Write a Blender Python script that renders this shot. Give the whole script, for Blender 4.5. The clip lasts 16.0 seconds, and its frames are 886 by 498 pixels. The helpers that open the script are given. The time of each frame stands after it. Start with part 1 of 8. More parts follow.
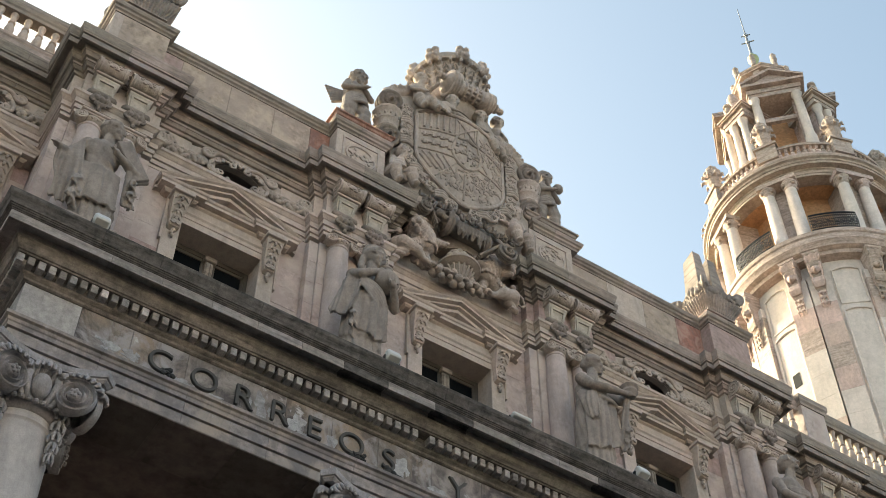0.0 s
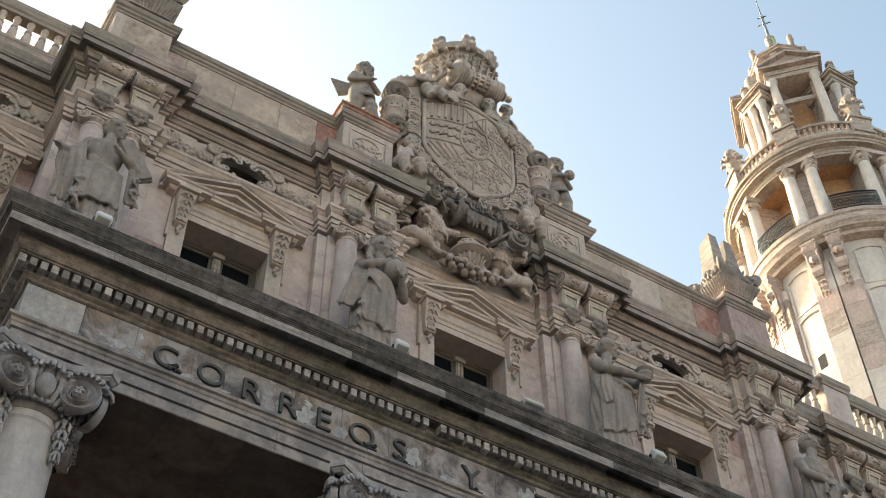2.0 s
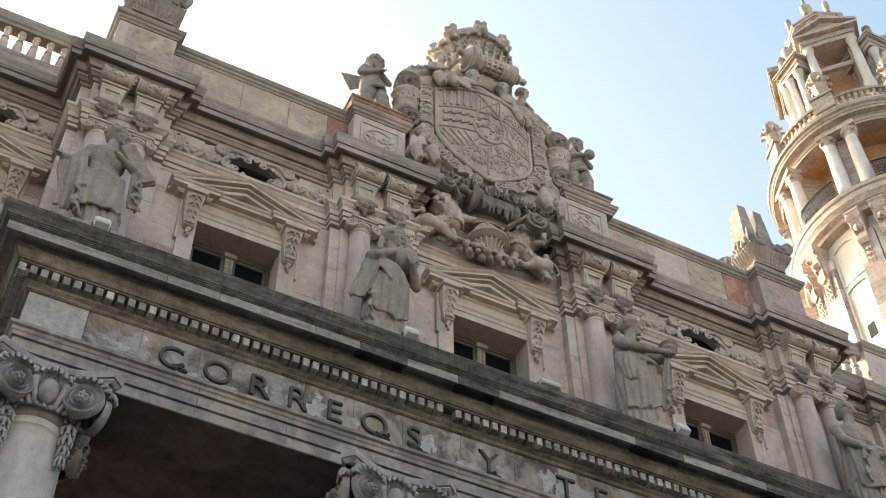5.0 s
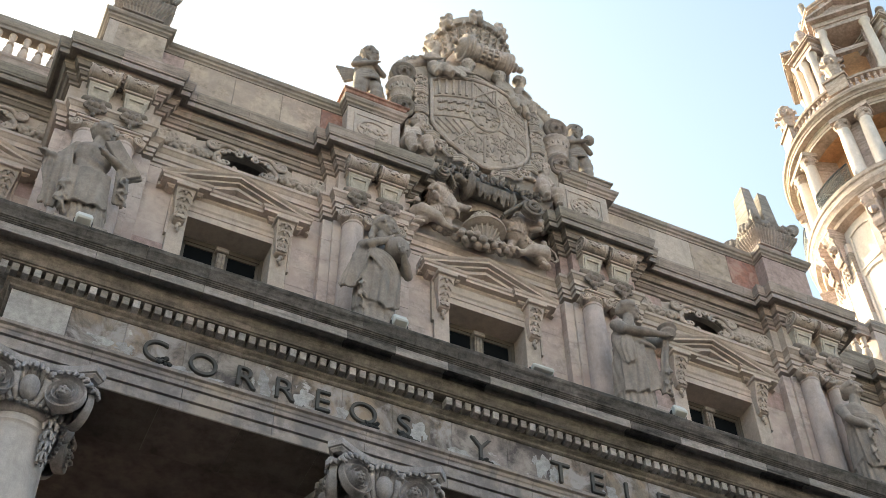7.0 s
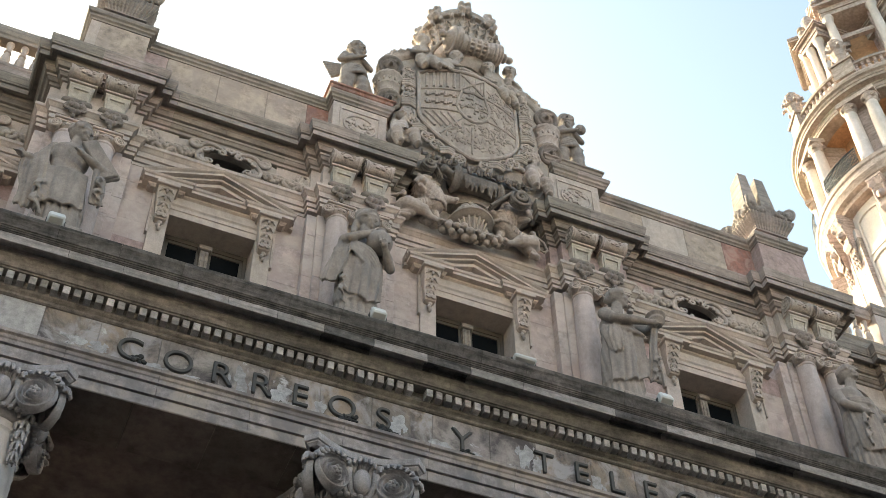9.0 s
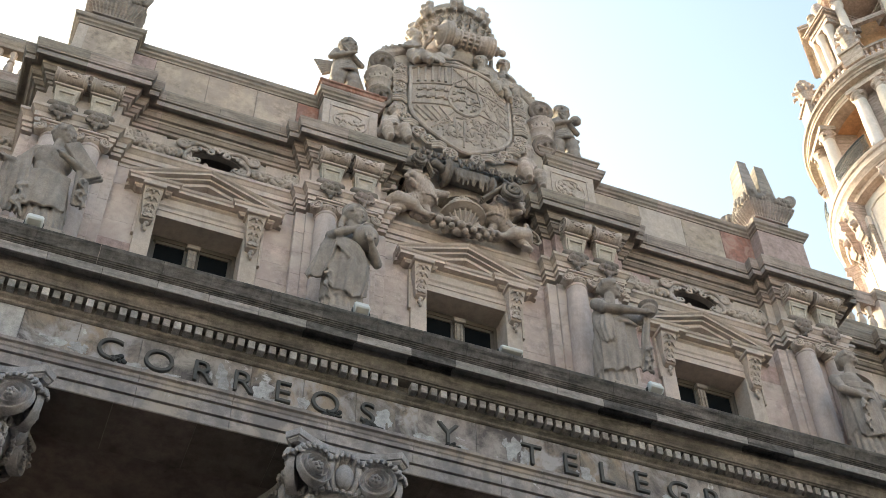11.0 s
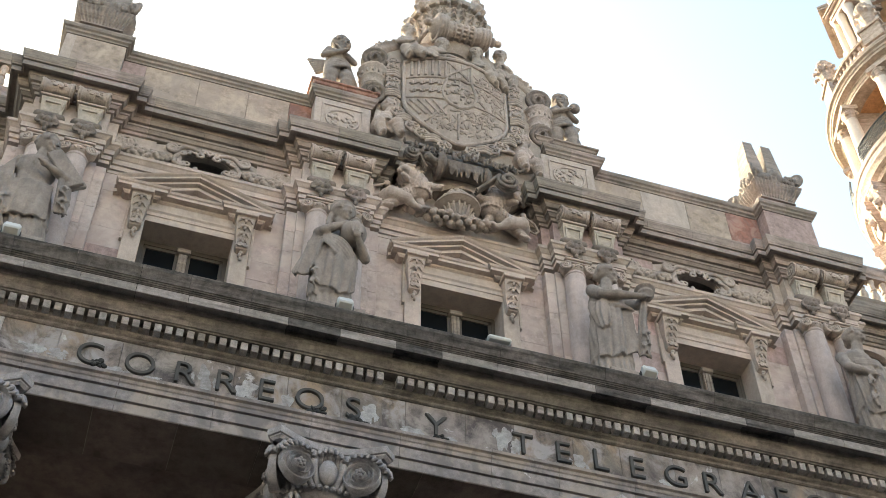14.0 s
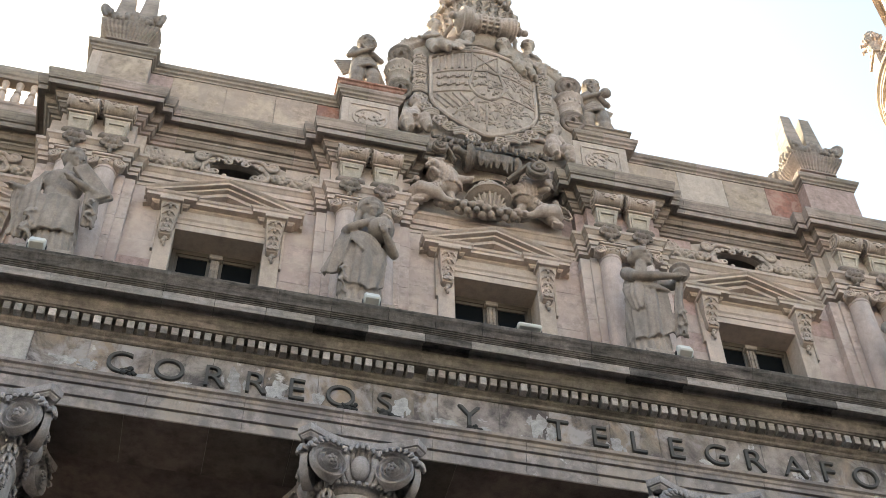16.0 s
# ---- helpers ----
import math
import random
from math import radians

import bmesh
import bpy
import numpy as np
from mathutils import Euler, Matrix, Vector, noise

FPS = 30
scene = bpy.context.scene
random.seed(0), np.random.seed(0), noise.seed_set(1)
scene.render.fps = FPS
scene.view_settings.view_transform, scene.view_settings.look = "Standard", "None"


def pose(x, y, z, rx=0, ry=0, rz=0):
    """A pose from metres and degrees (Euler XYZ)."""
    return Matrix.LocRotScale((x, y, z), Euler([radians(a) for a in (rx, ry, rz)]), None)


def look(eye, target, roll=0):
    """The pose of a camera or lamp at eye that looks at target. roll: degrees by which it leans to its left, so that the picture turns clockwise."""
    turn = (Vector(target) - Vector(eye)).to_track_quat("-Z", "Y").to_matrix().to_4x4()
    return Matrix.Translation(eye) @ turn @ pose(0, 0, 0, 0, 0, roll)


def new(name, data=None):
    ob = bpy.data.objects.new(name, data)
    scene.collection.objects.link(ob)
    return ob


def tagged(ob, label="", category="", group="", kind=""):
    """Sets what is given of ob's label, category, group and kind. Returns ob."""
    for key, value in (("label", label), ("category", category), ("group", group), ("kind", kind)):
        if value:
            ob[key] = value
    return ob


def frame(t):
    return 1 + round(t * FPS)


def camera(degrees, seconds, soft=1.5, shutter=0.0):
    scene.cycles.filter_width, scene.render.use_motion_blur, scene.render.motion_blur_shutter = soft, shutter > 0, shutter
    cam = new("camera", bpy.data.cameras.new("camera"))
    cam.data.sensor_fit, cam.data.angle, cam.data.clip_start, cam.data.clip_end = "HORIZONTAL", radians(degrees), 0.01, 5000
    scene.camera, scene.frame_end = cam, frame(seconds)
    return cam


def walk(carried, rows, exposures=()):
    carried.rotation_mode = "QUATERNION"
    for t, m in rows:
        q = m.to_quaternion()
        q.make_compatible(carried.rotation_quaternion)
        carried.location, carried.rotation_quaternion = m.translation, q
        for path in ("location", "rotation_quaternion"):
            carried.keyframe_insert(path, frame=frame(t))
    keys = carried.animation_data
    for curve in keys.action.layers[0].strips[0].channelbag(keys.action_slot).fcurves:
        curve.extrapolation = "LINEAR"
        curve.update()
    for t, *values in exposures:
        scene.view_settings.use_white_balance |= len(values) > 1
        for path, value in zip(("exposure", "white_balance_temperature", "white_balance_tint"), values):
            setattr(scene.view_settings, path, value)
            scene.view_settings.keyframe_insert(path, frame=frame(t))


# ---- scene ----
cam = camera(35.5, 16.0, soft=0.6)

PATH = [
    (0, (-11.245, -16.845, 1.633), (-10.545, -15.776, 3.172), 0.1),
    (0.5, (-11.145, -16.845, 1.611), (-10.452, -15.771, 3.15), -0.0),
    (1, (-11.05, -16.852, 1.624), (-10.361, -15.773, 3.16), -0.2),
    (1.5, (-10.917, -16.876, 1.613), (-10.238, -15.789, 3.149), -0.3),
    (2, (-10.778, -16.875, 1.638), (-10.112, -15.781, 3.174), -0.4),
    (2.5, (-10.633, -16.894, 1.658), (-9.982, -15.789, 3.193), -0.4),
    (3, (-10.467, -16.926, 1.652), (-9.832, -15.813, 3.188), -0.5),
    (3.5, (-10.298, -16.962, 1.644), (-9.675, -15.841, 3.179), -0.6),
    (4, (-10.117, -17.001, 1.645), (-9.506, -15.874, 3.18), -0.7),
    (6.5, (-9.126, -17.161, 1.619), (-8.573, -16.004, 3.154), -0.9),
    (7, (-8.914, -17.156, 1.611), (-8.37, -15.996, 3.147), -0.9),
    (7.5, (-8.706, -17.184, 1.625), (-8.173, -16.018, 3.16), -0.9),
    (8, (-8.487, -17.216, 1.637), (-7.964, -16.046, 3.172), -0.9),
    (8.5, (-8.27, -17.251, 1.647), (-7.754, -16.078, 3.182), -0.9),
    (9, (-8.07, -17.298, 1.638), (-7.561, -16.122, 3.173), -1.0),
    (11.5, (-7.081, -17.435, 1.651), (-6.622, -16.24, 3.188), -0.9),
    (12, (-6.901, -17.452, 1.662), (-6.452, -16.254, 3.199), -0.9),
    (12.5, (-6.687, -17.454, 1.678), (-6.248, -16.253, 3.217), -0.9),
    (13, (-6.493, -17.468, 1.69), (-6.064, -16.265, 3.229), -0.9),
    (13.5, (-6.287, -17.478, 1.677), (-5.87, -16.271, 3.217), -0.9),
    (14, (-6.1, -17.487, 1.67), (-5.699, -16.276, 3.211), -1.0),
    (14.5, (-5.925, -17.493, 1.687), (-5.545, -16.276, 3.229), -1.0),
    (15, (-5.717, -17.481, 1.694), (-5.364, -16.257, 3.236), -1.0),
    (15.5, (-5.512, -17.478, 1.68), (-5.187, -16.248, 3.223), -0.9),
    (16, (-5.324, -17.466, 1.628), (-5.02, -16.232, 3.171), -0.9),
]
walk(cam, [(t, look(eye, target, roll)) for t, eye, target, roll in PATH], [(0.0, 1.88, 7700, -5), (4.0, 2.01, 7600, -5), (7.5, 2.18, 7500, -6), (12.0, 2.23, 7500, -6), (16.0, 2.44, 7700, -3)])

# ---- light ----
world = bpy.data.worlds.new("sky")
scene.world = world
world.use_nodes = True
wn = world.node_tree
sky = wn.nodes.new("ShaderNodeTexSky")
sky.sky_type = "NISHITA"
sky.sun_disc = False
SUN_DIR = Vector((-0.36, 0.83, 0.43)).normalized()
sky.sun_elevation = math.asin(SUN_DIR.z)
sky.sun_rotation = math.atan2(SUN_DIR.x, SUN_DIR.y)
sky.dust_density = 3.0
sky.air_density = 0.7
sky.ozone_density = 0.0
wn.nodes["Background"].inputs["Strength"].default_value = 0.15
wn.links.new(sky.outputs["Color"], wn.nodes["Background"].inputs["Color"])
sun = new("sun", bpy.data.lights.new("sun", "SUN"))
sun.data.energy, sun.data.angle, sun.data.color = 2.8, radians(0.6), (1.0, 0.94, 0.88)
sun.matrix_world = look(SUN_DIR * 60, (0, 0, 0))


# ---- materials ----
SHADE = 0.85


def stone(name, colour, dark=(0.05, 0.048, 0.045), dirt=0.45, tint=0.12, grain=60.0, bump=0.35, streak=1.0, warm=None, rough=0.9, mottle=0.28, crust=0.78):
    """Weathered ashlar: a tint of its own for each block, broad stains, upright streaks, fine grain."""
    colour = (colour[0] * SHADE * 1.02, colour[1] * SHADE, colour[2] * SHADE * 1.035)
    warm = warm and (warm[0] * SHADE * 1.01, warm[1] * SHADE, warm[2] * SHADE * 1.035)
    m = bpy.data.materials.new(name)
    m.use_nodes = True
    t = m.node_tree
    n, l = t.nodes, t.links
    b = n["Principled BSDF"]
    b.inputs["Roughness"].default_value = rough
    b.inputs["Specular IOR Level"].default_value = 0.2
    geo = n.new("ShaderNodeNewGeometry")
    info = n.new("ShaderNodeObjectInfo")
    stretch = n.new("ShaderNodeMapping")
    stretch.inputs["Scale"].default_value = ((1.0, 1.0, 1.0), (1.0, 1.0, 0.22), (0.3, 0.3, 2.6))[int(streak)]
    l.new(geo.outputs["Position"], stretch.inputs["Vector"])
    big = n.new("ShaderNodeTexNoise")
    big.inputs["Scale"].default_value, big.inputs["Detail"].default_value, big.inputs["Roughness"].default_value = 1.3, 8, 0.62
    l.new(geo.outputs["Position"], big.inputs["Vector"])
    run = n.new("ShaderNodeTexNoise")
    run.inputs["Scale"].default_value, run.inputs["Detail"].default_value, run.inputs["Roughness"].default_value = 4.5, 7, 0.65
    l.new(stretch.outputs["Vector"], run.inputs["Vector"])
    fine = n.new("ShaderNodeTexNoise")
    fine.inputs["Scale"].default_value, fine.inputs["Detail"].default_value, fine.inputs["Roughness"].default_value = grain, 5, 0.7
    l.new(geo.outputs["Position"], fine.inputs["Vector"])
    # tint of the block
    hsv = n.new("ShaderNodeHueSaturation")
    hsv.inputs["Color"].default_value = (*colour, 1)
    val = n.new("ShaderNodeMapRange")
    val.inputs["To Min"].default_value, val.inputs["To Max"].default_value = 1 - tint, 1 + tint
    l.new(info.outputs["Random"], val.inputs["Value"])
    l.new(val.outputs["Result"], hsv.inputs["Value"])
    hue = n.new("ShaderNodeMapRange")
    hue.inputs["To Min"].default_value, hue.inputs["To Max"].default_value = 0.5 + tint * 0.10, 0.5 - tint * 0.10
    l.new(info.outputs["Random"], hue.inputs["Value"])
    l.new(hue.outputs["Result"], hsv.inputs["Hue"])
    # second stone colour in broad patches
    wmix = n.new("ShaderNodeMix")
    wmix.data_type = "RGBA"
    wr = n.new("ShaderNodeMapRange")
    wr.inputs["From Min"].default_value, wr.inputs["From Max"].default_value = 0.42, 0.66
    l.new(big.outputs["Fac"], wr.inputs["Value"])
    l.new(wr.outputs["Result"], wmix.inputs["Factor"])
    l.new(hsv.outputs["Color"], wmix.inputs["A"])
    wmix.inputs["B"].default_value = (*(warm or tuple(c * 0.86 for c in colour)), 1)
    # soot
    dr = n.new("ShaderNodeMapRange")
    dr.inputs["From Min"].default_value, dr.inputs["From Max"].default_value = 0.46, crust
    dr.inputs["To Max"].default_value = dirt
    l.new(run.outputs["Fac"], dr.inputs["Value"])
    dmix = n.new("ShaderNodeMix")
    dmix.data_type = "RGBA"
    l.new(dr.outputs["Result"], dmix.inputs["Factor"])
    l.new(wmix.outputs["Result"], dmix.inputs["A"])
    dmix.inputs["B"].default_value = (*dark, 1)
    # grain
    gm = n.new("ShaderNodeMix")
    gm.data_type, gm.blend_type = "RGBA", "MULTIPLY"
    gm.inputs["Factor"].default_value = 0.6
    mid = n.new("ShaderNodeTexNoise")
    mid.inputs["Scale"].default_value, mid.inputs["Detail"].default_value, mid.inputs["Roughness"].default_value = 8.0, 8, 0.72
    l.new(geo.outputs["Position"], mid.inputs["Vector"])
    mr = n.new("ShaderNodeMapRange")
    mr.inputs["From Min"].default_value, mr.inputs["From Max"].default_value = 0.34, 0.66
    mr.inputs["To Min"].default_value, mr.inputs["To Max"].default_value = 1 - mottle, 1 + mottle * 0.6
    l.new(mid.outputs["Fac"], mr.inputs["Value"])
    mm = n.new("ShaderNodeMix")
    mm.data_type, mm.blend_type = "RGBA", "MULTIPLY"
    mm.inputs["Factor"].default_value = 1.0
    l.new(dmix.outputs["Result"], mm.inputs["A"])
    l.new(mr.outputs["Result"], mm.inputs["B"])
    gr = n.new("ShaderNodeMapRange")
    gr.inputs["From Min"].default_value, gr.inputs["From Max"].default_value = 0.3, 0.7
    gr.inputs["To Min"].default_value, gr.inputs["To Max"].default_value = 0.72, 1.2
    l.new(fine.outputs["Fac"], gr.inputs["Value"])
    l.new(mm.outputs["Result"], gm.inputs["A"])
    l.new(gr.outputs["Result"], gm.inputs["B"])
    l.new(gm.outputs["Result"], b.inputs["Base Color"])
    bp = n.new("ShaderNodeBump")
    bp.inputs["Strength"].default_value, bp.inputs["Distance"].default_value = bump, 0.03
    add = n.new("ShaderNodeMath")
    add.operation = "ADD"
    l.new(fine.outputs["Fac"], add.inputs[0])
    l.new(mid.outputs["Fac"], add.inputs[1])
    l.new(add.outputs["Value"], bp.inputs["Height"])
    l.new(bp.outputs["Normal"], b.inputs["Normal"])
    return m


def plain(name, colour, rough=0.6, metal=0.0, vary=0.2, scale=20.0):
    m = bpy.data.materials.new(name)
    m.use_nodes = True
    n, l = m.node_tree.nodes, m.node_tree.links
    b = n["Principled BSDF"]
    b.inputs["Roughness"].default_value, b.inputs["Metallic"].default_value = rough, metal
    no = n.new("ShaderNodeTexNoise")
    no.inputs["Scale"].default_value, no.inputs["Detail"].default_value = scale, 6
    geo = n.new("ShaderNodeNewGeometry")
    l.new(geo.outputs["Position"], no.inputs["Vector"])
    mx = n.new("ShaderNodeMix")
    mx.data_type = "RGBA"
    mx.inputs["A"].default_value = (*(c * (1 - vary) for c in colour), 1)
    mx.inputs["B"].default_value = (*(min(1, c * (1 + vary)) for c in colour), 1)
    l.new(no.outputs["Fac"], mx.inputs["Factor"])
    l.new(mx.outputs["Result"], b.inputs["Base Color"])
    return m


M_TRIM = stone("carved_trim_stone", (0.60, 0.508, 0.432), dark=(0.08, 0.07, 0.062), dirt=0.3, tint=0.1, mottle=0.13, streak=1, warm=(0.53, 0.446, 0.378))
M_UPPER = stone("brown_cornice_stone", (0.42, 0.352, 0.297), dark=(0.04, 0.036, 0.033), dirt=0.6, tint=0.2, mottle=0.18, streak=2, warm=(0.31, 0.262, 0.223))
M_CREAM = stone("cream_bracket_stone", (0.625, 0.562, 0.469), dark=(0.12, 0.10, 0.085), dirt=0.5, tint=0.06, mottle=0.2, streak=0)
M_CORN = stone("sooty_cornice_stone", (0.15, 0.138, 0.128), dark=(0.022, 0.021, 0.02), dirt=0.9, tint=0.22, streak=2, warm=(0.09, 0.082, 0.076), mottle=0.45)
M_CORN_MID = stone("grey_gutter_stone", (0.185, 0.168, 0.155), dark=(0.02, 0.019, 0.018), dirt=0.9, tint=0.22, streak=2, warm=(0.11, 0.1, 0.092), mottle=0.45, crust=0.7)
M_CORN_PALE = stone("pale_cornice_stone", (0.37, 0.338, 0.31), dark=(0.03, 0.028, 0.026), dirt=0.7, tint=0.24, streak=2, mottle=0.3)
def blotched(name, colours, splash=0.0, scale=1.6, tint=0.1, mottle=0.28):
    """Old stone with overlapping stains of several colours and, here and there, a splash of white paint."""
    m = stone(name, colours[0], dark=(0.05, 0.046, 0.045), dirt=0.6, tint=tint, warm=colours[1], streak=0, mottle=mottle)
    n, l = m.node_tree.nodes, m.node_tree.links
    b = n["Principled BSDF"]
    last = b.inputs["Base Color"].links[0].from_socket
    geo = n.new("ShaderNodeNewGeometry")
    for i, c in enumerate(colours[2:] + ([(0.60, 0.60, 0.61)] if splash else [])):
        white = splash and i == len(colours) - 2
        mp = n.new("ShaderNodeMapping")
        mp.inputs["Location"].default_value = (7.3 * i + 3, 1.7 * i, 4.1 * i)
        mp.inputs["Scale"].default_value = (1, 1, 0.75)
        l.new(geo.outputs["Position"], mp.inputs["Vector"])
        t = n.new("ShaderNodeTexNoise")
        t.inputs["Scale"].default_value, t.inputs["Detail"].default_value, t.inputs["Roughness"].default_value = scale * (1.5 if white else 1 + 0.4 * i), 9, 0.66
        t.inputs["Distortion"].default_value = 0.6
        l.new(mp.outputs["Vector"], t.inputs["Vector"])
        r = n.new("ShaderNodeMapRange")
        lo = 0.66 - splash if white else 0.50
        r.inputs["From Min"].default_value, r.inputs["From Max"].default_value = lo - (0 if white else 0.03), lo + (0.04 if white else 0.11)
        r.inputs["To Max"].default_value = 0.85
        l.new(t.outputs["Fac"], r.inputs["Value"])
        mx = n.new("ShaderNodeMix")
        mx.data_type = "RGBA"
        l.new(r.outputs["Result"], mx.inputs["Factor"])
        l.new(last, mx.inputs["A"])
        mx.inputs["B"].default_value = (c[0] * SHADE * 1.01, c[1] * SHADE, c[2] * SHADE * 1.035, 1)
        last = mx.outputs["Result"]
    l.new(last, b.inputs["Base Color"])
    return m


M_WALL = blotched("pinkish_ashlar", [(0.61, 0.505, 0.45), (0.54, 0.45, 0.395), (0.63, 0.54, 0.475), (0.50, 0.40, 0.355)], 0.0, 0.9, 0.08, 0.16)
M_FRIEZE = blotched("stained_frieze_stone", [(0.314, 0.272, 0.242), (0.206, 0.190, 0.187), (0.363, 0.290, 0.225), (0.073, 0.067, 0.070), (0.412, 0.400, 0.407)], 0.03, 1.2, 0.2, 0.25)
M_FRIEZE_B = blotched("stained_frieze_stone_grey", [(0.284, 0.257, 0.246), (0.333, 0.287, 0.262), (0.073, 0.068, 0.072), (0.402, 0.370, 0.342)], 0.06, 1.4, 0.2, 0.25)
M_FRIEZE_PALE = stone("pale_patch_stone", (0.475, 0.463, 0.45), dirt=0.4, tint=0.05)
M_DENTIL = stone("pale_dentil_stone", (0.50, 0.475, 0.45), dark=(0.04, 0.038, 0.036), dirt=0.7, tint=0.25, streak=0, mottle=0.35)
M_BED = stone("sooty_bed_stone", (0.29, 0.262, 0.228), dark=(0.022, 0.021, 0.02), dirt=0.95, tint=0.2, streak=2, warm=(0.16, 0.146, 0.133), mottle=0.4)
M_ARCH = blotched("stained_architrave_stone", [(0.360, 0.328, 0.309), (0.291, 0.272, 0.272), (0.387, 0.339, 0.295), (0.194, 0.181, 0.181)], 0.012, 1.3, 0.16)
M_SCULPT = stone("carved_sculpture_stone", (0.56, 0.472, 0.40), dark=(0.06, 0.052, 0.046), streak=1, dirt=0.4, tint=0.1, grain=45, bump=0.45, warm=(0.45, 0.38, 0.325), mottle=0.16)
# soot and the shade of overhung carving, both put into one darker colour
M_SOOT_SHADE = stone("soot_shade_sculpture_stone", (0.34, 0.283, 0.24), dark=(0.03, 0.027, 0.024), streak=1, dirt=0.6, tint=0.12, grain=45, bump=0.45, warm=(0.22, 0.184, 0.157), mottle=0.2)
M_STATUE = stone("grey_statue_stone", (0.39, 0.335, 0.292), dark=(0.05, 0.045, 0.041), streak=1, dirt=0.5, tint=0.06, grain=40, bump=0.2, warm=(0.30, 0.258, 0.227), mottle=0.14)
M_OCHRE = blotched("ochre_parapet_stone", [(0.54, 0.425, 0.335), (0.47, 0.38, 0.31), (0.60, 0.485, 0.385), (0.42, 0.34, 0.285)], 0.0, 1.4)
M_RED = blotched("red_sandstone", [(0.425, 0.213, 0.15), (0.338, 0.188, 0.15), (0.275, 0.163, 0.138), (0.475, 0.312, 0.25)], 0.0, 2.5)
M_PINK = stone("pink_sandstone", (0.53, 0.395, 0.355), dirt=0.35, tint=0.08)
M_COLUMN = stone("pale_column_stone", (0.5, 0.481, 0.469), dirt=0.35, tint=0.05, bump=0.2, mottle=0.12)
M_SHAFT = stone("pale_attic_shaft_stone", (0.575, 0.488, 0.444), dirt=0.35, tint=0.05, bump=0.2, warm=(0.5, 0.419, 0.375), mottle=0.10)
M_CAP = stone("grey_capital_stone", (0.412, 0.395, 0.396), dirt=0.6, tint=0.06, grain=40, bump=0.3, mottle=0.25)
# portico stone whose dark colour carries the shade of the recess
M_SOFFIT = stone("shade_toned_portico_stone", (0.19, 0.163, 0.144), dark=(0.02, 0.018, 0.017), dirt=0.5, tint=0.25, warm=(0.11, 0.094, 0.083), streak=0, mottle=0.12)
M_TOWER = stone("warm_tower_stone", (0.625, 0.51, 0.43), dark=(0.13, 0.10, 0.08), dirt=0.6, tint=0.16, streak=2, warm=(0.54, 0.427, 0.352), crust=0.7)
M_TOWER_PALE = stone("cream_render", (0.81, 0.715, 0.625), dark=(0.3, 0.25, 0.2), dirt=0.3, tint=0.08, bump=0.1, mottle=0.1)
M_TOWER_RED = stone("rosy_tower_stone", (0.71, 0.545, 0.465), dirt=0.35, tint=0.14, mottle=0.15)
M_OCHRE_PAINT = stone("ochre_inner_wall", (0.68, 0.40, 0.215), dirt=0.2, tint=0.04, bump=0.1)
M_SOOT_CRUST = plain("black_crust", (0.02, 0.02, 0.021), rough=0.8, vary=0.4, scale=30.0)
M_LETTER = plain("dark_lead_lettering", (0.055, 0.052, 0.05), rough=0.65, metal=0.0, vary=0.4, scale=9.0)
M_IRON = plain("black_iron", (0.03, 0.032, 0.035), rough=0.5, metal=0.6)
M_SPIRE = plain("grey_metal", (0.28, 0.28, 0.28), rough=0.4, metal=0.5)
M_WHITE = plain("white_enamel", (0.5, 0.5, 0.49), rough=0.4, vary=0.06)
M_WOOD = plain("brown_window_wood", (0.075, 0.062, 0.052), rough=0.6)
# near-black, so the darkness of unlit rooms sits in the colour
M_DARKROOM = plain("unlit_room_dark", (0.02, 0.018, 0.017), rough=0.9)
M_PAINTSPOT = stone("white_paint_splash", (0.46, 0.47, 0.48), dark=(0.16, 0.145, 0.13), dirt=0.8, tint=0.15, streak=0, mottle=0.3)
M_GREEN = plain("gilt_copper_cap", (0.50, 0.47, 0.20), rough=0.4, metal=0.4)
M_GROUND = stone("paving", (0.04, 0.038, 0.036), dirt=0.4, tint=0.0, streak=0)
M_UNSEEN_WALL = stone("unseen_wall_stone", (0.40, 0.39, 0.38), dirt=0.3, tint=0.0)

M_GLASS = bpy.data.materials.new("window_glass")
M_GLASS.use_nodes = True
_b = M_GLASS.node_tree.nodes["Principled BSDF"]
_b.inputs["Base Color"].default_value = (0.007, 0.008, 0.009, 1)
_b.inputs["Roughness"].default_value = 0.06
_b.inputs["Specular IOR Level"].default_value = 0.06


# ---- building helpers ----
def mesh_from(bm, name, mat, smooth=False):
    bmesh.ops.recalc_face_normals(bm, faces=bm.faces)
    me = bpy.data.meshes.new(name)
    bm.to_mesh(me)
    bm.free()
    mats = mat if isinstance(mat, (list, tuple)) else [mat]
    for k in mats:
        me.materials.append(k)
    if smooth:
        for p in me.polygons:
            p.use_smooth = True
        me.set_sharp_from_angle(angle=radians(38))
    return me


def part(name, bm, mat, parent=None, label="", smooth=False):
    ob = new(name, mesh_from(bm, name, mat, smooth))
    if parent:
        ob.parent = parent
        ob.matrix_parent_inverse = parent.matrix_basis.inverted()
    if label:
        ob["label"] = label
    return ob


def thing(name, label, category, where=(0, 0, 0), group="", kind=""):
    ob = new(name)
    ob.empty_display_size = 0.2
    ob.location = where
    return tagged(ob, label, category, group, kind)


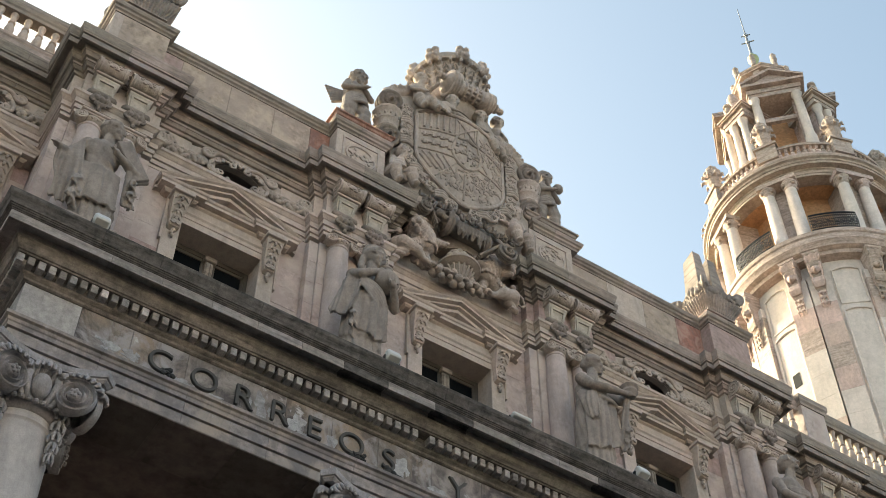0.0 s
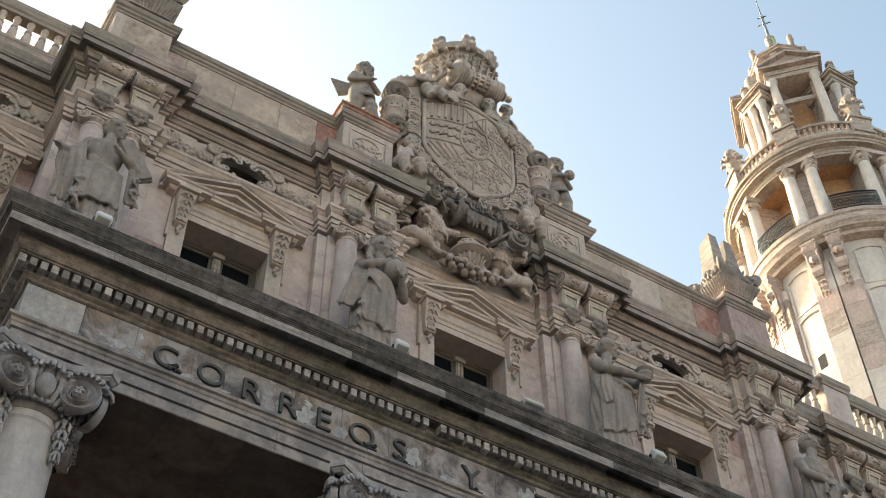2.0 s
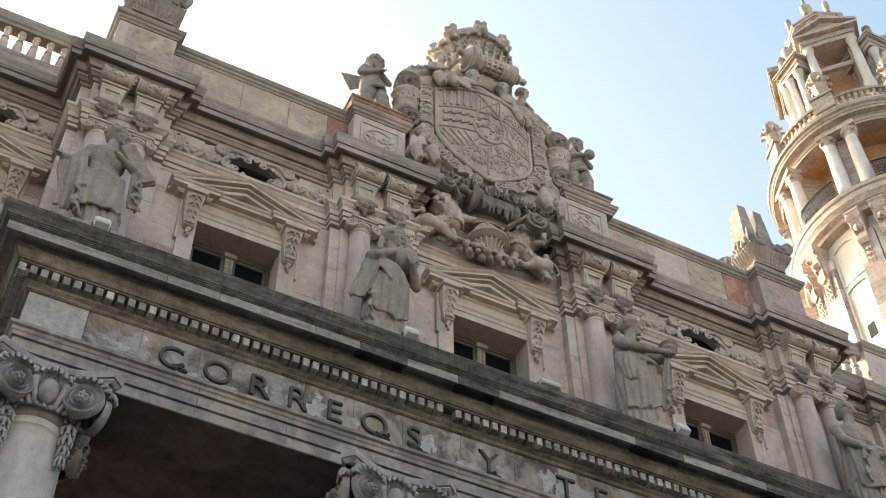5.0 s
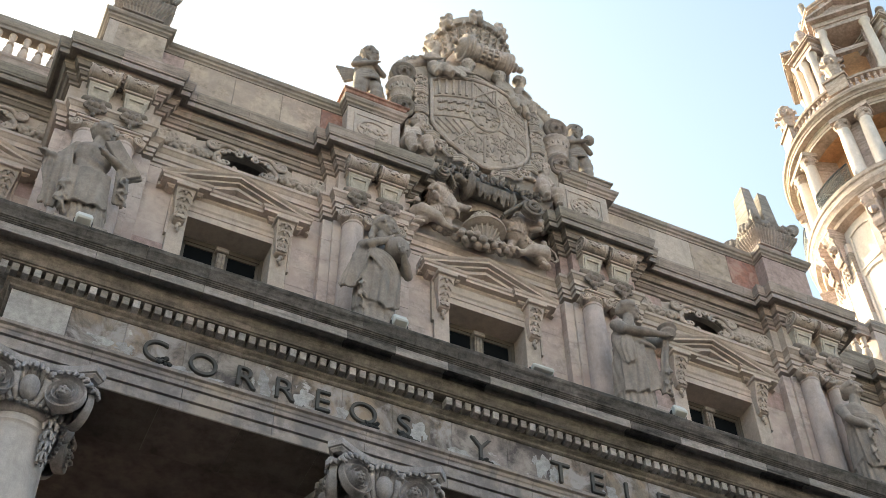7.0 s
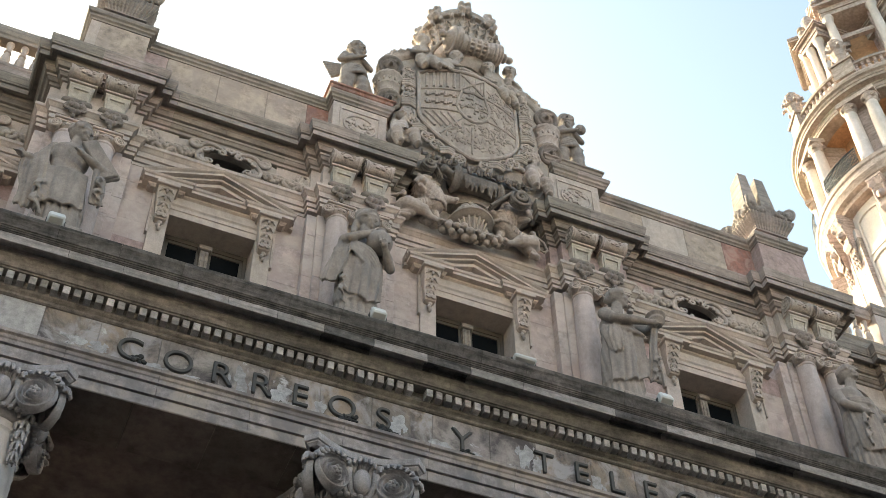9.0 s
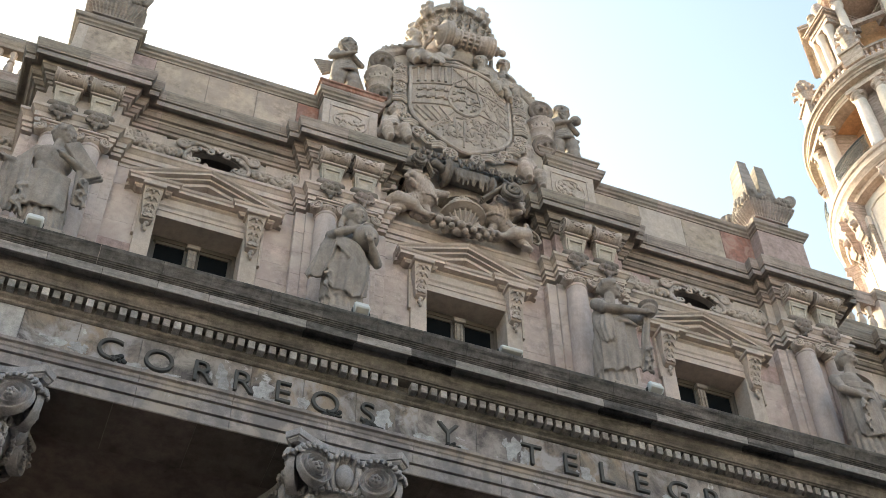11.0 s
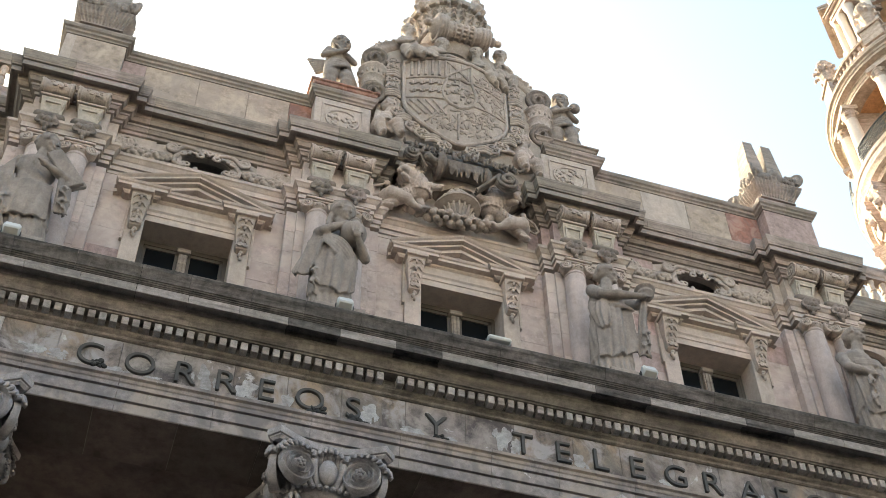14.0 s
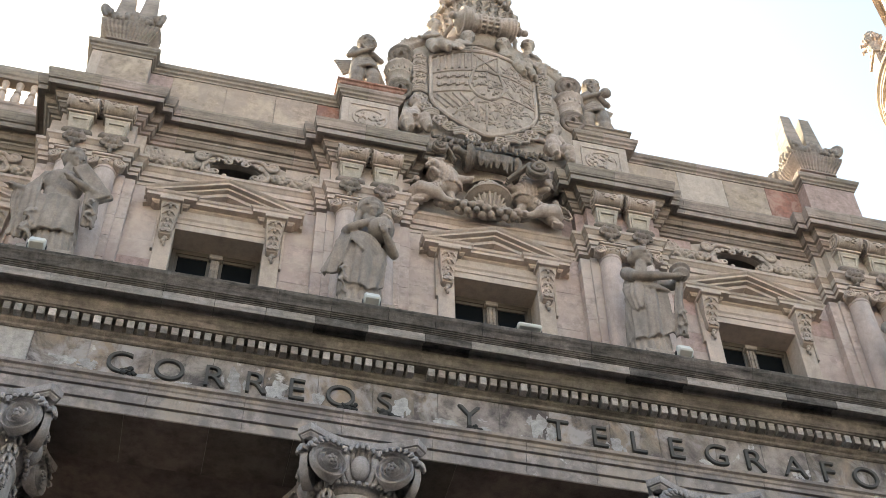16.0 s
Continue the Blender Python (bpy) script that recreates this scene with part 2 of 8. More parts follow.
def sweep(bm, profile, path, closed=False):
    """Sweep a closed outline (outward, z) along a plan path; outward is to the right of the way."""
    pts = [Vector(p) for p in path]
    k = len(pts)
    rings = []
    for i, p in enumerate(pts):
        a = pts[i - 1] if (i or closed) else None
        c = pts[(i + 1) % k] if (i < k - 1 or closed) else None
        ns = []
        for s, e in ((a, p), (p, c)):
            if s is not None and e is not None:
                d = (e - s).normalized()
                ns.append(Vector((d.y, -d.x)))
        if len(ns) == 2:
            m = (ns[0] + ns[1]) / (1 + ns[0].dot(ns[1]))
        else:
            m = ns[0]
        rings.append([bm.verts.new((p.x + m.x * d, p.y + m.y * d, z)) for d, z in profile])
    n = len(profile)
    for i in range(k if closed else k - 1):
        r, s = rings[i], rings[(i + 1) % k]
        for j in range(n):
            bm.faces.new((r[j], r[(j + 1) % n], s[(j + 1) % n], s[j]))
    if not closed:
        bm.faces.new(rings[0])
        bm.faces.new(rings[-1][::-1])
    return bm


def grooved(profile, tall=0.022, deep=0.022):
    """The profile with a small shadow groove cut under each member that steps forward."""
    out = [profile[0]]
    for (d0, z0), (d1, z1) in zip(profile, profile[1:]):
        if len(out) > 1 and 0.012 < d1 - d0 < 0.3 and 0 <= z1 - z0 < 0.012 and abs(out[-2][0] - d0) < 0.005 and out[-2][1] < z0 - tall - 0.01:
            out = out[:-1] + [(d0, z0 - tall), (d0 - deep, z0 - tall), (d0 - deep, z0)]
        out.append((d1, z1))
    return out


def stones(name, profile, path, step, mat, parent, gap=0.004, seed=1):
    """A moulding cut into separate stones along its way; corner stones turn the corner."""
    rng = random.Random(seed)
    pts = [Vector(p) for p in path]
    run = [0.0]
    for p, q in zip(pts, pts[1:]):
        run.append(run[-1] + (q - p).length)

    def at(d):
        for i in range(len(pts) - 1):
            if d <= run[i + 1] + 1e-9:
                return pts[i].lerp(pts[i + 1], (d - run[i]) / max(1e-9, run[i + 1] - run[i]))
        return pts[-1]

    marks, d = [0.0], 0.0
    while True:
        d += step * (0.8 + 0.4 * rng.random())
        while any(abs(d - r) < 0.56 for r in run):
            d += 0.05
        if d > run[-1] - step * 0.5:
            break
        marks.append(d)
    marks.append(run[-1])
    for a, b in zip(marks, marks[1:]):
        a2, b2 = a + (gap / 2 if a > 0 else 0), b - (gap / 2 if b < run[-1] else 0)
        way = [at(a2)] + [p for p, r in zip(pts, run) if a2 + 1e-6 < r < b2 - 1e-6] + [at(b2)]
        part(name, sweep(bmesh.new(), profile, way), mat, parent)


def box(bm, x0, x1, y0, y1, z0, z1, bevel=0.0):
    r = bmesh.ops.create_cube(bm, size=1.0)
    vs = r["verts"]
    for v in vs:
        v.co = Vector(((x0 + x1) / 2 + v.co.x * (x1 - x0), (y0 + y1) / 2 + v.co.y * (y1 - y0), (z0 + z1) / 2 + v.co.z * (z1 - z0)))
    if bevel:
        es = {e for v in vs for e in v.link_edges}
        bmesh.ops.bevel(bm, geom=list(es), offset=bevel, segments=1, affect="EDGES")
    return bm


def lathe(bm, outline, seg=24, centre=(0, 0, 0), flute=0.0, flutes=0):
    """Turn an outline of (radius, z) about an upright axis."""
    c = Vector(centre)
    rings = []
    for r, z in outline:
        ring = []
        for i in range(seg):
            a = 2 * math.pi * i / seg
            rr = r * (1 - flute * (0.5 + 0.5 * math.cos(a * flutes))) if flutes else r
            ring.append(bm.verts.new(c + Vector((rr * math.cos(a), rr * math.sin(a), z))))
        rings.append(ring)
    for a, b in zip(rings, rings[1:]):
        for i in range(seg):
            bm.faces.new((a[i], a[(i + 1) % seg], b[(i + 1) % seg], b[i]))
    bm.faces.new(rings[0][::-1])
    bm.faces.new(rings[-1])
    return bm


_ROUND = {}


def unit_ball(seg):
    """Points and faces of a round lump of radius 1."""
    if seg not in _ROUND:
        rows = max(4, seg // 2)
        pts = [(0.0, 0.0, 1.0)]
        for i in range(1, rows):
            p = math.pi * i / rows
            pts += [(math.sin(p) * math.cos(2 * math.pi * j / seg), math.sin(p) * math.sin(2 * math.pi * j / seg), math.cos(p)) for j in range(seg)]
        pts.append((0.0, 0.0, -1.0))
        fs = [(0, 1 + j, 1 + (j + 1) % seg) for j in range(seg)]
        for i in range(rows - 2):
            o = 1 + i * seg
            fs += [(o + j, o + seg + j, o + seg + (j + 1) % seg, o + (j + 1) % seg) for j in range(seg)]
        o, e = 1 + (rows - 2) * seg, len(pts) - 1
        fs += [(o + (j + 1) % seg, o + j, e) for j in range(seg)]
        _ROUND[seg] = ([Vector(p) for p in pts], fs)
    return _ROUND[seg]


def ball(bm, c, r, seg=12, rot=None):
    """An ellipsoid at c with radii r."""
    r = (r, r, r) if isinstance(r, (int, float)) else r
    pts, fs = unit_ball(seg)
    m = Matrix.Translation(c) @ (Euler([radians(a) for a in rot]).to_matrix().to_4x4() if rot else Matrix()) @ Matrix.Diagonal((*r, 1))
    vs = [bm.verts.new(m @ p) for p in pts]
    for f in fs:
        bm.faces.new([vs[i] for i in f])
    return bm


def limb(bm, a, b, ra, rb, seg=10):
    """A tapered limb with round ends."""
    a, b = Vector(a), Vector(b)
    d = b - a
    q = d.to_track_quat("Z", "Y").to_matrix()
    pts, fs = unit_ball(seg)
    vs = []
    for i, p in enumerate(pts):
        up = p.z > 0.001
        vs.append(bm.verts.new((b + (q @ p) * rb) if up else (a + (q @ p) * ra)))
    for f in fs:
        bm.faces.new([vs[i] for i in f])
    return bm


def chain(bm, pts, ra, rb, seg=8):
    k = len(pts) - 1
    for i in range(k):
        limb(bm, pts[i], pts[i + 1], ra + (rb - ra) * i / k, ra + (rb - ra) * (i + 1) / k, seg)
    return bm


def tube(bm, pts, r, seg=8, closed=False):
    """A round rod along points; r may be a function of 0..1."""
    pts = [Vector(p) for p in pts]
    k = len(pts)
    rings = []
    up = None
    for i, p in enumerate(pts):
        d = (pts[(i + 1) % k] - pts[i - 1]) if closed else (pts[min(i + 1, k - 1)] - pts[max(i - 1, 0)])
        d.normalize()
        if up is None:
            up = d.orthogonal().normalized()
        up = (up - d * up.dot(d)).normalized()
        side = d.cross(up)
        rad = r(i / max(1, k - 1)) if callable(r) else r
        rings.append([bm.verts.new(p + (up * math.cos(2 * math.pi * j / seg) + side * math.sin(2 * math.pi * j / seg)) * rad) for j in range(seg)])
    for i in range(k if closed else k - 1):
        a, b = rings[i], rings[(i + 1) % k]
        for j in range(seg):
            bm.faces.new((a[j], a[(j + 1) % seg], b[(j + 1) % seg], b[j]))
    if not closed:
        bm.faces.new(rings[0][::-1])
        bm.faces.new(rings[-1])
    return bm


def spiral(c, ax_u, ax_v, r0, r1, turns, n=40, start=0.0, lift=None):
    c, u, v = Vector(c), Vector(ax_u), Vector(ax_v)
    w = Vector(lift) if lift else Vector((0, 0, 0))
    out = []
    for i in range(n + 1):
        t = i / n
        a = start + turns * 2 * math.pi * t
        r = r0 + (r1 - r0) * t
        out.append(c + u * (r * math.cos(a)) + v * (r * math.sin(a)) + w * t)
    return out


def carve(name, bm, mat, parent=None, label="", voxel=0.035, smooth=6, rough=0.02, rscale=0.25):
    """Fuse overlapping lumps into one carved skin."""
    ob = part(name, bm, mat, parent, label, smooth=True)
    rm = ob.modifiers.new("fuse", "REMESH")
    rm.mode, rm.voxel_size, rm.use_smooth_shade = "VOXEL", voxel, True
    sm = ob.modifiers.new("soften", "SMOOTH")
    sm.iterations, sm.factor = smooth, 0.5
    if rough:
        tex = bpy.data.textures.get("chisel") or bpy.data.textures.new("chisel", "CLOUDS")
        tex.noise_scale, tex.noise_depth = rscale, 3
        dp = ob.modifiers.new("wear", "DISPLACE")
        dp.texture, dp.strength, dp.mid_level, dp.texture_coords = tex, rough, 0.5, "LOCAL"
    return ob

# ---- ground ----
bm = bmesh.new()
bmesh.ops.create_grid(bm, x_segments=40, y_segments=40, size=900)
tagged(part("ground", bm, M_GROUND), "grey stone paving of the square", "ground", kind="structure")

# unseen walls added to bounce light on the facade and block low sky
for name, bx in (("wall_square_south", (-120, 120, -78, -76, 0, 40)), ("wall_square_west", (-57, -55, -45, 40, 0, 14))):
    bm = bmesh.new()
    box(bm, *bx)
    tagged(part(name, bm, M_UNSEEN_WALL), "plain dull stone wall, unseen, added to shape the light", "wall", kind="structure")

# plan: facade along x, street towards -y
PAIR = (-8.25, -2.75, 2.75, 8.25)      # axes of the paired attic columns
BAY = (-5.5, 0.0, 5.5)                 # axes of the attic windows
COLX = (-8.3, -2.82, 2.7, 8.2)         # axes of the giant columns
WALL_Y, WING_Y, FRONT_Y, MID_Y = -0.15, 0.75, -0.55, -0.35


def ressaut(xs, x0, x1, base, wing=None, half=0.75, mid=0.95):
    """Plan path of the attic wall face that steps forward round each pair of columns."""
    out = [(x0, wing if wing is not None else base)]
    for c in xs:
        left = out[-1][1]
        out += [(c - mid, left), (c - mid, MID_Y), (c - half, MID_Y), (c - half, FRONT_Y), (c + half, FRONT_Y), (c + half, MID_Y), (c + mid, MID_Y), (c + mid, base)]
    out.append((x1, base))
    return out


# ---- portico below: giant columns, architrave, lettered frieze, dentil cornice ----
portico = thing("portico_entablature", "weathered stone entablature with dentils over giant columns", "entablature", (0, -1.2, 16.07))
EX = 8.97


def straight(profile, x0, x1, y):
    b = bmesh.new()
    sweep(b, profile, [(x0, y), (x1, y)])
    return b


def cuts(x0, x1, step, jitter, rng):
    xs, x = [x0], x0
    while x < x1 - step * 1.4:
        x += step * (1 + jitter * (rng.random() - 0.5))
        xs.append(x)
    return xs + [x1]


rng = random.Random(5)
ARCH = [(-1.1, 16.085), (0, 16.085), (0, 16.29), (0.03, 16.295), (0.03, 16.52), (0.06, 16.525), (0.06, 16.60), (0.08, 16.62), (0.09, 16.67), (0.135, 16.69), (0.14, 16.745), (0.02, 16.78), (-1.1, 16.78)]
FRZ = [(-1.1, 16.78), (0, 16.78), (0, 17.53), (-1.1, 17.53)]
BED = [(-1.1, 17.53), (0.02, 17.53), (0.05, 17.55), (0.06, 17.585), (0.11, 17.62), (0.13, 17.65), (0.10, 17.65), (0.10, 17.82), (0.29, 17.82), (0.30, 17.84), (0.33, 17.845), (0.37, 17.92), (0.405, 18.00), (0.41, 18.04), (0.41, 18.048), (-1.1, 18.048)]
CORONA = [(-1.1, 18.05), (0.415, 18.05), (0.43, 18.13), (0.60, 18.13), (0.605, 18.03), (0.65, 18.03), (0.65, 18.205), (-1.1, 18.205)]
GUTTER = [(-1.1, 18.21), (0.662, 18.21), (0.662, 18.228), (0.682, 18.236), (0.682, 18.256), (0.702, 18.264), (0.702, 18.284), (0.722, 18.292), (0.73, 18.33), (0.755, 18.40), (0.79, 18.46), (0.80, 18.51), (0.80, 18.53), (-1.1, 18.56)]


def course(name, profile, step, mats, jitter=0.3, joint=0.006, label=""):
    """One course of blocks along the front, the end blocks turning the corner."""
    xs = cuts(-EX, EX, step, jitter, rng)
    for i, (a, b2) in enumerate(zip(xs, xs[1:])):
        b = bmesh.new()
        j = joint / 2
        if i == 0:
            sweep(b, profile, [(-EX, 1.2), (-EX, -1.75), (b2 - j, -1.75)])
        elif i == len(xs) - 2:
            sweep(b, profile, [(a + j, -1.75), (EX, -1.75), (EX, 1.2)])
        else:
            sweep(b, profile, [(a + j, -1.75), (b2 - j, -1.75)])
        mat = mats(i, (a + b2) / 2) if callable(mats) else mats
        part(name, b, mat, portico, label)


course("architrave_block", grooved(ARCH), 1.35, M_ARCH)
course("frieze_block", FRZ, 0.95, lambda i, x: (M_FRIEZE_PALE if x < -8.2 else (M_FRIEZE, M_FRIEZE_B)[(i * 7) % 5 % 2]))
course("bed_moulding", BED, 1.8, M_BED, joint=0.003)
course("corona_block", CORONA, 0.92, lambda i, x: M_CORN_MID if i in (6, 8, 12, 15) else M_CORN_PALE, joint=0.008)
course("gutter_moulding", GUTTER, 0.92, lambda i, x: M_CORN if i in (6, 8, 12, 15) else M_CORN_MID, joint=0.006)

# thin slabs under the architrave, soot and underside shade in their dark colour
for k in range(14):
    xa, xb = -EX + 2 * EX * k / 14, -EX + 2 * EX * (k + 1) / 14
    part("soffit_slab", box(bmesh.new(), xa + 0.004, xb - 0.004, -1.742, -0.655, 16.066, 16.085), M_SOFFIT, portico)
# dentils
db = bmesh.new()
box(db, -0.056, 0.056, -2.022, -1.845, 17.652, 17.818, 0.006)
dent_mesh = mesh_from(db, "dentil", M_CORN_PALE)
dent_pale = dent_mesh.copy()
dent_pale.materials[0] = M_DENTIL
x, k = -9.2, 0
while x < 9.21:
    if not 0.6 < abs(x + 2.55) < 0.66:
        d = new("dentil", dent_pale if rng.random() < 0.45 else dent_mesh)
        d.parent = portico
        d.matrix_parent_inverse = portico.matrix_basis.inverted()
        d.location = (x, 0.006 * rng.random(), 0)
    x += 0.1735
for k in range(14):
    d = new("dentil", dent_mesh)
    d.parent = portico
    d.matrix_parent_inverse = portico.matrix_basis.inverted()
    d.matrix_basis = pose(-EX + 1.75, -1.86 + k * 0.1735, 0, 0, 0, -90)

# letters of the frieze
WORDS = (("C", -6.647), ("O", -5.877), ("R", -5.182), ("R", -4.532), ("E", -3.881), ("O", -3.171), ("S", -2.457), ("Y", -1.069), ("T", 0.426), ("E", 1.121), ("L", 1.781), ("E", 2.44), ("G", 3.151), ("R", 3.811), ("A", 4.53), ("F", 5.13), ("O", 5.819), ("S", 6.55))
for ch, lx in WORDS:
    cu = bpy.data.curves.new("letter", "FONT")
    cu.body, cu.size, cu.extrude, cu.bevel_depth, cu.align_x = ch, 0.64, 0.028, 0.004, "CENTER"
    cu.offset = -0.007
    tmp = new("letter_curve", cu)
    me = bpy.data.meshes.new_from_object(tmp.evaluated_get(bpy.context.evaluated_depsgraph_get()))
    bpy.data.objects.remove(tmp)
    me.materials.clear()
    me.materials.append(M_LETTER)
    lo = new("letter", me)
    lo.parent = portico
    lo.matrix_parent_inverse = portico.matrix_basis.inverted()
    lo.matrix_basis = pose(lx, -1.775, 16.89, 90, 0, 0)
    lo["label"] = "dark lead letter " + ch

# splashes of white paint on the frieze
rs = random.Random(77)
for sx, sz, wide, tall in ((-7.45, 17.02, 0.16, 0.10), (-7.12, 17.0, 0.13, 0.12), (-4.86, 17.13, 0.13, 0.26), (-4.20, 17.06, 0.20, 0.20), (-3.95, 16.90, 0.16, 0.08), (-3.52, 17.02, 0.10, 0.16), (-2.20, 17.10, 0.17, 0.22), (-1.45, 16.92, 0.18, 0.10), (-0.80, 16.88, 0.12, 0.07), (0.10, 17.16, 0.14, 0.30), (0.32, 17.05, 0.09, 0.22), (1.42, 17.0, 0.14, 0.17), (2.95, 16.93, 0.12, 0.07), (-6.25, 16.90, 0.18, 0.07), (-5.65, 16.88, 0.14, 0.06)):
    b = bmesh.new()
    for k in range(5):
        px, pz = (sx, sz) if k == 0 else (sx + wide * 1.5 * (rs.random() - 0.5) * 2, sz + tall * (rs.random() - 0.6) * 2)
        f = (1.0 if k == 0 else 0.12 + 0.3 * rs.random())
        n = 22
        rim = []
        for i in range(n):
            a = 2 * math.pi * i / n
            q = f * (0.78 + 0.22 * math.sin(2 * a + 3.1 * sx) + 0.16 * math.sin(5 * a + 1.7 * sx + k) + 0.12 * rs.random())
            rim.append((min(max(px + wide * q * math.cos(a), sx - 0.45), sx + 0.45), min(max(pz + tall * q * math.sin(a) * (1.3 if math.sin(a) < 0 and i % 3 == 0 else 1.0), 16.80), 17.51)))
        fr = [b.verts.new((u, -1.754 - 0.0012 * k, v)) for u, v in rim]
        bk = [b.verts.new((u, -1.749, v)) for u, v in rim]
        b.faces.new(fr)
        for i in range(n):
            b.faces.new((fr[i], bk[i], bk[(i + 1) % n], fr[(i + 1) % n]))
    part("paint_splash", b, M_PAINTSPOT, portico, "old white paint splash")

# lumps of black crust that cling to the lettering
rs = random.Random(31)
for cx0, cz0, size in ((-6.50, 16.93, 0.10), (-3.04, 16.90, 0.11), (-2.36, 16.87, 0.13), (-0.98, 16.88, 0.08)):
    b = bmesh.new()
    for k in range(9):
        ball(b, (cx0 + size * 1.3 * (rs.random() - 0.5) * 2, -1.775 - 0.02 * rs.random(), cz0 + size * 0.6 * (rs.random() - 0.5) * 2), (size * (0.3 + 0.3 * rs.random()), 0.035, size * (0.2 + 0.3 * rs.random())), 8, (0, rs.random() * 180, 0))
    limb(b, (cx0 - size * 1.2, -1.775, cz0), (cx0 + size * 1.2, -1.775, cz0 - 0.02), 0.03, 0.03, 8)
    part("black_crust", b, M_SOOT_CRUST, portico, "lump of black dirt", True)

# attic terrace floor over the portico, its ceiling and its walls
# ceiling and back wall take the same dark colour for their shade
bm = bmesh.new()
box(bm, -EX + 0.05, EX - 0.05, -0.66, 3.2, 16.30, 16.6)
tagged(part("ceiling", bm, M_SOFFIT), "stone ceiling of the portico, coloured dark for its shade", "ceiling", kind="structure")
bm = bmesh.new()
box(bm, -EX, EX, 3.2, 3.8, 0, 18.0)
tagged(part("wall_portico_back", bm, M_SOFFIT), "back wall of the portico, coloured dark for its shade", "wall", kind="structure")
for s in (-1, 1):
    bm = bmesh.new()
    box(bm, *sorted((s * 9.0, s * 22.0)), WING_Y, WING_Y + 0.6, 0, 19.3)
    tagged(part("wall_wing_low", bm, M_WALL), "pinkish ashlar wall beside the portico", "wall", kind="structure")


# giant Ionic columns
def scroll_disc(bm, c, face, u, r0, turns=2.6, depth=0.05):
    """A rolled band with a raised rim that winds inward over the outer side of the scroll."""
    up = Vector((0, 0, 1))
    n = int(turns * 28)
    rate = 0.066
    rows = []
    for i in range(n + 1):
        th = -0.9 + (turns * 2 * math.pi + 0.9) * i / n
        ro = r0 * math.exp(-rate * th)
        ri = r0 * math.exp(-rate * (th + 2 * math.pi))
        d = u * math.cos(math.pi / 2 - th) + up * math.sin(math.pi / 2 - th)
        lift = 0.08 * (1 - ro / r0)
        rim = 0.22 * (ro - ri)
        back = -depth - 0.045 * (1 - d.dot(u)) if th <= 2 * math.pi + 0.01 else -0.02
        prof = [(ro, back), (ro, lift + 0.045), (ro - rim * 0.5, lift + 0.06), (ro - rim, lift + 0.052), (ro - rim * 1.5, lift + 0.0), (ro * 0.5 + ri * 0.5, lift - 0.02), (ri * 0.85 + ro * 0.15, lift - 0.012), (ri, lift + 0.0)]
        rows.append([bm.verts.new(c + d * r + face * h) for r, h in prof])
    for a, b in zip(rows, rows[1:]):
        for k in range(len(a) - 1):
            bm.faces.new((a[k], a[k + 1], b[k + 1], b[k]))
    bmesh.ops.recalc_face_normals(bm, faces=bm.faces[:])
    ball(bm, c + face * 0.035, 0.105, 12)


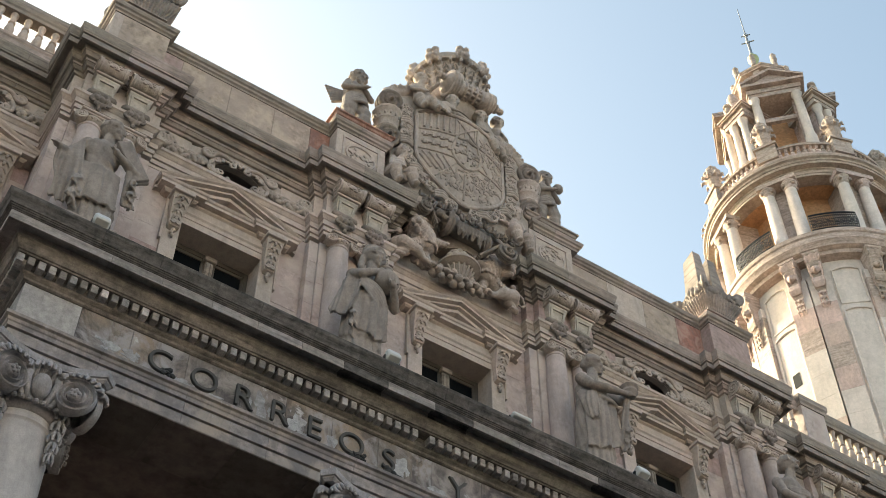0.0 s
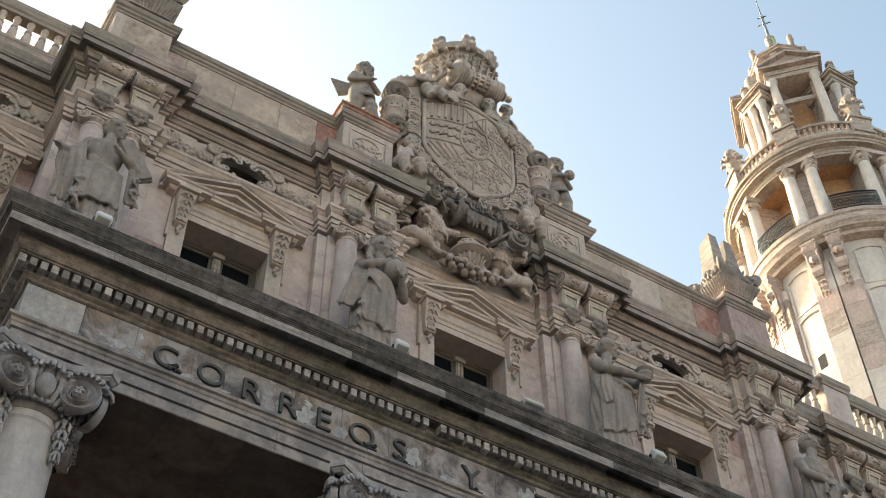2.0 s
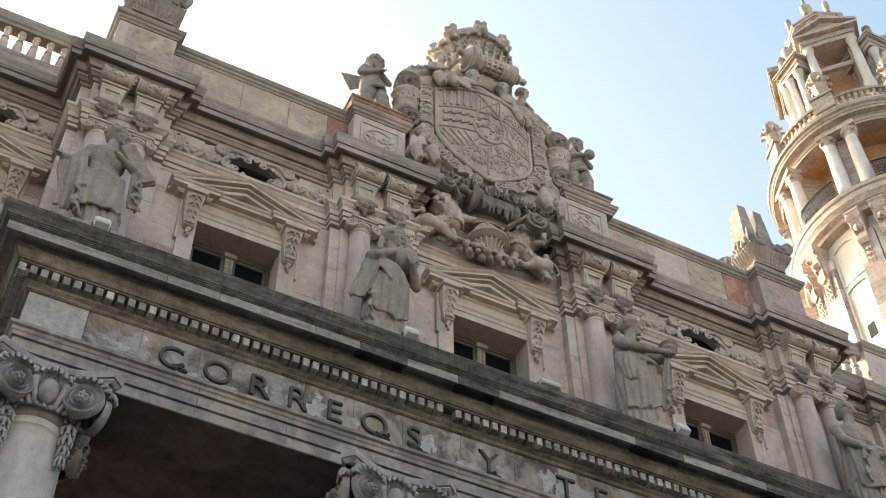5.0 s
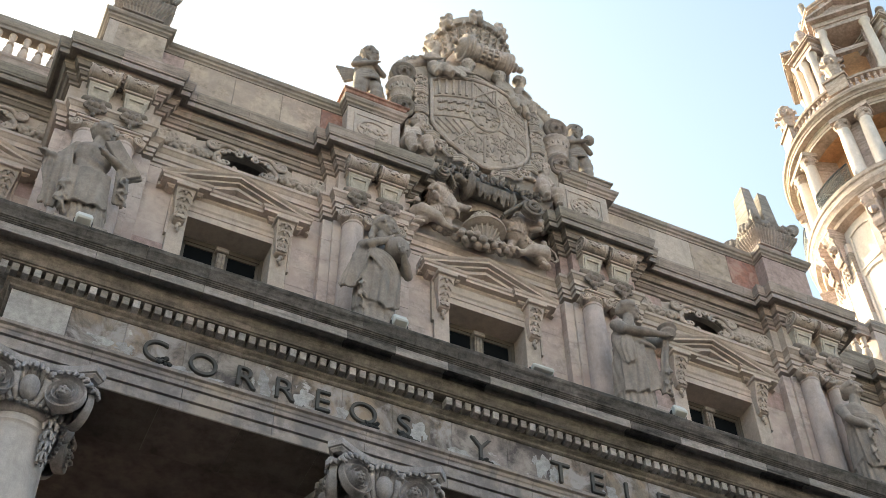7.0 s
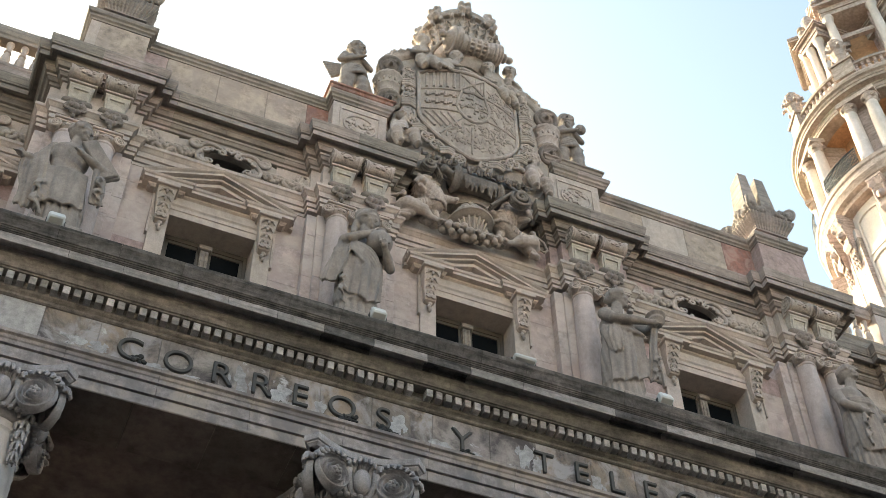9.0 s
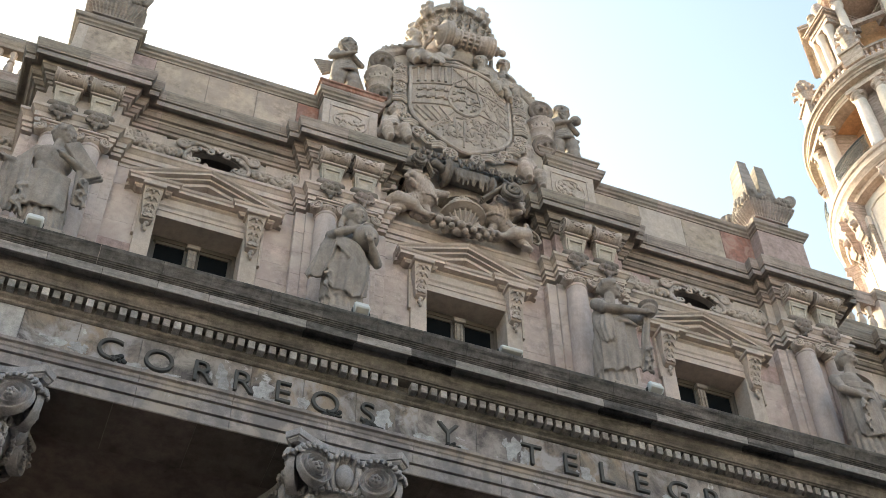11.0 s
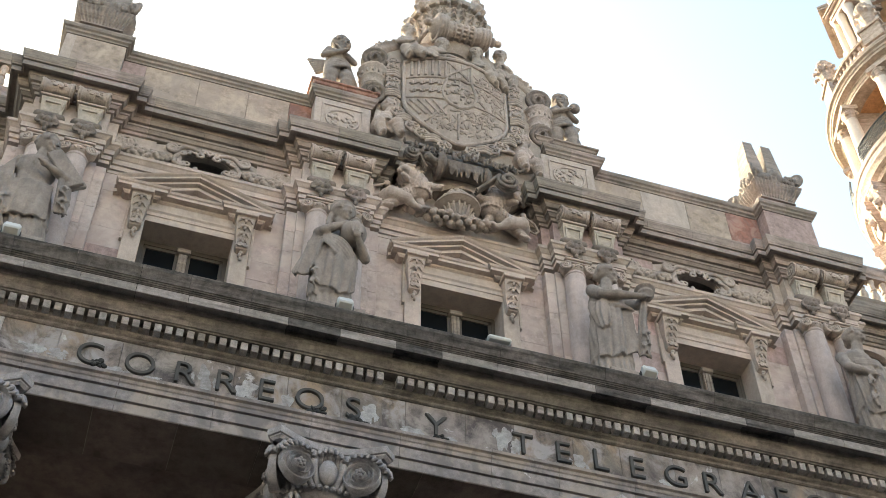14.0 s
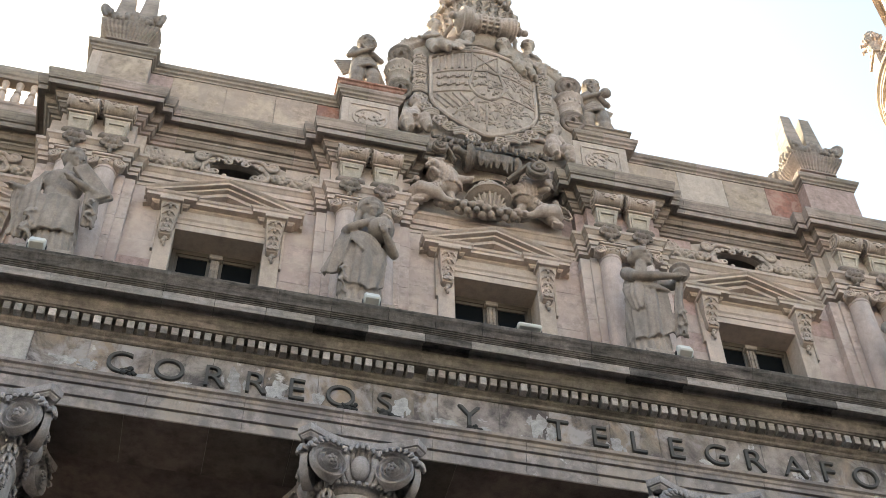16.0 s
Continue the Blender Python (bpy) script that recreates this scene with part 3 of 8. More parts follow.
def ionic_column(cx):
    cy = -1.2
    col = thing("giant_column", "tall pale stone column with a grey scrolled capital and hanging garlands", "column", (cx, cy, 2.0), "giant columns of the portico")
    b = bmesh.new()
    lathe(b, [(0.60, 2.6), (0.605, 5.0), (0.59, 9), (0.55, 13), (0.525, 15.0), (0.53, 15.02), (0.56, 15.05), (0.56, 15.10), (0.53, 15.13), (0.53, 15.2)], 40, (cx, cy, 0))
    part("shaft", b, M_COLUMN, col, "smooth pale shaft", True)
    b = bmesh.new()
    lathe(b, [(0.85, 2.0), (0.85, 2.2), (0.80, 2.22), (0.84, 2.3), (0.80, 2.38), (0.70, 2.42), (0.68, 2.5), (0.73, 2.54), (0.70, 2.6), (0.6, 2.62)], 40, (cx, cy, 0))
    part("base", b, M_COLUMN, col, "", True)
    # abacus with hollow sides
    b = bmesh.new()
    prof = [(0.0, 15.88), (0.02, 15.88), (0.06, 15.92), (0.06, 15.945), (0.09, 15.95), (0.10, 16.0), (0.10, 16.065), (0.0, 16.065)]
    plan = []
    for q in range(4):
        a0 = radians(45 + 90 * q + 180)
        p0, p1 = Vector((math.cos(a0), math.sin(a0))) * 1.24, Vector((math.cos(a0 + math.pi / 2), math.sin(a0 + math.pi / 2))) * 1.24
        nrm = (p0 + p1).normalized()
        tang = (p1 - p0).normalized()
        p0, p1 = p0 + tang * 0.07, p1 - tang * 0.07
        for i in range(9):
            t = i / 8
            plan.append(p0.lerp(p1, t) - nrm * 0.25 * math.sin(math.pi * t) ** 0.9)
    plan = [(p.x + cx, p.y + cy) for p in plan]
    sweep(b, [(-0.35, 15.88)] + prof[1:-1] + [(-0.35, 16.065)], plan, closed=True)
    box(b, cx - 0.6, cx + 0.6, cy - 0.6, cy + 0.6, 15.84, 16.06)
    part("abacus", b, M_CAP, col, "", False)
    # echinus with egg moulding
    b = bmesh.new()
    lathe(b, [(0.5, 15.2), (0.56, 15.24), (0.62, 15.32), (0.66, 15.42), (0.62, 15.5), (0.58, 15.6), (0.6, 15.84)], 36, (cx, cy, 0))
    for i in range(24):
        a = 2 * math.pi * i / 24
        ball(b, (cx + 0.63 * math.cos(a), cy + 0.63 * math.sin(a), 15.40), (0.055, 0.055, 0.085), 8)
    part("echinus", b, M_CAP, col, "", True)
    # diagonal scrolls
    for q in range(4):
        a = radians(225 + 90 * q)
        out = Vector((math.cos(a), math.sin(a), 0))
        for s in (-1, 1):
            side = Vector((-out.y, out.x, 0)) * s
            # the front of each scroll is turned a little to the face that it belongs to
            face = (side * 0.90 + out * 0.45).normalized()
            u = (out * 0.90 - side * 0.45).normalized()
            c = Vector((cx, cy, 15.53)) + out * 0.88 + side * 0.20
            b = bmesh.new()
            scroll_disc(b, c, face, u, 0.355)
            for i in range(5):
                g = 2 * math.pi * i / 5
                ball(b, c + face * 0.115 + u * 0.05 * math.cos(g) + Vector((0, 0, 0.05 * math.sin(g))), 0.034, 8)
            ball(b, c + face * 0.145, 0.024, 8)
            part("volute", b, M_CAP, col, "", True)
            # curling leaf over the scroll
            b = bmesh.new()
            up = Vector((0, 0, 1))
            for i in range(7):
                g = radians(128 - 17 * i)
                d = u * math.cos(g) + up * math.sin(g)
                e = u * math.sin(g) - up * math.cos(g)
                p = c + d * 0.365 + face * 0.03
                chain(b, [p - e * 0.06 - face * 0.06, p + d * 0.035 + face * 0.03, p + e * 0.05 + face * 0.075 - d * 0.01, p + e * 0.035 + face * 0.085 - d * 0.05], 0.05, 0.024, 8)
                chain(b, [p - face * 0.08, p + d * 0.05, p + d * 0.03 + e * 0.07 + face * 0.03], 0.035, 0.022, 6)
            part("leaf", b, M_CAP, col, "", True)
        # string of flower buds under the scroll
        b = bmesh.new()
        base = Vector((cx, cy, 0)) + out * 0.63
        across = Vector((-out.y, out.x, 0))
        for k in range(5):
            p = base + Vector((0, 0, 15.33 - 0.19 * k))
            r = 0.115 - 0.012 * k
            for i in range(6):
                g = 2 * math.pi * i / 6 + 0.4 * k
                d = across * math.cos(g) + out * math.sin(g)
                chain(b, [p + d * r * 0.5 + Vector((0, 0, 0.08)), p + d * r * 1.0 + Vector((0, 0, 0.01)), p + d * r * 0.95 - Vector((0, 0, 0.07))], r * 0.42, r * 0.25, 7)
            ball(b, p - Vector((0, 0, 0.045)), r * 0.62, 8)
        part("garland", b, M_CAP, col, "", True)
    # egg between folded leaves on each face
    up = Vector((0, 0, 1))
    for q in range(4):
        a = radians(90 * q)
        o = Vector((math.cos(a), math.sin(a), 0))
        side = Vector((-o.y, o.x, 0))
        b = bmesh.new()
        base = Vector((cx, cy, 15.60)) + o * 0.64
        ball(b, base + o * 0.05 - up * 0.04, (0.15, 0.14, 0.23), 18)
        for h in (-1, 1):
            for k in range(2):
                w = 0.20 + 0.12 * k
                chain(b, [base + side * h * w * 0.75 - up * 0.25, base + side * h * w + o * (0.05 - 0.02 * k) - up * 0.08, base + side * h * (w + 0.03) + o * (0.07 - 0.02 * k) + up * 0.08, base + side * h * (w + 0.01) + o * 0.05 + up * 0.19], 0.05, 0.07, 10)
            for k in range(3):
                p = base + side * h * (0.05 + 0.085 * k) + up * (0.30 - 0.05 * k)
                chain(b, [p - up * 0.14, p + o * 0.10 - up * 0.02, p + o * 0.17 + up * 0.02 + side * h * 0.03, p + o * 0.18 - up * 0.05 + side * h * 0.04], 0.055, 0.028, 8)
        chain(b, [base + up * 0.14, base + o * 0.12 + up * 0.27, base + o * 0.20 + up * 0.30, base + o * 0.22 + up * 0.23], 0.06, 0.035, 8)
        part("flower", b, M_CAP, col, "", True)
        # bead string between the scrolls
        b = bmesh.new()
        for i in range(9):
            t = i / 8 * 2 - 1
            ball(b, Vector((cx, cy, 15.30)) + o * (0.66 - 0.06 * t * t) + side * 0.42 * t, (0.05, 0.05, 0.04), 6)
        part("beading", b, M_CAP, col, "", True)
    return col


for cx in COLX:
    ionic_column(cx)

# ---- attic storey ----
WIN_H, WIN_TOP, WIN_BOT = 0.855, 22.40, 19.75


def wall_rects(x0, x1, openings):
    """Upright strips of wall between openings (x from, x to, sill, head)."""
    xs = [x0]
    out = []
    for a, b, s, h in openings:
        out.append((xs[-1], a, 18.5, 24.0))
        out += [(a, b, 18.5, s), (a, b, h, 24.0)]
        xs.append(b)
    out.append((xs[-1], x1, 18.5, 24.0))
    return out


main_open = [(c - 1.19, c + 1.19, WIN_BOT, 22.95) for c in BAY]
attic = tagged(new("wall_attic", mesh_from(sweep(bmesh.new(), [(-0.5, 25.9), (-0.45, 25.9), (-0.45, 27.6), (-0.5, 27.6)], [(-9, WALL_Y), (9, WALL_Y)]), "wall_attic", M_WALL)), "pinkish grey ashlar wall of the attic storey", "wall", kind="structure")
rw = random.Random(11)


def ashlar(x0, x1, z0, z1, y, depth, parent, mat, tall=0.52, wide=1.0):
    """Courses of separate blocks filling an upright rectangle."""
    rows = max(1, round((z1 - z0) / tall))
    h = (z1 - z0) / rows
    for r in range(rows):
        n = max(1, round((x1 - x0) / wide))
        xs = [x0 + (x1 - x0) * i / n for i in range(n + 1)]
        if n > 1:
            off = (0.22 if r % 2 else -0.22) * (x1 - x0) / n
            xs = [xs[0]] + [v + off for v in xs[1:-1]] + [xs[-1]]
        for a, b2 in zip(xs, xs[1:]):
            b = bmesh.new()
            push = 0.004 * rw.random()
            box(b, a + 0.0015, b2 - 0.0015, y - push, y + depth, z0 + r * h + 0.0015, z0 + (r + 1) * h - 0.0015)
            m = mat
            if mat is M_WALL and rw.random() < 0.08:
                m = M_PINK
            part("ashlar_block", b, m, parent)


strips = wall_rects(-9.2, 9.2, main_open)
for (x0, x1, z0, z1) in strips:
    if z0 > 22.9:
        # the wall stands back inside the pediment
        ashlar(x0, x1, z0 - 0.05, 23.64, WALL_Y + 0.2, 0.3, attic, M_WALL)
    else:
        ashlar(x0, x1, max(z0, 19.3), min(z1, 23.64), WALL_Y, 0.5, attic, M_WALL)
for s, xa, xb in ((-1, -20.0, -9.2), (1, 9.2, 20.0)):
    wing = tagged(new("wall_wing", mesh_from(box(bmesh.new(), xa, xb, WING_Y + 0.5, WING_Y + 0.6, 18.5, 25.5), "wall_wing", M_WALL)), "pinkish ashlar wall of the recessed wing", "wall", kind="structure")
    near = -12.6 if s < 0 else 9.2
    far = -9.2 if s < 0 else 12.6
    ashlar(near, far, 19.3, 23.64, WING_Y, 0.5, wing, M_WALL)

for s in (-1, 1):
    tagged(part("wall_return", box(bmesh.new(), *sorted((s * 8.9, s * 9.19)), WALL_Y, WING_Y + 0.4, 18.5, 24.2), M_WALL), "pinkish ashlar side wall of the projecting centre", "wall", kind="structure")

# piers behind the paired columns
for c in PAIR:
    pier = thing("attic_pier", "pink ashlar pier behind paired attic columns", "pier", (c, -0.2, 18.55), "attic piers")
    for half, y in ((0.95, MID_Y), (0.75, MID_Y - 0.06)):
        zz = 18.56
        while zz < 23.3:
            b = bmesh.new()
            box(b, c - half, c + half, y - 0.003 * rw.random(), WALL_Y - 0.001, zz, min(zz + 0.62, 23.63) - 0.004, 0.004)
            part("pier_block", b, M_WALL, pier)
            zz += 0.62


# attic entablature
def band(name, profile, path, mat, label, cat):
    return tagged(part(name, sweep(bmesh.new(), profile, path), mat), label, cat, kind="structure")


full = ressaut(PAIR, -20.0, 20.0, WALL_Y, WING_Y)
full = [(x, WING_Y if x > 9.1 and y == WALL_Y else y) for x, y in full]
A_ARCH = [(-0.5, 23.63), (0.015, 23.63), (0.015, 23.74), (0.04, 23.745), (0.04, 23.88), (0.068, 23.885), (0.068, 24.02), (0.09, 24.04), (0.13, 24.10), (0.16, 24.12), (0.16, 24.20), (0.0, 24.22), (-0.5, 24.22)]
arch_band = thing("trim_attic_architrave", "moulded stone architrave band of the attic", "architrave", (0, 0, 23.63), kind="structure")
stones("architrave_stone", grooved(A_ARCH), full, 1.3, M_TRIM, arch_band, 0.003, 6)
left_path = [p for p in full if p[0] <= -1.7]
right_path = [p for p in full if p[0] >= 1.7]
left_path.append((-1.55, WALL_Y))
right_path.insert(0, (1.55, WALL_Y))
A_FRIEZE = [(-0.5, 24.22), (0.0, 24.22), (0.0, 25.0), (-0.5, 25.0)]
A_CORN = [(-0.5, 25.0), (0.0, 25.0), (0.045, 25.01), (0.05, 25.09), (0.09, 25.10), (0.13, 25.17), (0.15, 25.18), (0.15, 25.27), (0.19, 25.28), (0.23, 25.36), (0.25, 25.38), (0.25, 25.45), (0.27, 25.50), (0.37, 25.50), (0.375, 25.43), (0.41, 25.43), (0.41, 25.60), (0.43, 25.61), (0.43, 25.65), (0.445, 25.67), (0.47, 25.80), (0.48, 25.83), (0.48, 25.89), (-0.5, 25.97)]
OVAL_W, OVAL_H, OVAL_Z = 0.52, 0.27, 24.58


def pierced(x0, x1, z0, z1, y, depth, oc):
    """A frieze slab with an oval hole through it."""
    b = bmesh.new()
    n = 40
    outer, inner = [], []
    for i in range(n):
        a = 2 * math.pi * i / n
        ca, sa = math.cos(a), math.sin(a)
        inner.append((oc + OVAL_W * ca, OVAL_Z + OVAL_H * sa))
        k = min((x1 - oc) / ca if ca > 1e-6 else ((x0 - oc) / ca if ca < -1e-6 else 9e9), (z1 - OVAL_Z) / sa if sa > 1e-6 else ((z0 - OVAL_Z) / sa if sa < -1e-6 else 9e9))
        outer.append((oc + ca * k, OVAL_Z + sa * k))
    rings = [[b.verts.new((px, yy, pz)) for px, pz in ring] for ring in (outer, inner) for yy in (y, y + depth)]
    of, ob_, inf, inb = rings
    for i in range(n):
        j = (i + 1) % n
        b.faces.new((of[i], of[j], inf[j], inf[i]))
        b.faces.new((ob_[i], inb[i], inb[j], ob_[j]))
        b.faces.new((inf[i], inf[j], inb[j], inb[i]))
        b.faces.new((of[i], ob_[i], ob_[j], of[j]))
    return b


OVALS = [(-5.42, WALL_Y, -6.5, -4.4), (5.55, WALL_Y, 4.5, 6.6), (-10.62, WING_Y, -11.7, -9.75), (10.25, WING_Y, 9.65, 10.85)]
for nm, path in (("left", left_path), ("right", right_path)):
    # the frieze between the pierced slabs
    segs, cur = [], [path[0]]
    holes = sorted((o for o in OVALS if path[0][0] <= o[2] and o[3] <= path[-1][0]), key=lambda o: o[2])
    pts = list(path)
    for o in holes:
        before = [p for p in pts if p[0] <= o[2]]
        pts = [p for p in pts if p[0] >= o[3]]
        segs.append(before + [(o[2], o[1])])
        pts.insert(0, (o[3], o[1]))
    segs.append(pts)
    fz = thing("attic_frieze", "grey and pink stone frieze under the attic cornice", "frieze", (0, 0.2, 24.22), kind="structure")
    for sg in segs:
        part("frieze_stone", sweep(bmesh.new(), A_FRIEZE, sg), M_PINK if sg is segs[0] else M_TRIM, fz)
    for o in holes:
        part("pierced_slab", pierced(o[2], o[3], 24.22, 25.0, o[1], 0.14, o[0]), M_TRIM, fz)
    corn = thing("attic_cornice", "dark weathered stone cornice breaking forward over paired columns", "cornice", (0, 0, 25.0), kind="structure")
    stones("cornice_stone", grooved(A_CORN, 0.028, 0.03), path, 1.15, M_UPPER, corn, 0.005, 3)

# plain backing that closes the building behind the attic, room darkness in its colour
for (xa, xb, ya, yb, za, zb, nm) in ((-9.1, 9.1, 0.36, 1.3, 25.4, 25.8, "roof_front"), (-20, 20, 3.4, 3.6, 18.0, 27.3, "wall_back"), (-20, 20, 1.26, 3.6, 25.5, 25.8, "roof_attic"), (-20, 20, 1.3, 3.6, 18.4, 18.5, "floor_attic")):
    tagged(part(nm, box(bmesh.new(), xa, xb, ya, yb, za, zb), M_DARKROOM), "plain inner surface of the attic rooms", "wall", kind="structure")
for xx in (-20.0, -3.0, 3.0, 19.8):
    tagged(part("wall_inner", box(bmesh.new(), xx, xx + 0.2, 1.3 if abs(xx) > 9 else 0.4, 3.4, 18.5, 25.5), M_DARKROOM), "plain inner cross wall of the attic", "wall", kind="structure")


# windows with pediments
def attic_window(c, y=WALL_Y, k=1):
    w = tagged(thing(f"window_{k}", "deep stone-framed attic window with a pointed pediment and carved brackets", "window", (c, y, WIN_BOT), "attic windows"), kind="structure")
    F = y - 0.07
    for s in (-1, 1):
        b = bmesh.new()
        x0, x1 = sorted((c + s * WIN_H, c + s * 1.19))
        box(b, x0, x1, F, y + 0.45, 19.3, 22.95, 0.008)
        part("jamb", b, M_TRIM, w)
        b = bmesh.new()
        x0, x1 = sorted((c + s * 1.19, c + s * 1.24))
        box(b, x0, x1, F - 0.02, y + 0.02, 21.72, 22.95, 0.006)
        part("ear", b, M_TRIM, w)
    b = bmesh.new()
    sweep(b, [(-0.5, 22.40), (0.07, 22.40), (0.07, 22.56), (0.09, 22.57), (0.09, 22.66), (0.12, 22.70), (0.12, 22.74), (0.08, 22.75), (0.08, 22.95), (-0.5, 22.95)], [(c - WIN_H - 0.04, y), (c + WIN_H + 0.04, y)])
    part("lintel", b, M_TRIM, w)
    # brackets
    for s in (-1, 1):
        b = bmesh.new()
        bx = c + s * 1.02
        prof = ((0.30, 22.95), (0.30, 22.88), (0.26, 22.84), (0.23, 22.72), (0.17, 22.52), (0.12, 22.34), (0.12, 22.22), (0.15, 22.14), (0.12, 22.06), (0.02, 22.03))
        wide = (0.19, 0.19, 0.18, 0.17, 0.15, 0.13, 0.12, 0.125, 0.11, 0.08)
        rows = []
        for (d, z), hw in zip(prof, wide):
            rows.append([b.verts.new(p) for p in ((bx - hw, F + 0.02, z), (bx - hw, F - d, z), (bx + hw, F - d, z), (bx + hw, F + 0.02, z))])
        for p, q in zip(rows, rows[1:]):
            for i in range(4):
                b.faces.new((p[i], p[(i + 1) % 4], q[(i + 1) % 4], q[i]))
        b.faces.new(rows[0])
        b.faces.new(rows[-1][::-1])
        part("bracket", b, M_TRIM, w)
        b = bmesh.new()
        box(b, bx - 0.225, bx + 0.225, F - 0.34, F, 22.86, 22.945, 0.012)
        part("bracket_cap", b, M_TRIM, w)
        b = bmesh.new()
        for i in range(4):
            zc = 22.74 - 0.16 * i
            off = (0.25, 0.20, 0.15, 0.13)[i]
            half = (0.13, 0.115, 0.10, 0.085)[i]
            for q in (-1, 1):
                chain(b, [(bx + q * 0.015, F - off - 0.01, zc + 0.06), (bx + q * half * 0.65, F - off - 0.025, zc + 0.035), (bx + q * half, F - off - 0.005, zc - 0.04)], 0.038, 0.02, 8)
            ball(b, (bx, F - off - 0.02, zc - 0.03), (0.035, 0.035, 0.05), 8)
        for q in (-1, 1):
            tube(b, spiral((bx + q * 0.06, F - 0.16, 22.13), (q, 0, 0), (0, 0, 1), 0.055, 0.015, 1.3, 14, 1.2), 0.02, 6)
        for i in range(3):
            ball(b, (bx + 0.015 * (-1) ** i, F - 0.06, 22.0 - 0.085 * i), (0.06 - 0.012 * i, 0.05, 0.055), 8)
        carve("carving", b, M_SCULPT, w, "", 0.0125, 0, 0.0)
    # pediment
    HP = [(-0.2, 22.95), (0.08, 22.95), (0.12, 22.985), (0.13, 23.02), (0.24, 23.03), (0.24, 23.10), (0.27, 23.12), (0.29, 23.165), (-0.2, 23.165)]
    b = bmesh.new()
    sweep(b, grooved(HP), [(c - 1.27, y + 0.1), (c - 1.27, y - 0.09), (c - 0.79, y - 0.09), (c - 0.79, y), (c + 0.79, y), (c + 0.79, y - 0.09), (c + 1.27, y - 0.09), (c + 1.27, y + 0.1)])
    part("pediment_cornice", b, M_TRIM, w)
    apex, tip = 23.92, 23.17
    RP = [(-0.18, -0.31), (0.11, -0.31), (0.11, -0.20), (0.19, -0.195), (0.19, -0.12), (0.27, -0.115), (0.27, -0.06), (0.31, -0.03), (0.33, 0.0), (-0.18, 0.0)]
    RP = grooved(RP)
    b = bmesh.new()
    hw = 1.56
    for s in (-1, 1):
        rings = []
        for xx in (0.0, s * hw):
            zt = apex - (apex - tip - 0.13) * abs(xx) / hw
            rings.append([b.verts.new((c + xx, y - d, zt + dz)) for d, dz in RP])
        if s > 0:
            rings.reverse()
        for i in range(len(RP)):
            j = (i + 1) % len(RP)
            b.faces.new((rings[0][i], rings[0][j], rings[1][j], rings[1][i]))
        b.faces.new(rings[0])
        b.faces.new(rings[1][::-1])
    part("raking_cornice", b, M_TRIM, w)
    b = bmesh.new()
    vs = [b.verts.new((c + px, yy, pz)) for yy in (y + 0.04, y + 0.198) for px, pz in ((-1.3, 23.16), (1.3, 23.16), (0, 23.75))]
    b.faces.new(vs[:3])
    b.faces.new(vs[3:][::-1])
    for i in range(3):
        b.faces.new((vs[i], vs[(i + 1) % 3], vs[3 + (i + 1) % 3], vs[3 + i]))
    part("tympanum", b, M_TRIM, w)
    # sash, mullion and panes deep in the opening
    D = y + 0.46
    b = bmesh.new()
    for x0, x1, z0, z1 in ((c - 0.855, c - 0.775, 19.75, 22.4), (c + 0.775, c + 0.855, 19.75, 22.4), (c - 0.775, c + 0.775, 22.28, 22.40), (c - 0.775, c - 0.10, 21.16, 21.24), (c + 0.10, c + 0.775, 21.16, 21.24), (c - 0.775, c + 0.775, 19.75, 19.85)):
        box(b, x0, x1, D - 0.04, D + 0.05, z0, z1, 0.006)
    part("window_frame", b, M_WOOD, w)
    b = bmesh.new()
    box(b, c - 0.085, c + 0.085, D - 0.10, D + 0.06, 19.75, 22.28, 0.01)
    box(b, c - 0.13, c + 0.13, D - 0.16, D + 0.05, 22.16, 22.28, 0.015)
    for q in (-0.04, 0.04):
        box(b, c + q - 0.022, c + q + 0.022, D - 0.125, D - 0.08, 20.0, 22.14, 0.008)
    part("mullion", b, M_UPPER, w)
    for s in (-1, 1):
        x0, x1 = sorted((c + s * 0.09, c + s * 0.775))
        b = bmesh.new()
        box(b, x0, x1, D, D + 0.012, 19.85, 22.28)
        pane = part("pane", b, M_GLASS, w)
        b = bmesh.new()
        for a0, a1, z0, z1 in ((x0, x0 + 0.06, 19.85, 22.28), (x1 - 0.06, x1, 19.85, 22.28), (x0, x1, 22.20, 22.28)):
            box(b, a0, a1, D - 0.025, D + 0.03, z0, z1, 0.004)
        part("sash", b, M_WOOD, w)
    return w


for i, c in enumerate(BAY):
    attic_window(c, WALL_Y, i + 1)
attic_window(-10.75, WING_Y, 4)


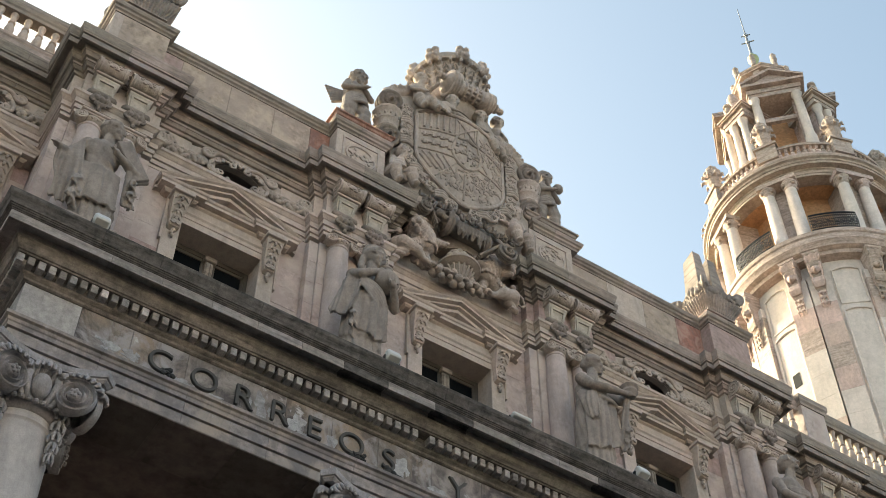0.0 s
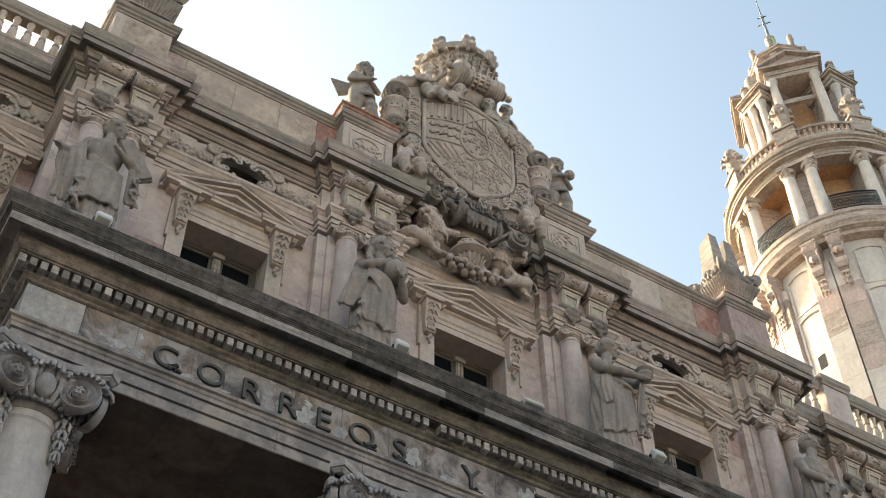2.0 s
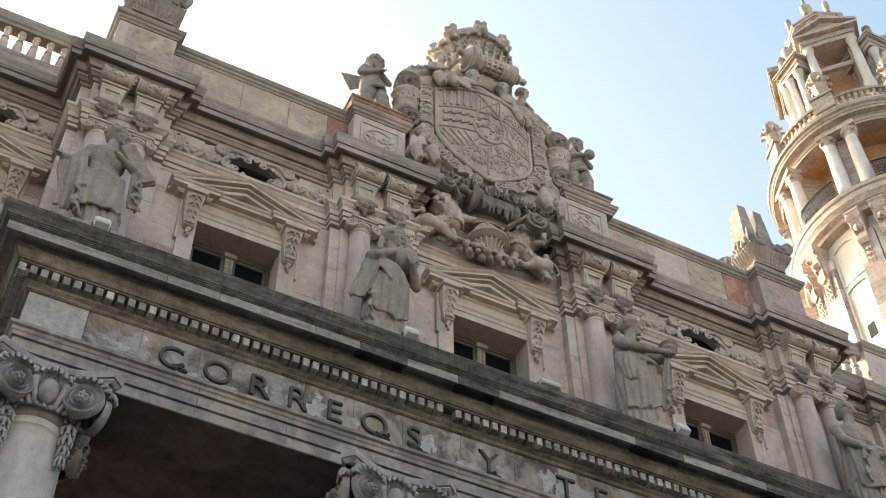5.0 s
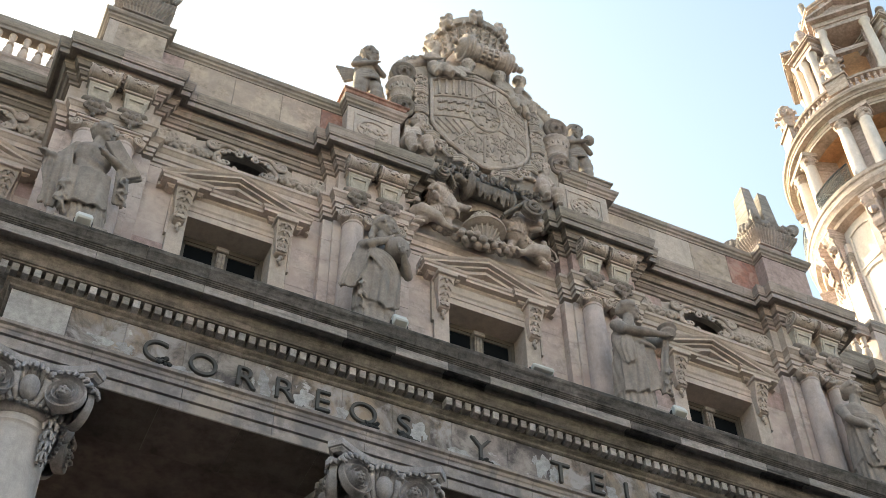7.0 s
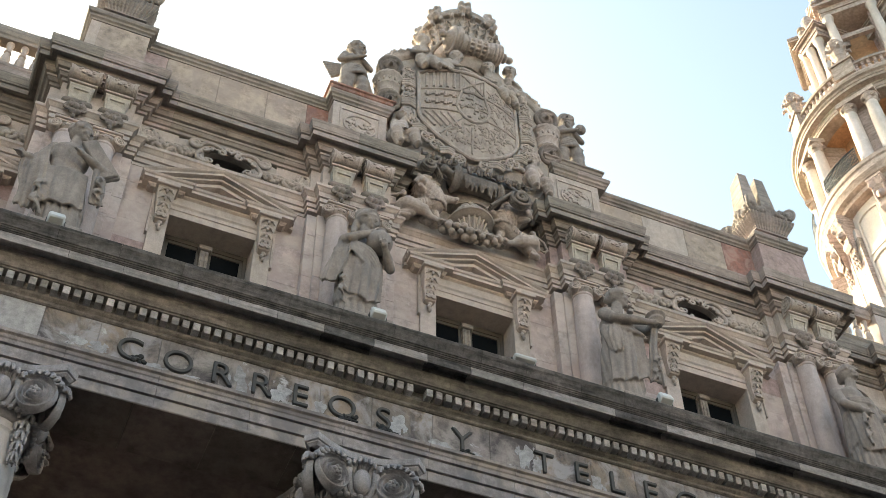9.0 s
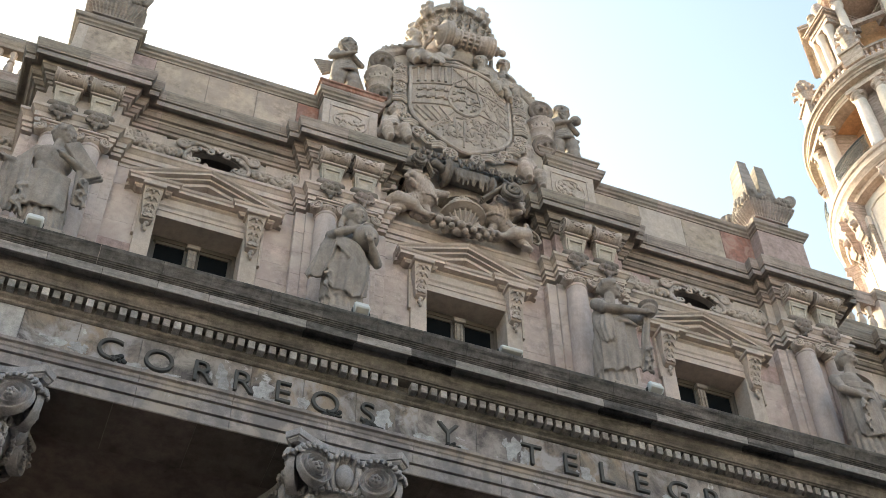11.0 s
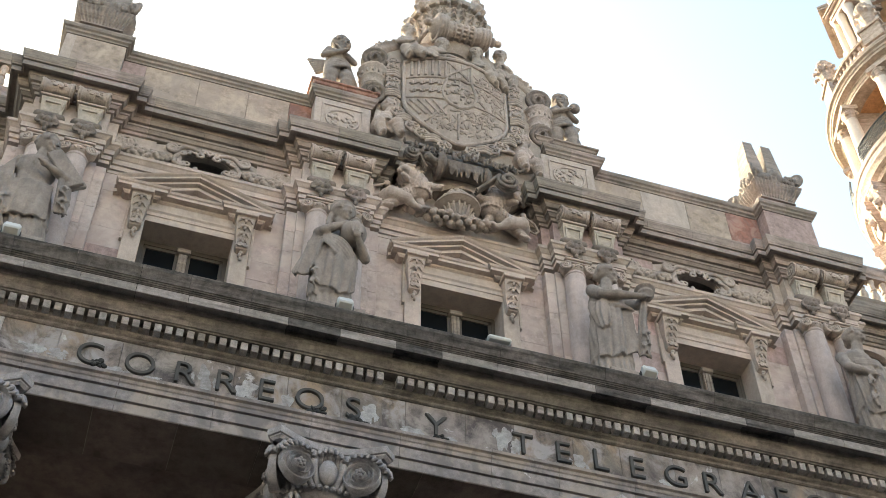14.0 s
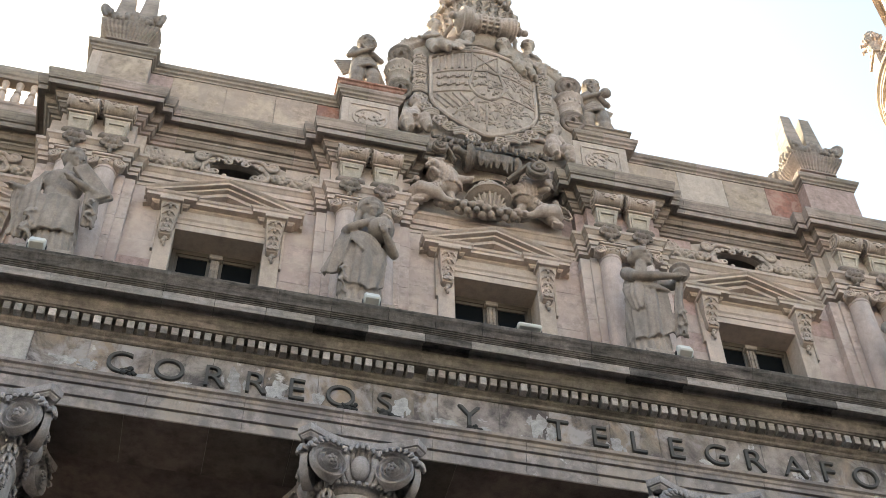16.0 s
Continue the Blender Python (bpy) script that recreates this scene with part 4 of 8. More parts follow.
# paired attic columns, brackets and fruit over them
def attic_column(x, y=-0.50):
    col = thing("attic_column", "smooth stone attic column with a scrolled Ionic capital", "column", (x, y, 18.6), "paired attic columns")
    b = bmesh.new()
    lathe(b, [(0.255, 18.9), (0.255, 20.6), (0.245, 21.8), (0.225, 23.0), (0.218, 23.28), (0.235, 23.30), (0.235, 23.33), (0.215, 23.35), (0.215, 23.4)], 28, (x, y, 0))
    part("shaft", b, M_SHAFT, col, "", True)
    b = bmesh.new()
    lathe(b, [(0.36, 18.6), (0.36, 18.7), (0.34, 18.72), (0.35, 18.77), (0.31, 18.82), (0.29, 18.84), (0.30, 18.88), (0.255, 18.9)], 28, (x, y, 0))
    part("base", b, M_TRIM, col, "", True)
    b = bmesh.new()
    box(b, x - 0.30, x + 0.30, y - 0.30, y + 0.2, 23.575, 23.63, 0.012)
    box(b, x - 0.26, x + 0.26, y - 0.26, y + 0.2, 23.53, 23.575, 0.01)
    part("abacus", b, M_TRIM, col)
    b = bmesh.new()
    lathe(b, [(0.215, 23.38), (0.25, 23.41), (0.27, 23.46), (0.25, 23.52), (0.24, 23.54)], 24, (x, y, 0))
    for i in range(14):
        a = 2 * math.pi * i / 14
        ball(b, (x + 0.255 * math.cos(a), y + 0.255 * math.sin(a), 23.455), (0.03, 0.03, 0.045), 6)
    part("echinus", b, M_SCULPT, col, "", True)
    for s in (-1, 1):
        out = Vector((s * 0.70, -0.71, 0))
        face = Vector((s * 0.25, -0.97, 0)).normalized()
        u = Vector((s * 0.97, 0.25, 0)).normalized()
        c = Vector((x + s * 0.27, y - 0.20, 23.46))
        b = bmesh.new()
        tube(b, spiral(c, u, (0, 0, 1), 0.115, 0.02, 2.0, 36, math.pi / 2, face * 0.03), lambda t: 0.026 * (1 - t) + 0.012, 7)
        vs = bmesh.ops.create_cone(b, cap_ends=True, segments=20, radius1=0.12, radius2=0.12, depth=0.16)["verts"]
        bmesh.ops.transform(b, matrix=Matrix.Translation(c - face * 0.07) @ face.to_track_quat("Z", "Y").to_matrix().to_4x4(), verts=vs)
        ball(b, c + face * 0.035, 0.028, 8)
        part("volute", b, M_SCULPT, col, "", True)
    return col


def fruit_bracket(x, y, fruit=True):
    br = thing("scroll_bracket", "carved stone scroll bracket with hanging fruit under the cornice", "bracket", (x, y, 24.25), "scroll brackets of the attic")
    # tapering box with a sunk panel
    b = bmesh.new()
    sweep(b, [(0.0, 24.36), (0.10, 24.36), (0.12, 24.46), (0.15, 24.60), (0.19, 24.70), (0.22, 24.76), (0.22, 24.80), (0.0, 24.80)], [(x - 0.25, y), (x + 0.25, y)])
    for v in b.verts:
        v.co.x = x + (v.co.x - x) * (0.76 + 0.24 * (v.co.z - 24.36) / 0.44)
    part("body", b, M_CREAM, br)
    b = bmesh.new()
    for x0, x1, z0, z1 in ((x - 0.21, x - 0.16, 24.42, 24.70), (x + 0.16, x + 0.21, 24.42, 24.70), (x - 0.16, x + 0.16, 24.66, 24.70), (x - 0.16, x + 0.16, 24.42, 24.46)):
        vs0 = set(b.verts)
        box(b, x0, x1, y - 0.02, y + 0.02, z0, z1)
        for v in b.verts:
            if v not in vs0:
                v.co.y -= 0.11 + 0.09 * (v.co.z - 24.40) / 0.3
    for v in b.verts:
        v.co.x = x + (v.co.x - x) * (0.76 + 0.24 * (v.co.z - 24.36) / 0.44)
    part("panel_frame", b, M_CREAM, br)
    b = bmesh.new()
    box(b, x - 0.29, x + 0.29, y - 0.27, y, 24.80, 24.855, 0.012)
    part("ledge", b, M_TRIM, br)
    # horizontal scroll
    b = bmesh.new()
    n = 22
    rings = []
    for i in range(n + 1):
        t = i / n * 2 - 1
        r = 0.175 + 0.025 * abs(t) ** 6 - 0.02 * (1 - t * t)
        if abs(t) < 0.10 or 0.78 < abs(t) < 0.86:
            r += 0.014
        rings.append((x + t * 0.31, r))
    seg = 24
    prev = None
    for px, r in rings:
        ring = [b.verts.new((px, y - 0.25 + r * math.cos(2 * math.pi * j / seg), 25.04 + r * math.sin(2 * math.pi * j / seg))) for j in range(seg)]
        if prev:
            for j in range(seg):
                b.faces.new((prev[j], prev[(j + 1) % seg], ring[(j + 1) % seg], ring[j]))
        else:
            b.faces.new(ring)
        prev = ring
    b.faces.new(prev)
    part("scroll", b, M_SCULPT, br, "", True)
    b = bmesh.new()
    box(b, x - 0.27, x + 0.27, y - 0.12, y, 24.84, 25.3)
    part("back", b, M_TRIM, br)
    for s in (-1, 1):
        b = bmesh.new()
        tube(b, spiral((x + s * 0.315, y - 0.25, 25.04), (0, -1, 0), (0, 0, 1), 0.185, 0.02, 2.0, 34, 0.0), 0.017, 6)
        part("scroll_end", b, M_SCULPT, br, "", True)
    b = bmesh.new()
    r3 = random.Random(int(x * 100))
    for i in range(12):
        ball(b, (x + 0.14 * math.cos(i * 2.4), y - 0.25 - 0.15 - 0.01 * r3.random(), 25.02 + 0.07 * math.sin(i * 1.7)), (0.035 + 0.02 * r3.random(), 0.025, 0.025), 6)
    part("leaf", b, M_SCULPT, br, "", True)
    # roll and fruit under the body
    b = bmesh.new()
    limb(b, (x - 0.21, y - 0.10, 24.30), (x + 0.21, y - 0.10, 24.30), 0.10, 0.10, 12)
    part("roll", b, M_SOOT_SHADE, br, "", True)
    b = bmesh.new()
    for px, pz, r in ((-0.11, 24.13, 0.07), (0.11, 24.13, 0.07), (0, 24.11, 0.085), (-0.065, 23.96, 0.06), (0.065, 23.96, 0.06), (0, 23.93, 0.07), (0, 23.80, 0.05)):
        ball(b, (x + px, y - 0.17, pz), (r, r, r * 1.15), 10)
    for s in (-1, 1):
        tube(b, spiral((x + s * 0.17, y - 0.16, 24.06), (s, 0, 0), (0, 0, 1), 0.07, 0.02, 1.3, 14, 1.6), 0.03, 7)
        chain(b, [(x, y - 0.12, 24.24), (x + s * 0.10, y - 0.20, 24.22), (x + s * 0.20, y - 0.17, 24.12)], 0.05, 0.03, 8)
    limb(b, (x, y - 0.08, 24.25), (x, y - 0.10, 23.85), 0.06, 0.035)
    carve("fruit", b, M_SOOT_SHADE, br, "", 0.0125, 0, 0.0)
    return br


for c in PAIR:
    for s in (-0.36, 0.36):
        attic_column(c + s)
        fruit_bracket(c + s, FRONT_Y)

# ---- parapet, pedestals, balustrades ----
PED_HALF, PED_Y, PAR_Y = 0.64, -0.46, -0.12
parapet = thing("parapet", "patched ochre, pink and red stone parapet above the cornice", "parapet", (0, 0, 25.9), kind="structure")
rp = random.Random(21)
for i, (xa, xb, mats) in enumerate(((-7.61, -3.39, (M_PINK, M_OCHRE, M_OCHRE, M_OCHRE, M_RED)), (-2.11, 2.11, (M_TRIM, M_OCHRE, M_TRIM)), (3.39, 7.61, (M_OCHRE, M_TRIM, M_OCHRE, M_RED)))):
    n = len(mats)
    xs = [xa + (xb - xa) * t for t in ((0, 0.12, 0.40, 0.66, 0.88, 1) if n == 5 else (0, 0.35, 0.65, 1) if n == 3 else (0, 0.28, 0.55, 0.80, 1))]
    for a, b2, m in zip(xs, xs[1:], mats):
        b = bmesh.new()
        box(b, a + 0.003, b2 - 0.003, PAR_Y - 0.004 * rp.random(), PAR_Y + 0.45, 25.9, 27.66, 0.004)
        part("parapet_block", b, m, parapet)
COPING = [(-0.45, 27.66), (0.02, 27.66), (0.03, 27.71), (0.07, 27.74), (0.08, 27.80), (0.12, 27.83), (0.14, 27.90), (0.14, 27.94), (-0.45, 27.97)]
cop = [(-8.25 - PED_HALF, 0.33), (-8.25 - PED_HALF, PED_Y)]
for c in PAIR:
    if c != PAIR[0]:
        cop += [(c - PED_HALF, PAR_Y), (c - PED_HALF, PED_Y)]
    cop += [(c + PED_HALF, PED_Y)]
    if c != PAIR[-1]:
        cop += [(c + PED_HALF, PAR_Y)]
cop += [(8.25 + PED_HALF, 0.33)]
# stones of the coping, cut at the corners and along the runs
part("coping_core", sweep(bmesh.new(), [(-0.44, 27.67), (0.0, 27.67), (0.06, 27.76), (0.11, 27.86), (0.125, 27.925), (-0.44, 27.955)], cop), M_UPPER, parapet)
stones("coping_stone", COPING, cop, 1.0, M_UPPER, parapet, 0.005, 9)


def pedestal(c, panel):
    p = thing("pedestal", "square stone pedestal with a moulded cap on the parapet", "pedestal", (c, -0.1, 25.9), "parapet pedestals")
    b = bmesh.new()
    box(b, c - PED_HALF, c + PED_HALF, PED_Y, 0.33, 25.88, 27.66, 0.008)
    part("die", b, M_RED if panel is None else M_PINK if c > 8 else M_TRIM, p)
    if c == PAIR[0]:
        b = bmesh.new()
        box(b, c - PED_HALF + 0.22, c + PED_HALF - 0.0, PED_Y - 0.006, PED_Y, 26.0, 27.64, 0.003)
        part("facing_slab", b, M_OCHRE, p)
    b = bmesh.new()
    PED_CAP = PED_HALF if panel else PED_HALF - 0.18
    sweep(b, [(-0.5, 27.97), (0.04, 27.97), (0.05, 28.02), (0.10, 28.06), (0.12, 28.12), (0.16, 28.14), (0.16, 28.19), (-0.5, 28.22)], [(c - PED_CAP, 0.33), (c - PED_CAP, PED_Y + PED_HALF - PED_CAP), (c + PED_CAP, PED_Y + PED_HALF - PED_CAP), (c + PED_CAP, 0.33)], closed=True)
    part("cap", b, M_RED if -4 < c < -2 or c > 8 else M_UPPER, p)
    if panel:
        b = bmesh.new()
        for x0, x1, z0, z1 in ((-0.48, 0.48, 27.42, 27.47), (-0.48, 0.48, 26.42, 26.47), (-0.48, -0.43, 26.47, 27.42), (0.43, 0.48, 26.47, 27.42)):
            box(b, c + x0, c + x1, PED_Y - 0.03, PED_Y, z0, z1, 0.006)
        part("panel_frame", b, M_TRIM, p)
        b = bmesh.new()
        r4 = random.Random(int(c * 10))
        for i in range(26):
            a, q = r4.random() * 6.283, r4.random() ** 0.5
            ball(b, (c + 0.34 * q * math.cos(a), PED_Y - 0.015, 26.95 + 0.32 * q * math.sin(a)), (0.05 + 0.05 * r4.random(), 0.035, 0.03 + 0.04 * r4.random()), 7, (0, r4.random() * 180, 0))
        tube(b, [(c + 0.37 * math.cos(t * math.pi / 12), PED_Y - 0.01, 26.95 + 0.35 * math.sin(t * math.pi / 12)) for t in range(24)], 0.03, 6, True)
        part("emblem_relief", b, M_TRIM, p, "", True)
    return p


for c in PAIR:
    pedestal(c - 0.16 if c == PAIR[2] else c, c in (PAIR[1], PAIR[2]))


def finial(c):
    f = thing("finial", "fluted stone bowl finial with carved foliage and two tapered slabs", "finial", (c, -0.07, 28.2), "parapet finials")
    cy = -0.07
    b = bmesh.new()
    n, rows = 104, ((0.56, 28.20), (0.54, 28.24), (0.55, 28.28), (0.62, 28.38), (0.71, 28.50), (0.765, 28.61), (0.78, 28.68), (0.72, 28.72))
    prev = None
    for row, (h, z) in enumerate(rows):
        cut = (0, 0, 0.05, 0.075, 0.07, 0.06, 0.03, 0)[row]
        ring = []
        for q in range(4):
            for i in range(n // 4):
                t = i / (n // 4) * 2 - 1
                r = h * (1 - (cut if i % 2 else 0.0))
                px, py = ((t * h, -r), (r, t * h), (-t * h, r), (-r, -t * h))[q]
                ring.append(b.verts.new((c + px, cy + py * 0.9, z)))
        k = len(ring)
        if prev:
            for i in range(k):
                b.faces.new((prev[i], prev[(i + 1) % k], ring[(i + 1) % k], ring[i]))
        else:
            b.faces.new(ring[::-1])
        prev = ring
    b.faces.new(prev)
    part("fluted_bowl", b, M_UPPER, f)
    for s in (-1, 1):
        b = bmesh.new()
        box(b, -0.30, 0.30, -0.36, 0.36, 0, 1.85, 0.015)
        for v in b.verts:
            t = v.co.z / 1.85
            v.co.x *= 1 - 0.48 * t
            v.co.y *= 1 - 0.30 * t
            if t > 0.9 and v.co.y > 0:
                v.co.z -= 0.14
        bmesh.ops.transform(b, matrix=Matrix.Translation((c + s * 0.305, cy - 0.02, 28.70)), verts=b.verts)
        part("tapered_slab", b, M_UPPER, f)
    b = bmesh.new()
    r5 = random.Random(int(c) + 50)
    # swags along the four edges, a rosette in the middle of each, scrolls at the corners
    for ax, ay, bx, by in ((-1, -1, 1, -1), (1, -1, 1, 1), (1, 1, -1, 1), (-1, 1, -1, -1)):
        for i in range(27):
            t = i / 26
            sag = 0.14 * abs(math.sin(t * 2 * math.pi))
            p = Vector((c + 0.66 * (ax + (bx - ax) * t), cy + 0.60 * (ay + (by - ay) * t), 29.00 - sag))
            for j in range(2):
                ball(b, p + Vector((r5.uniform(-0.07, 0.07), r5.uniform(-0.07, 0.07), r5.uniform(-0.09, 0.09))), r5.uniform(0.06, 0.10), 8)
        mid = Vector((c + 0.70 * (ax + bx) / 2, cy + 0.64 * (ay + by) / 2, 28.98))
        ball(b, mid, 0.11, 10)
        for j in range(7):
            a = j / 7 * 6.283
            side = Vector((abs(ay + by) / 2, abs(ax + bx) / 2, 0))
            ball(b, mid + side * (0.13 * math.cos(a)) + Vector((0, 0, 0.13 * math.sin(a))), 0.065, 8)
        o = Vector((ax, ay, 0)).normalized()
        tube(b, spiral(Vector((c + 0.70 * ax, cy + 0.64 * ay, 28.98)), o, (0, 0, 1), 0.19, 0.05, 1.6, 26, -1.5), 0.055, 8)
    tube(b, [(c + 0.6 * math.cos(a), cy + 0.54 * math.sin(a), 28.80) for a in np.linspace(0, 6.283, 25)[:-1]], 0.13, 8, True)
    carve("foliage", b, M_STATUE, f, "", 0.014, 0, 0.0)
    f.scale = (0.84, 0.84, 1.10)
    return f


finial(PAIR[0])
finial(PAIR[3] - 0.12)


def baluster_mesh(h, mat, seg=14):
    b = bmesh.new()
    k = h
    lathe(b, [(0.085, 0), (0.085, 0.07 * k), (0.06, 0.09 * k), (0.055, 0.13 * k), (0.10, 0.24 * k), (0.108, 0.34 * k), (0.09, 0.46 * k), (0.055, 0.55 * k), (0.052, 0.58 * k), (0.085, 0.60 * k), (0.085, 0.64 * k), (0.05, 0.67 * k), (0.065, 0.78 * k), (0.06, 0.87 * k), (0.085, 0.92 * k), (0.085, k)], seg)
    return mesh_from(b, "baluster", mat, True)


BAL = baluster_mesh(0.88, M_TRIM)


def balustrade(x0, x1, y):
    p = thing("balustrade", "weathered stone balustrade with turned balusters along the roof edge", "balustrade", ((x0 + x1) / 2, y, 25.9), "roof balustrades")
    part("plinth", sweep(bmesh.new(), [(-0.2, 25.9), (0.16, 25.9), (0.16, 26.42), (0.19, 26.46), (0.19, 26.54), (0.13, 26.58), (-0.2, 26.58)], [(x0, y), (x1, y)]), M_UPPER, p)
    part("rail", sweep(bmesh.new(), [(-0.13, 27.46), (0.13, 27.46), (0.13, 27.56), (0.16, 27.60), (0.18, 27.70), (0.18, 27.80), (0.14, 27.92), (-0.18, 27.92), (-0.18, 27.60)], [(x0, y), (x1, y)]), M_UPPER, p)
    k = round((x1 - x0) / 0.31)
    for i in range(k):
        o = new("baluster", BAL)
        o.parent = p
        o.matrix_parent_inverse = p.matrix_basis.inverted()
        o.location = (x0 + (i + 0.5) * (x1 - x0) / k, y, 26.58)
    return p


BY = WING_Y - 0.05
balustrade(-14.5, -8.95, BY)
balustrade(8.95, 11.55, BY)
balustrade(12.45, 18.5, BY)
b = thing("roof_pedestal", "plain stone pedestal between two runs of balustrade", "pedestal", (12.0, BY, 25.9))
part("die", box(bmesh.new(), 11.57, 12.43, BY - 0.25, BY + 0.3, 25.9, 27.62, 0.008), M_WALL, b)
part("cap", sweep(bmesh.new(), [(-0.3, 27.6), (0.03, 27.6), (0.05, 27.68), (0.09, 27.74), (0.09, 27.92), (-0.3, 27.95)], [(11.57, BY + 0.3), (11.57, BY - 0.25), (12.43, BY - 0.25), (12.43, BY + 0.3)], closed=True), M_UPPER, b)
EY = WING_Y - 0.2
pier = thing("attic_pier", "pink ashlar pier of the wing below the roof pedestal", "pier", (12.0, EY, 18.6))
part("pier_block", box(bmesh.new(), 11.25, 12.75, EY, WING_Y, 18.6, 25.0), M_WALL, pier)
part("cornice_moulding", sweep(bmesh.new(), grooved(A_CORN, 0.028, 0.03), [(11.25, WING_Y), (11.25, EY), (12.75, EY), (12.75, WING_Y)]), M_UPPER, pier)
for x in (11.65, 12.35):
    fruit_bracket(x, EY)
    attic_column(x, EY + 0.05)


# ---- oval windows with scrolls and fruit garlands ----
def oval_ornament(oc, y, x0, x1):
    g = thing("oval_surround", "carved stone scrolls and fruit garland round an oval opening", "carving", (oc, y, 24.22), "oval surrounds of the frieze")
    r6 = random.Random(int(oc * 10))
    ell = lambda e, a, d=0.0: (oc + (OVAL_W + e) * math.cos(a), y - d, OVAL_Z + (OVAL_H + e) * math.sin(a))
    b = bmesh.new()
    for e, d, r in ((0.035, 0.03, 0.035), (0.12, 0.06, 0.045), (0.075, 0.03, 0.045)):
        tube(b, [ell(e, t * math.pi / 20, d) for t in range(40)], r, 8, True)
    for i in range(9):
        a = 0.35 + i * 0.30
        tube(b, [ell(0.10, a - 0.12, 0.08), ell(0.0, a - 0.07, 0.10), ell(-0.035, a, 0.10), ell(0.0, a + 0.07, 0.10), ell(0.10, a + 0.12, 0.08)], 0.03, 7)
    for a in (3.7, 4.3, 5.4, 5.9):
        tube(b, spiral(ell(0.03, a, 0.09), (1, 0, 0), (0, 0, 1), 0.05, 0.015, 1.4, 16, a), 0.02, 7)
    carve("frame", b, M_SCULPT, g, "", 0.013, 0, 0.0)
    for s in (-1, 1):
        b = bmesh.new()
        X = lambda d: oc + s * d
        tube(b, spiral((X(0.74), y - 0.10, 24.82), (s, 0, 0), (0, 0, 1), 0.145, 0.03, 1.9, 36, math.pi * 0.9), lambda t: 0.045 - 0.018 * t, 8)
        tube(b, [(X(0.62), y - 0.10, 24.80), (X(0.52), y - 0.12, 24.88), (X(0.36), y - 0.12, 24.90), (X(0.20), y - 0.12, 24.84), (X(0.10), y - 0.12, 24.72)], lambda t: 0.055 - 0.02 * t, 8)
        tube(b, spiral((X(0.18), y - 0.13, 24.72), (s, 0, 0), (0, 0, 1), 0.09, 0.03, 1.3, 18, 1.4), 0.03, 7)
        tube(b, [(X(0.60), y - 0.10, 24.62), (X(0.68), y - 0.10, 24.48), (X(0.66), y - 0.10, 24.34), (X(0.54), y - 0.10, 24.28), (X(0.42), y - 0.10, 24.30)], lambda t: 0.055 - 0.015 * t, 8)
        tube(b, spiral((X(0.40), y - 0.11, 24.36), (s, 0, 0), (0, 0, 1), 0.08, 0.03, 1.2, 16, -1.2), 0.028, 7)
        ball(b, (X(0.74), y - 0.11, 24.82), 0.045, 8)
        carve("scroll", b, M_SCULPT, g, "", 0.013, 0, 0.0)
        # garland
        b = bmesh.new()
        end = x1 if s > 0 else x0
        span = abs(end - oc) - 0.72
        n = int(46 * span)
        tube(b, [(X(0.72 + span * t), y - 0.04, 24.40 + 0.10 * (1 - math.sin(math.pi * t))) for t in np.linspace(0, 1, 9)], lambda t: 0.045 + 0.03 * math.sin(math.pi * t), 8)
        for i in range(n):
            t = (i + r6.random()) / n
            wd = 0.05 + 0.07 * math.sin(math.pi * min(1.0, t * 1.1))
            q = i * 2.4
            ball(b, (X(0.72 + t * span), y - 0.07 - wd * 0.7 * abs(math.sin(q)), 24.40 + 0.10 * (1 - math.sin(math.pi * t)) + wd * math.cos(q)), (0.055 + 0.025 * r6.random(), 0.055, 0.05 + 0.02 * r6.random()), 9)
        for i in range(5):
            cx0 = X(0.72 + span * (0.70 + 0.07 * i))
            tube(b, spiral((cx0, y - 0.10, 24.56 + 0.09 * (i % 3)), (s, 0, 0), (0, 0, 1), 0.105, 0.03, 1.2, 16, i * 2.0), 0.034, 7)
            limb(b, (cx0, y - 0.06, 24.44), (cx0 + s * 0.08, y - 0.12, 24.66), 0.05, 0.035)
        carve("garland", b, M_SCULPT, g, "", 0.013, 0, 0.0)
    return g


for o in OVALS[:3]:
    oval_ornament(o[0], o[1], max(o[2] - 0.75, -14) if o[0] > -9 else o[2], min(o[3] + 0.75, 14) if o[0] > -9 else o[3] + 0.5)

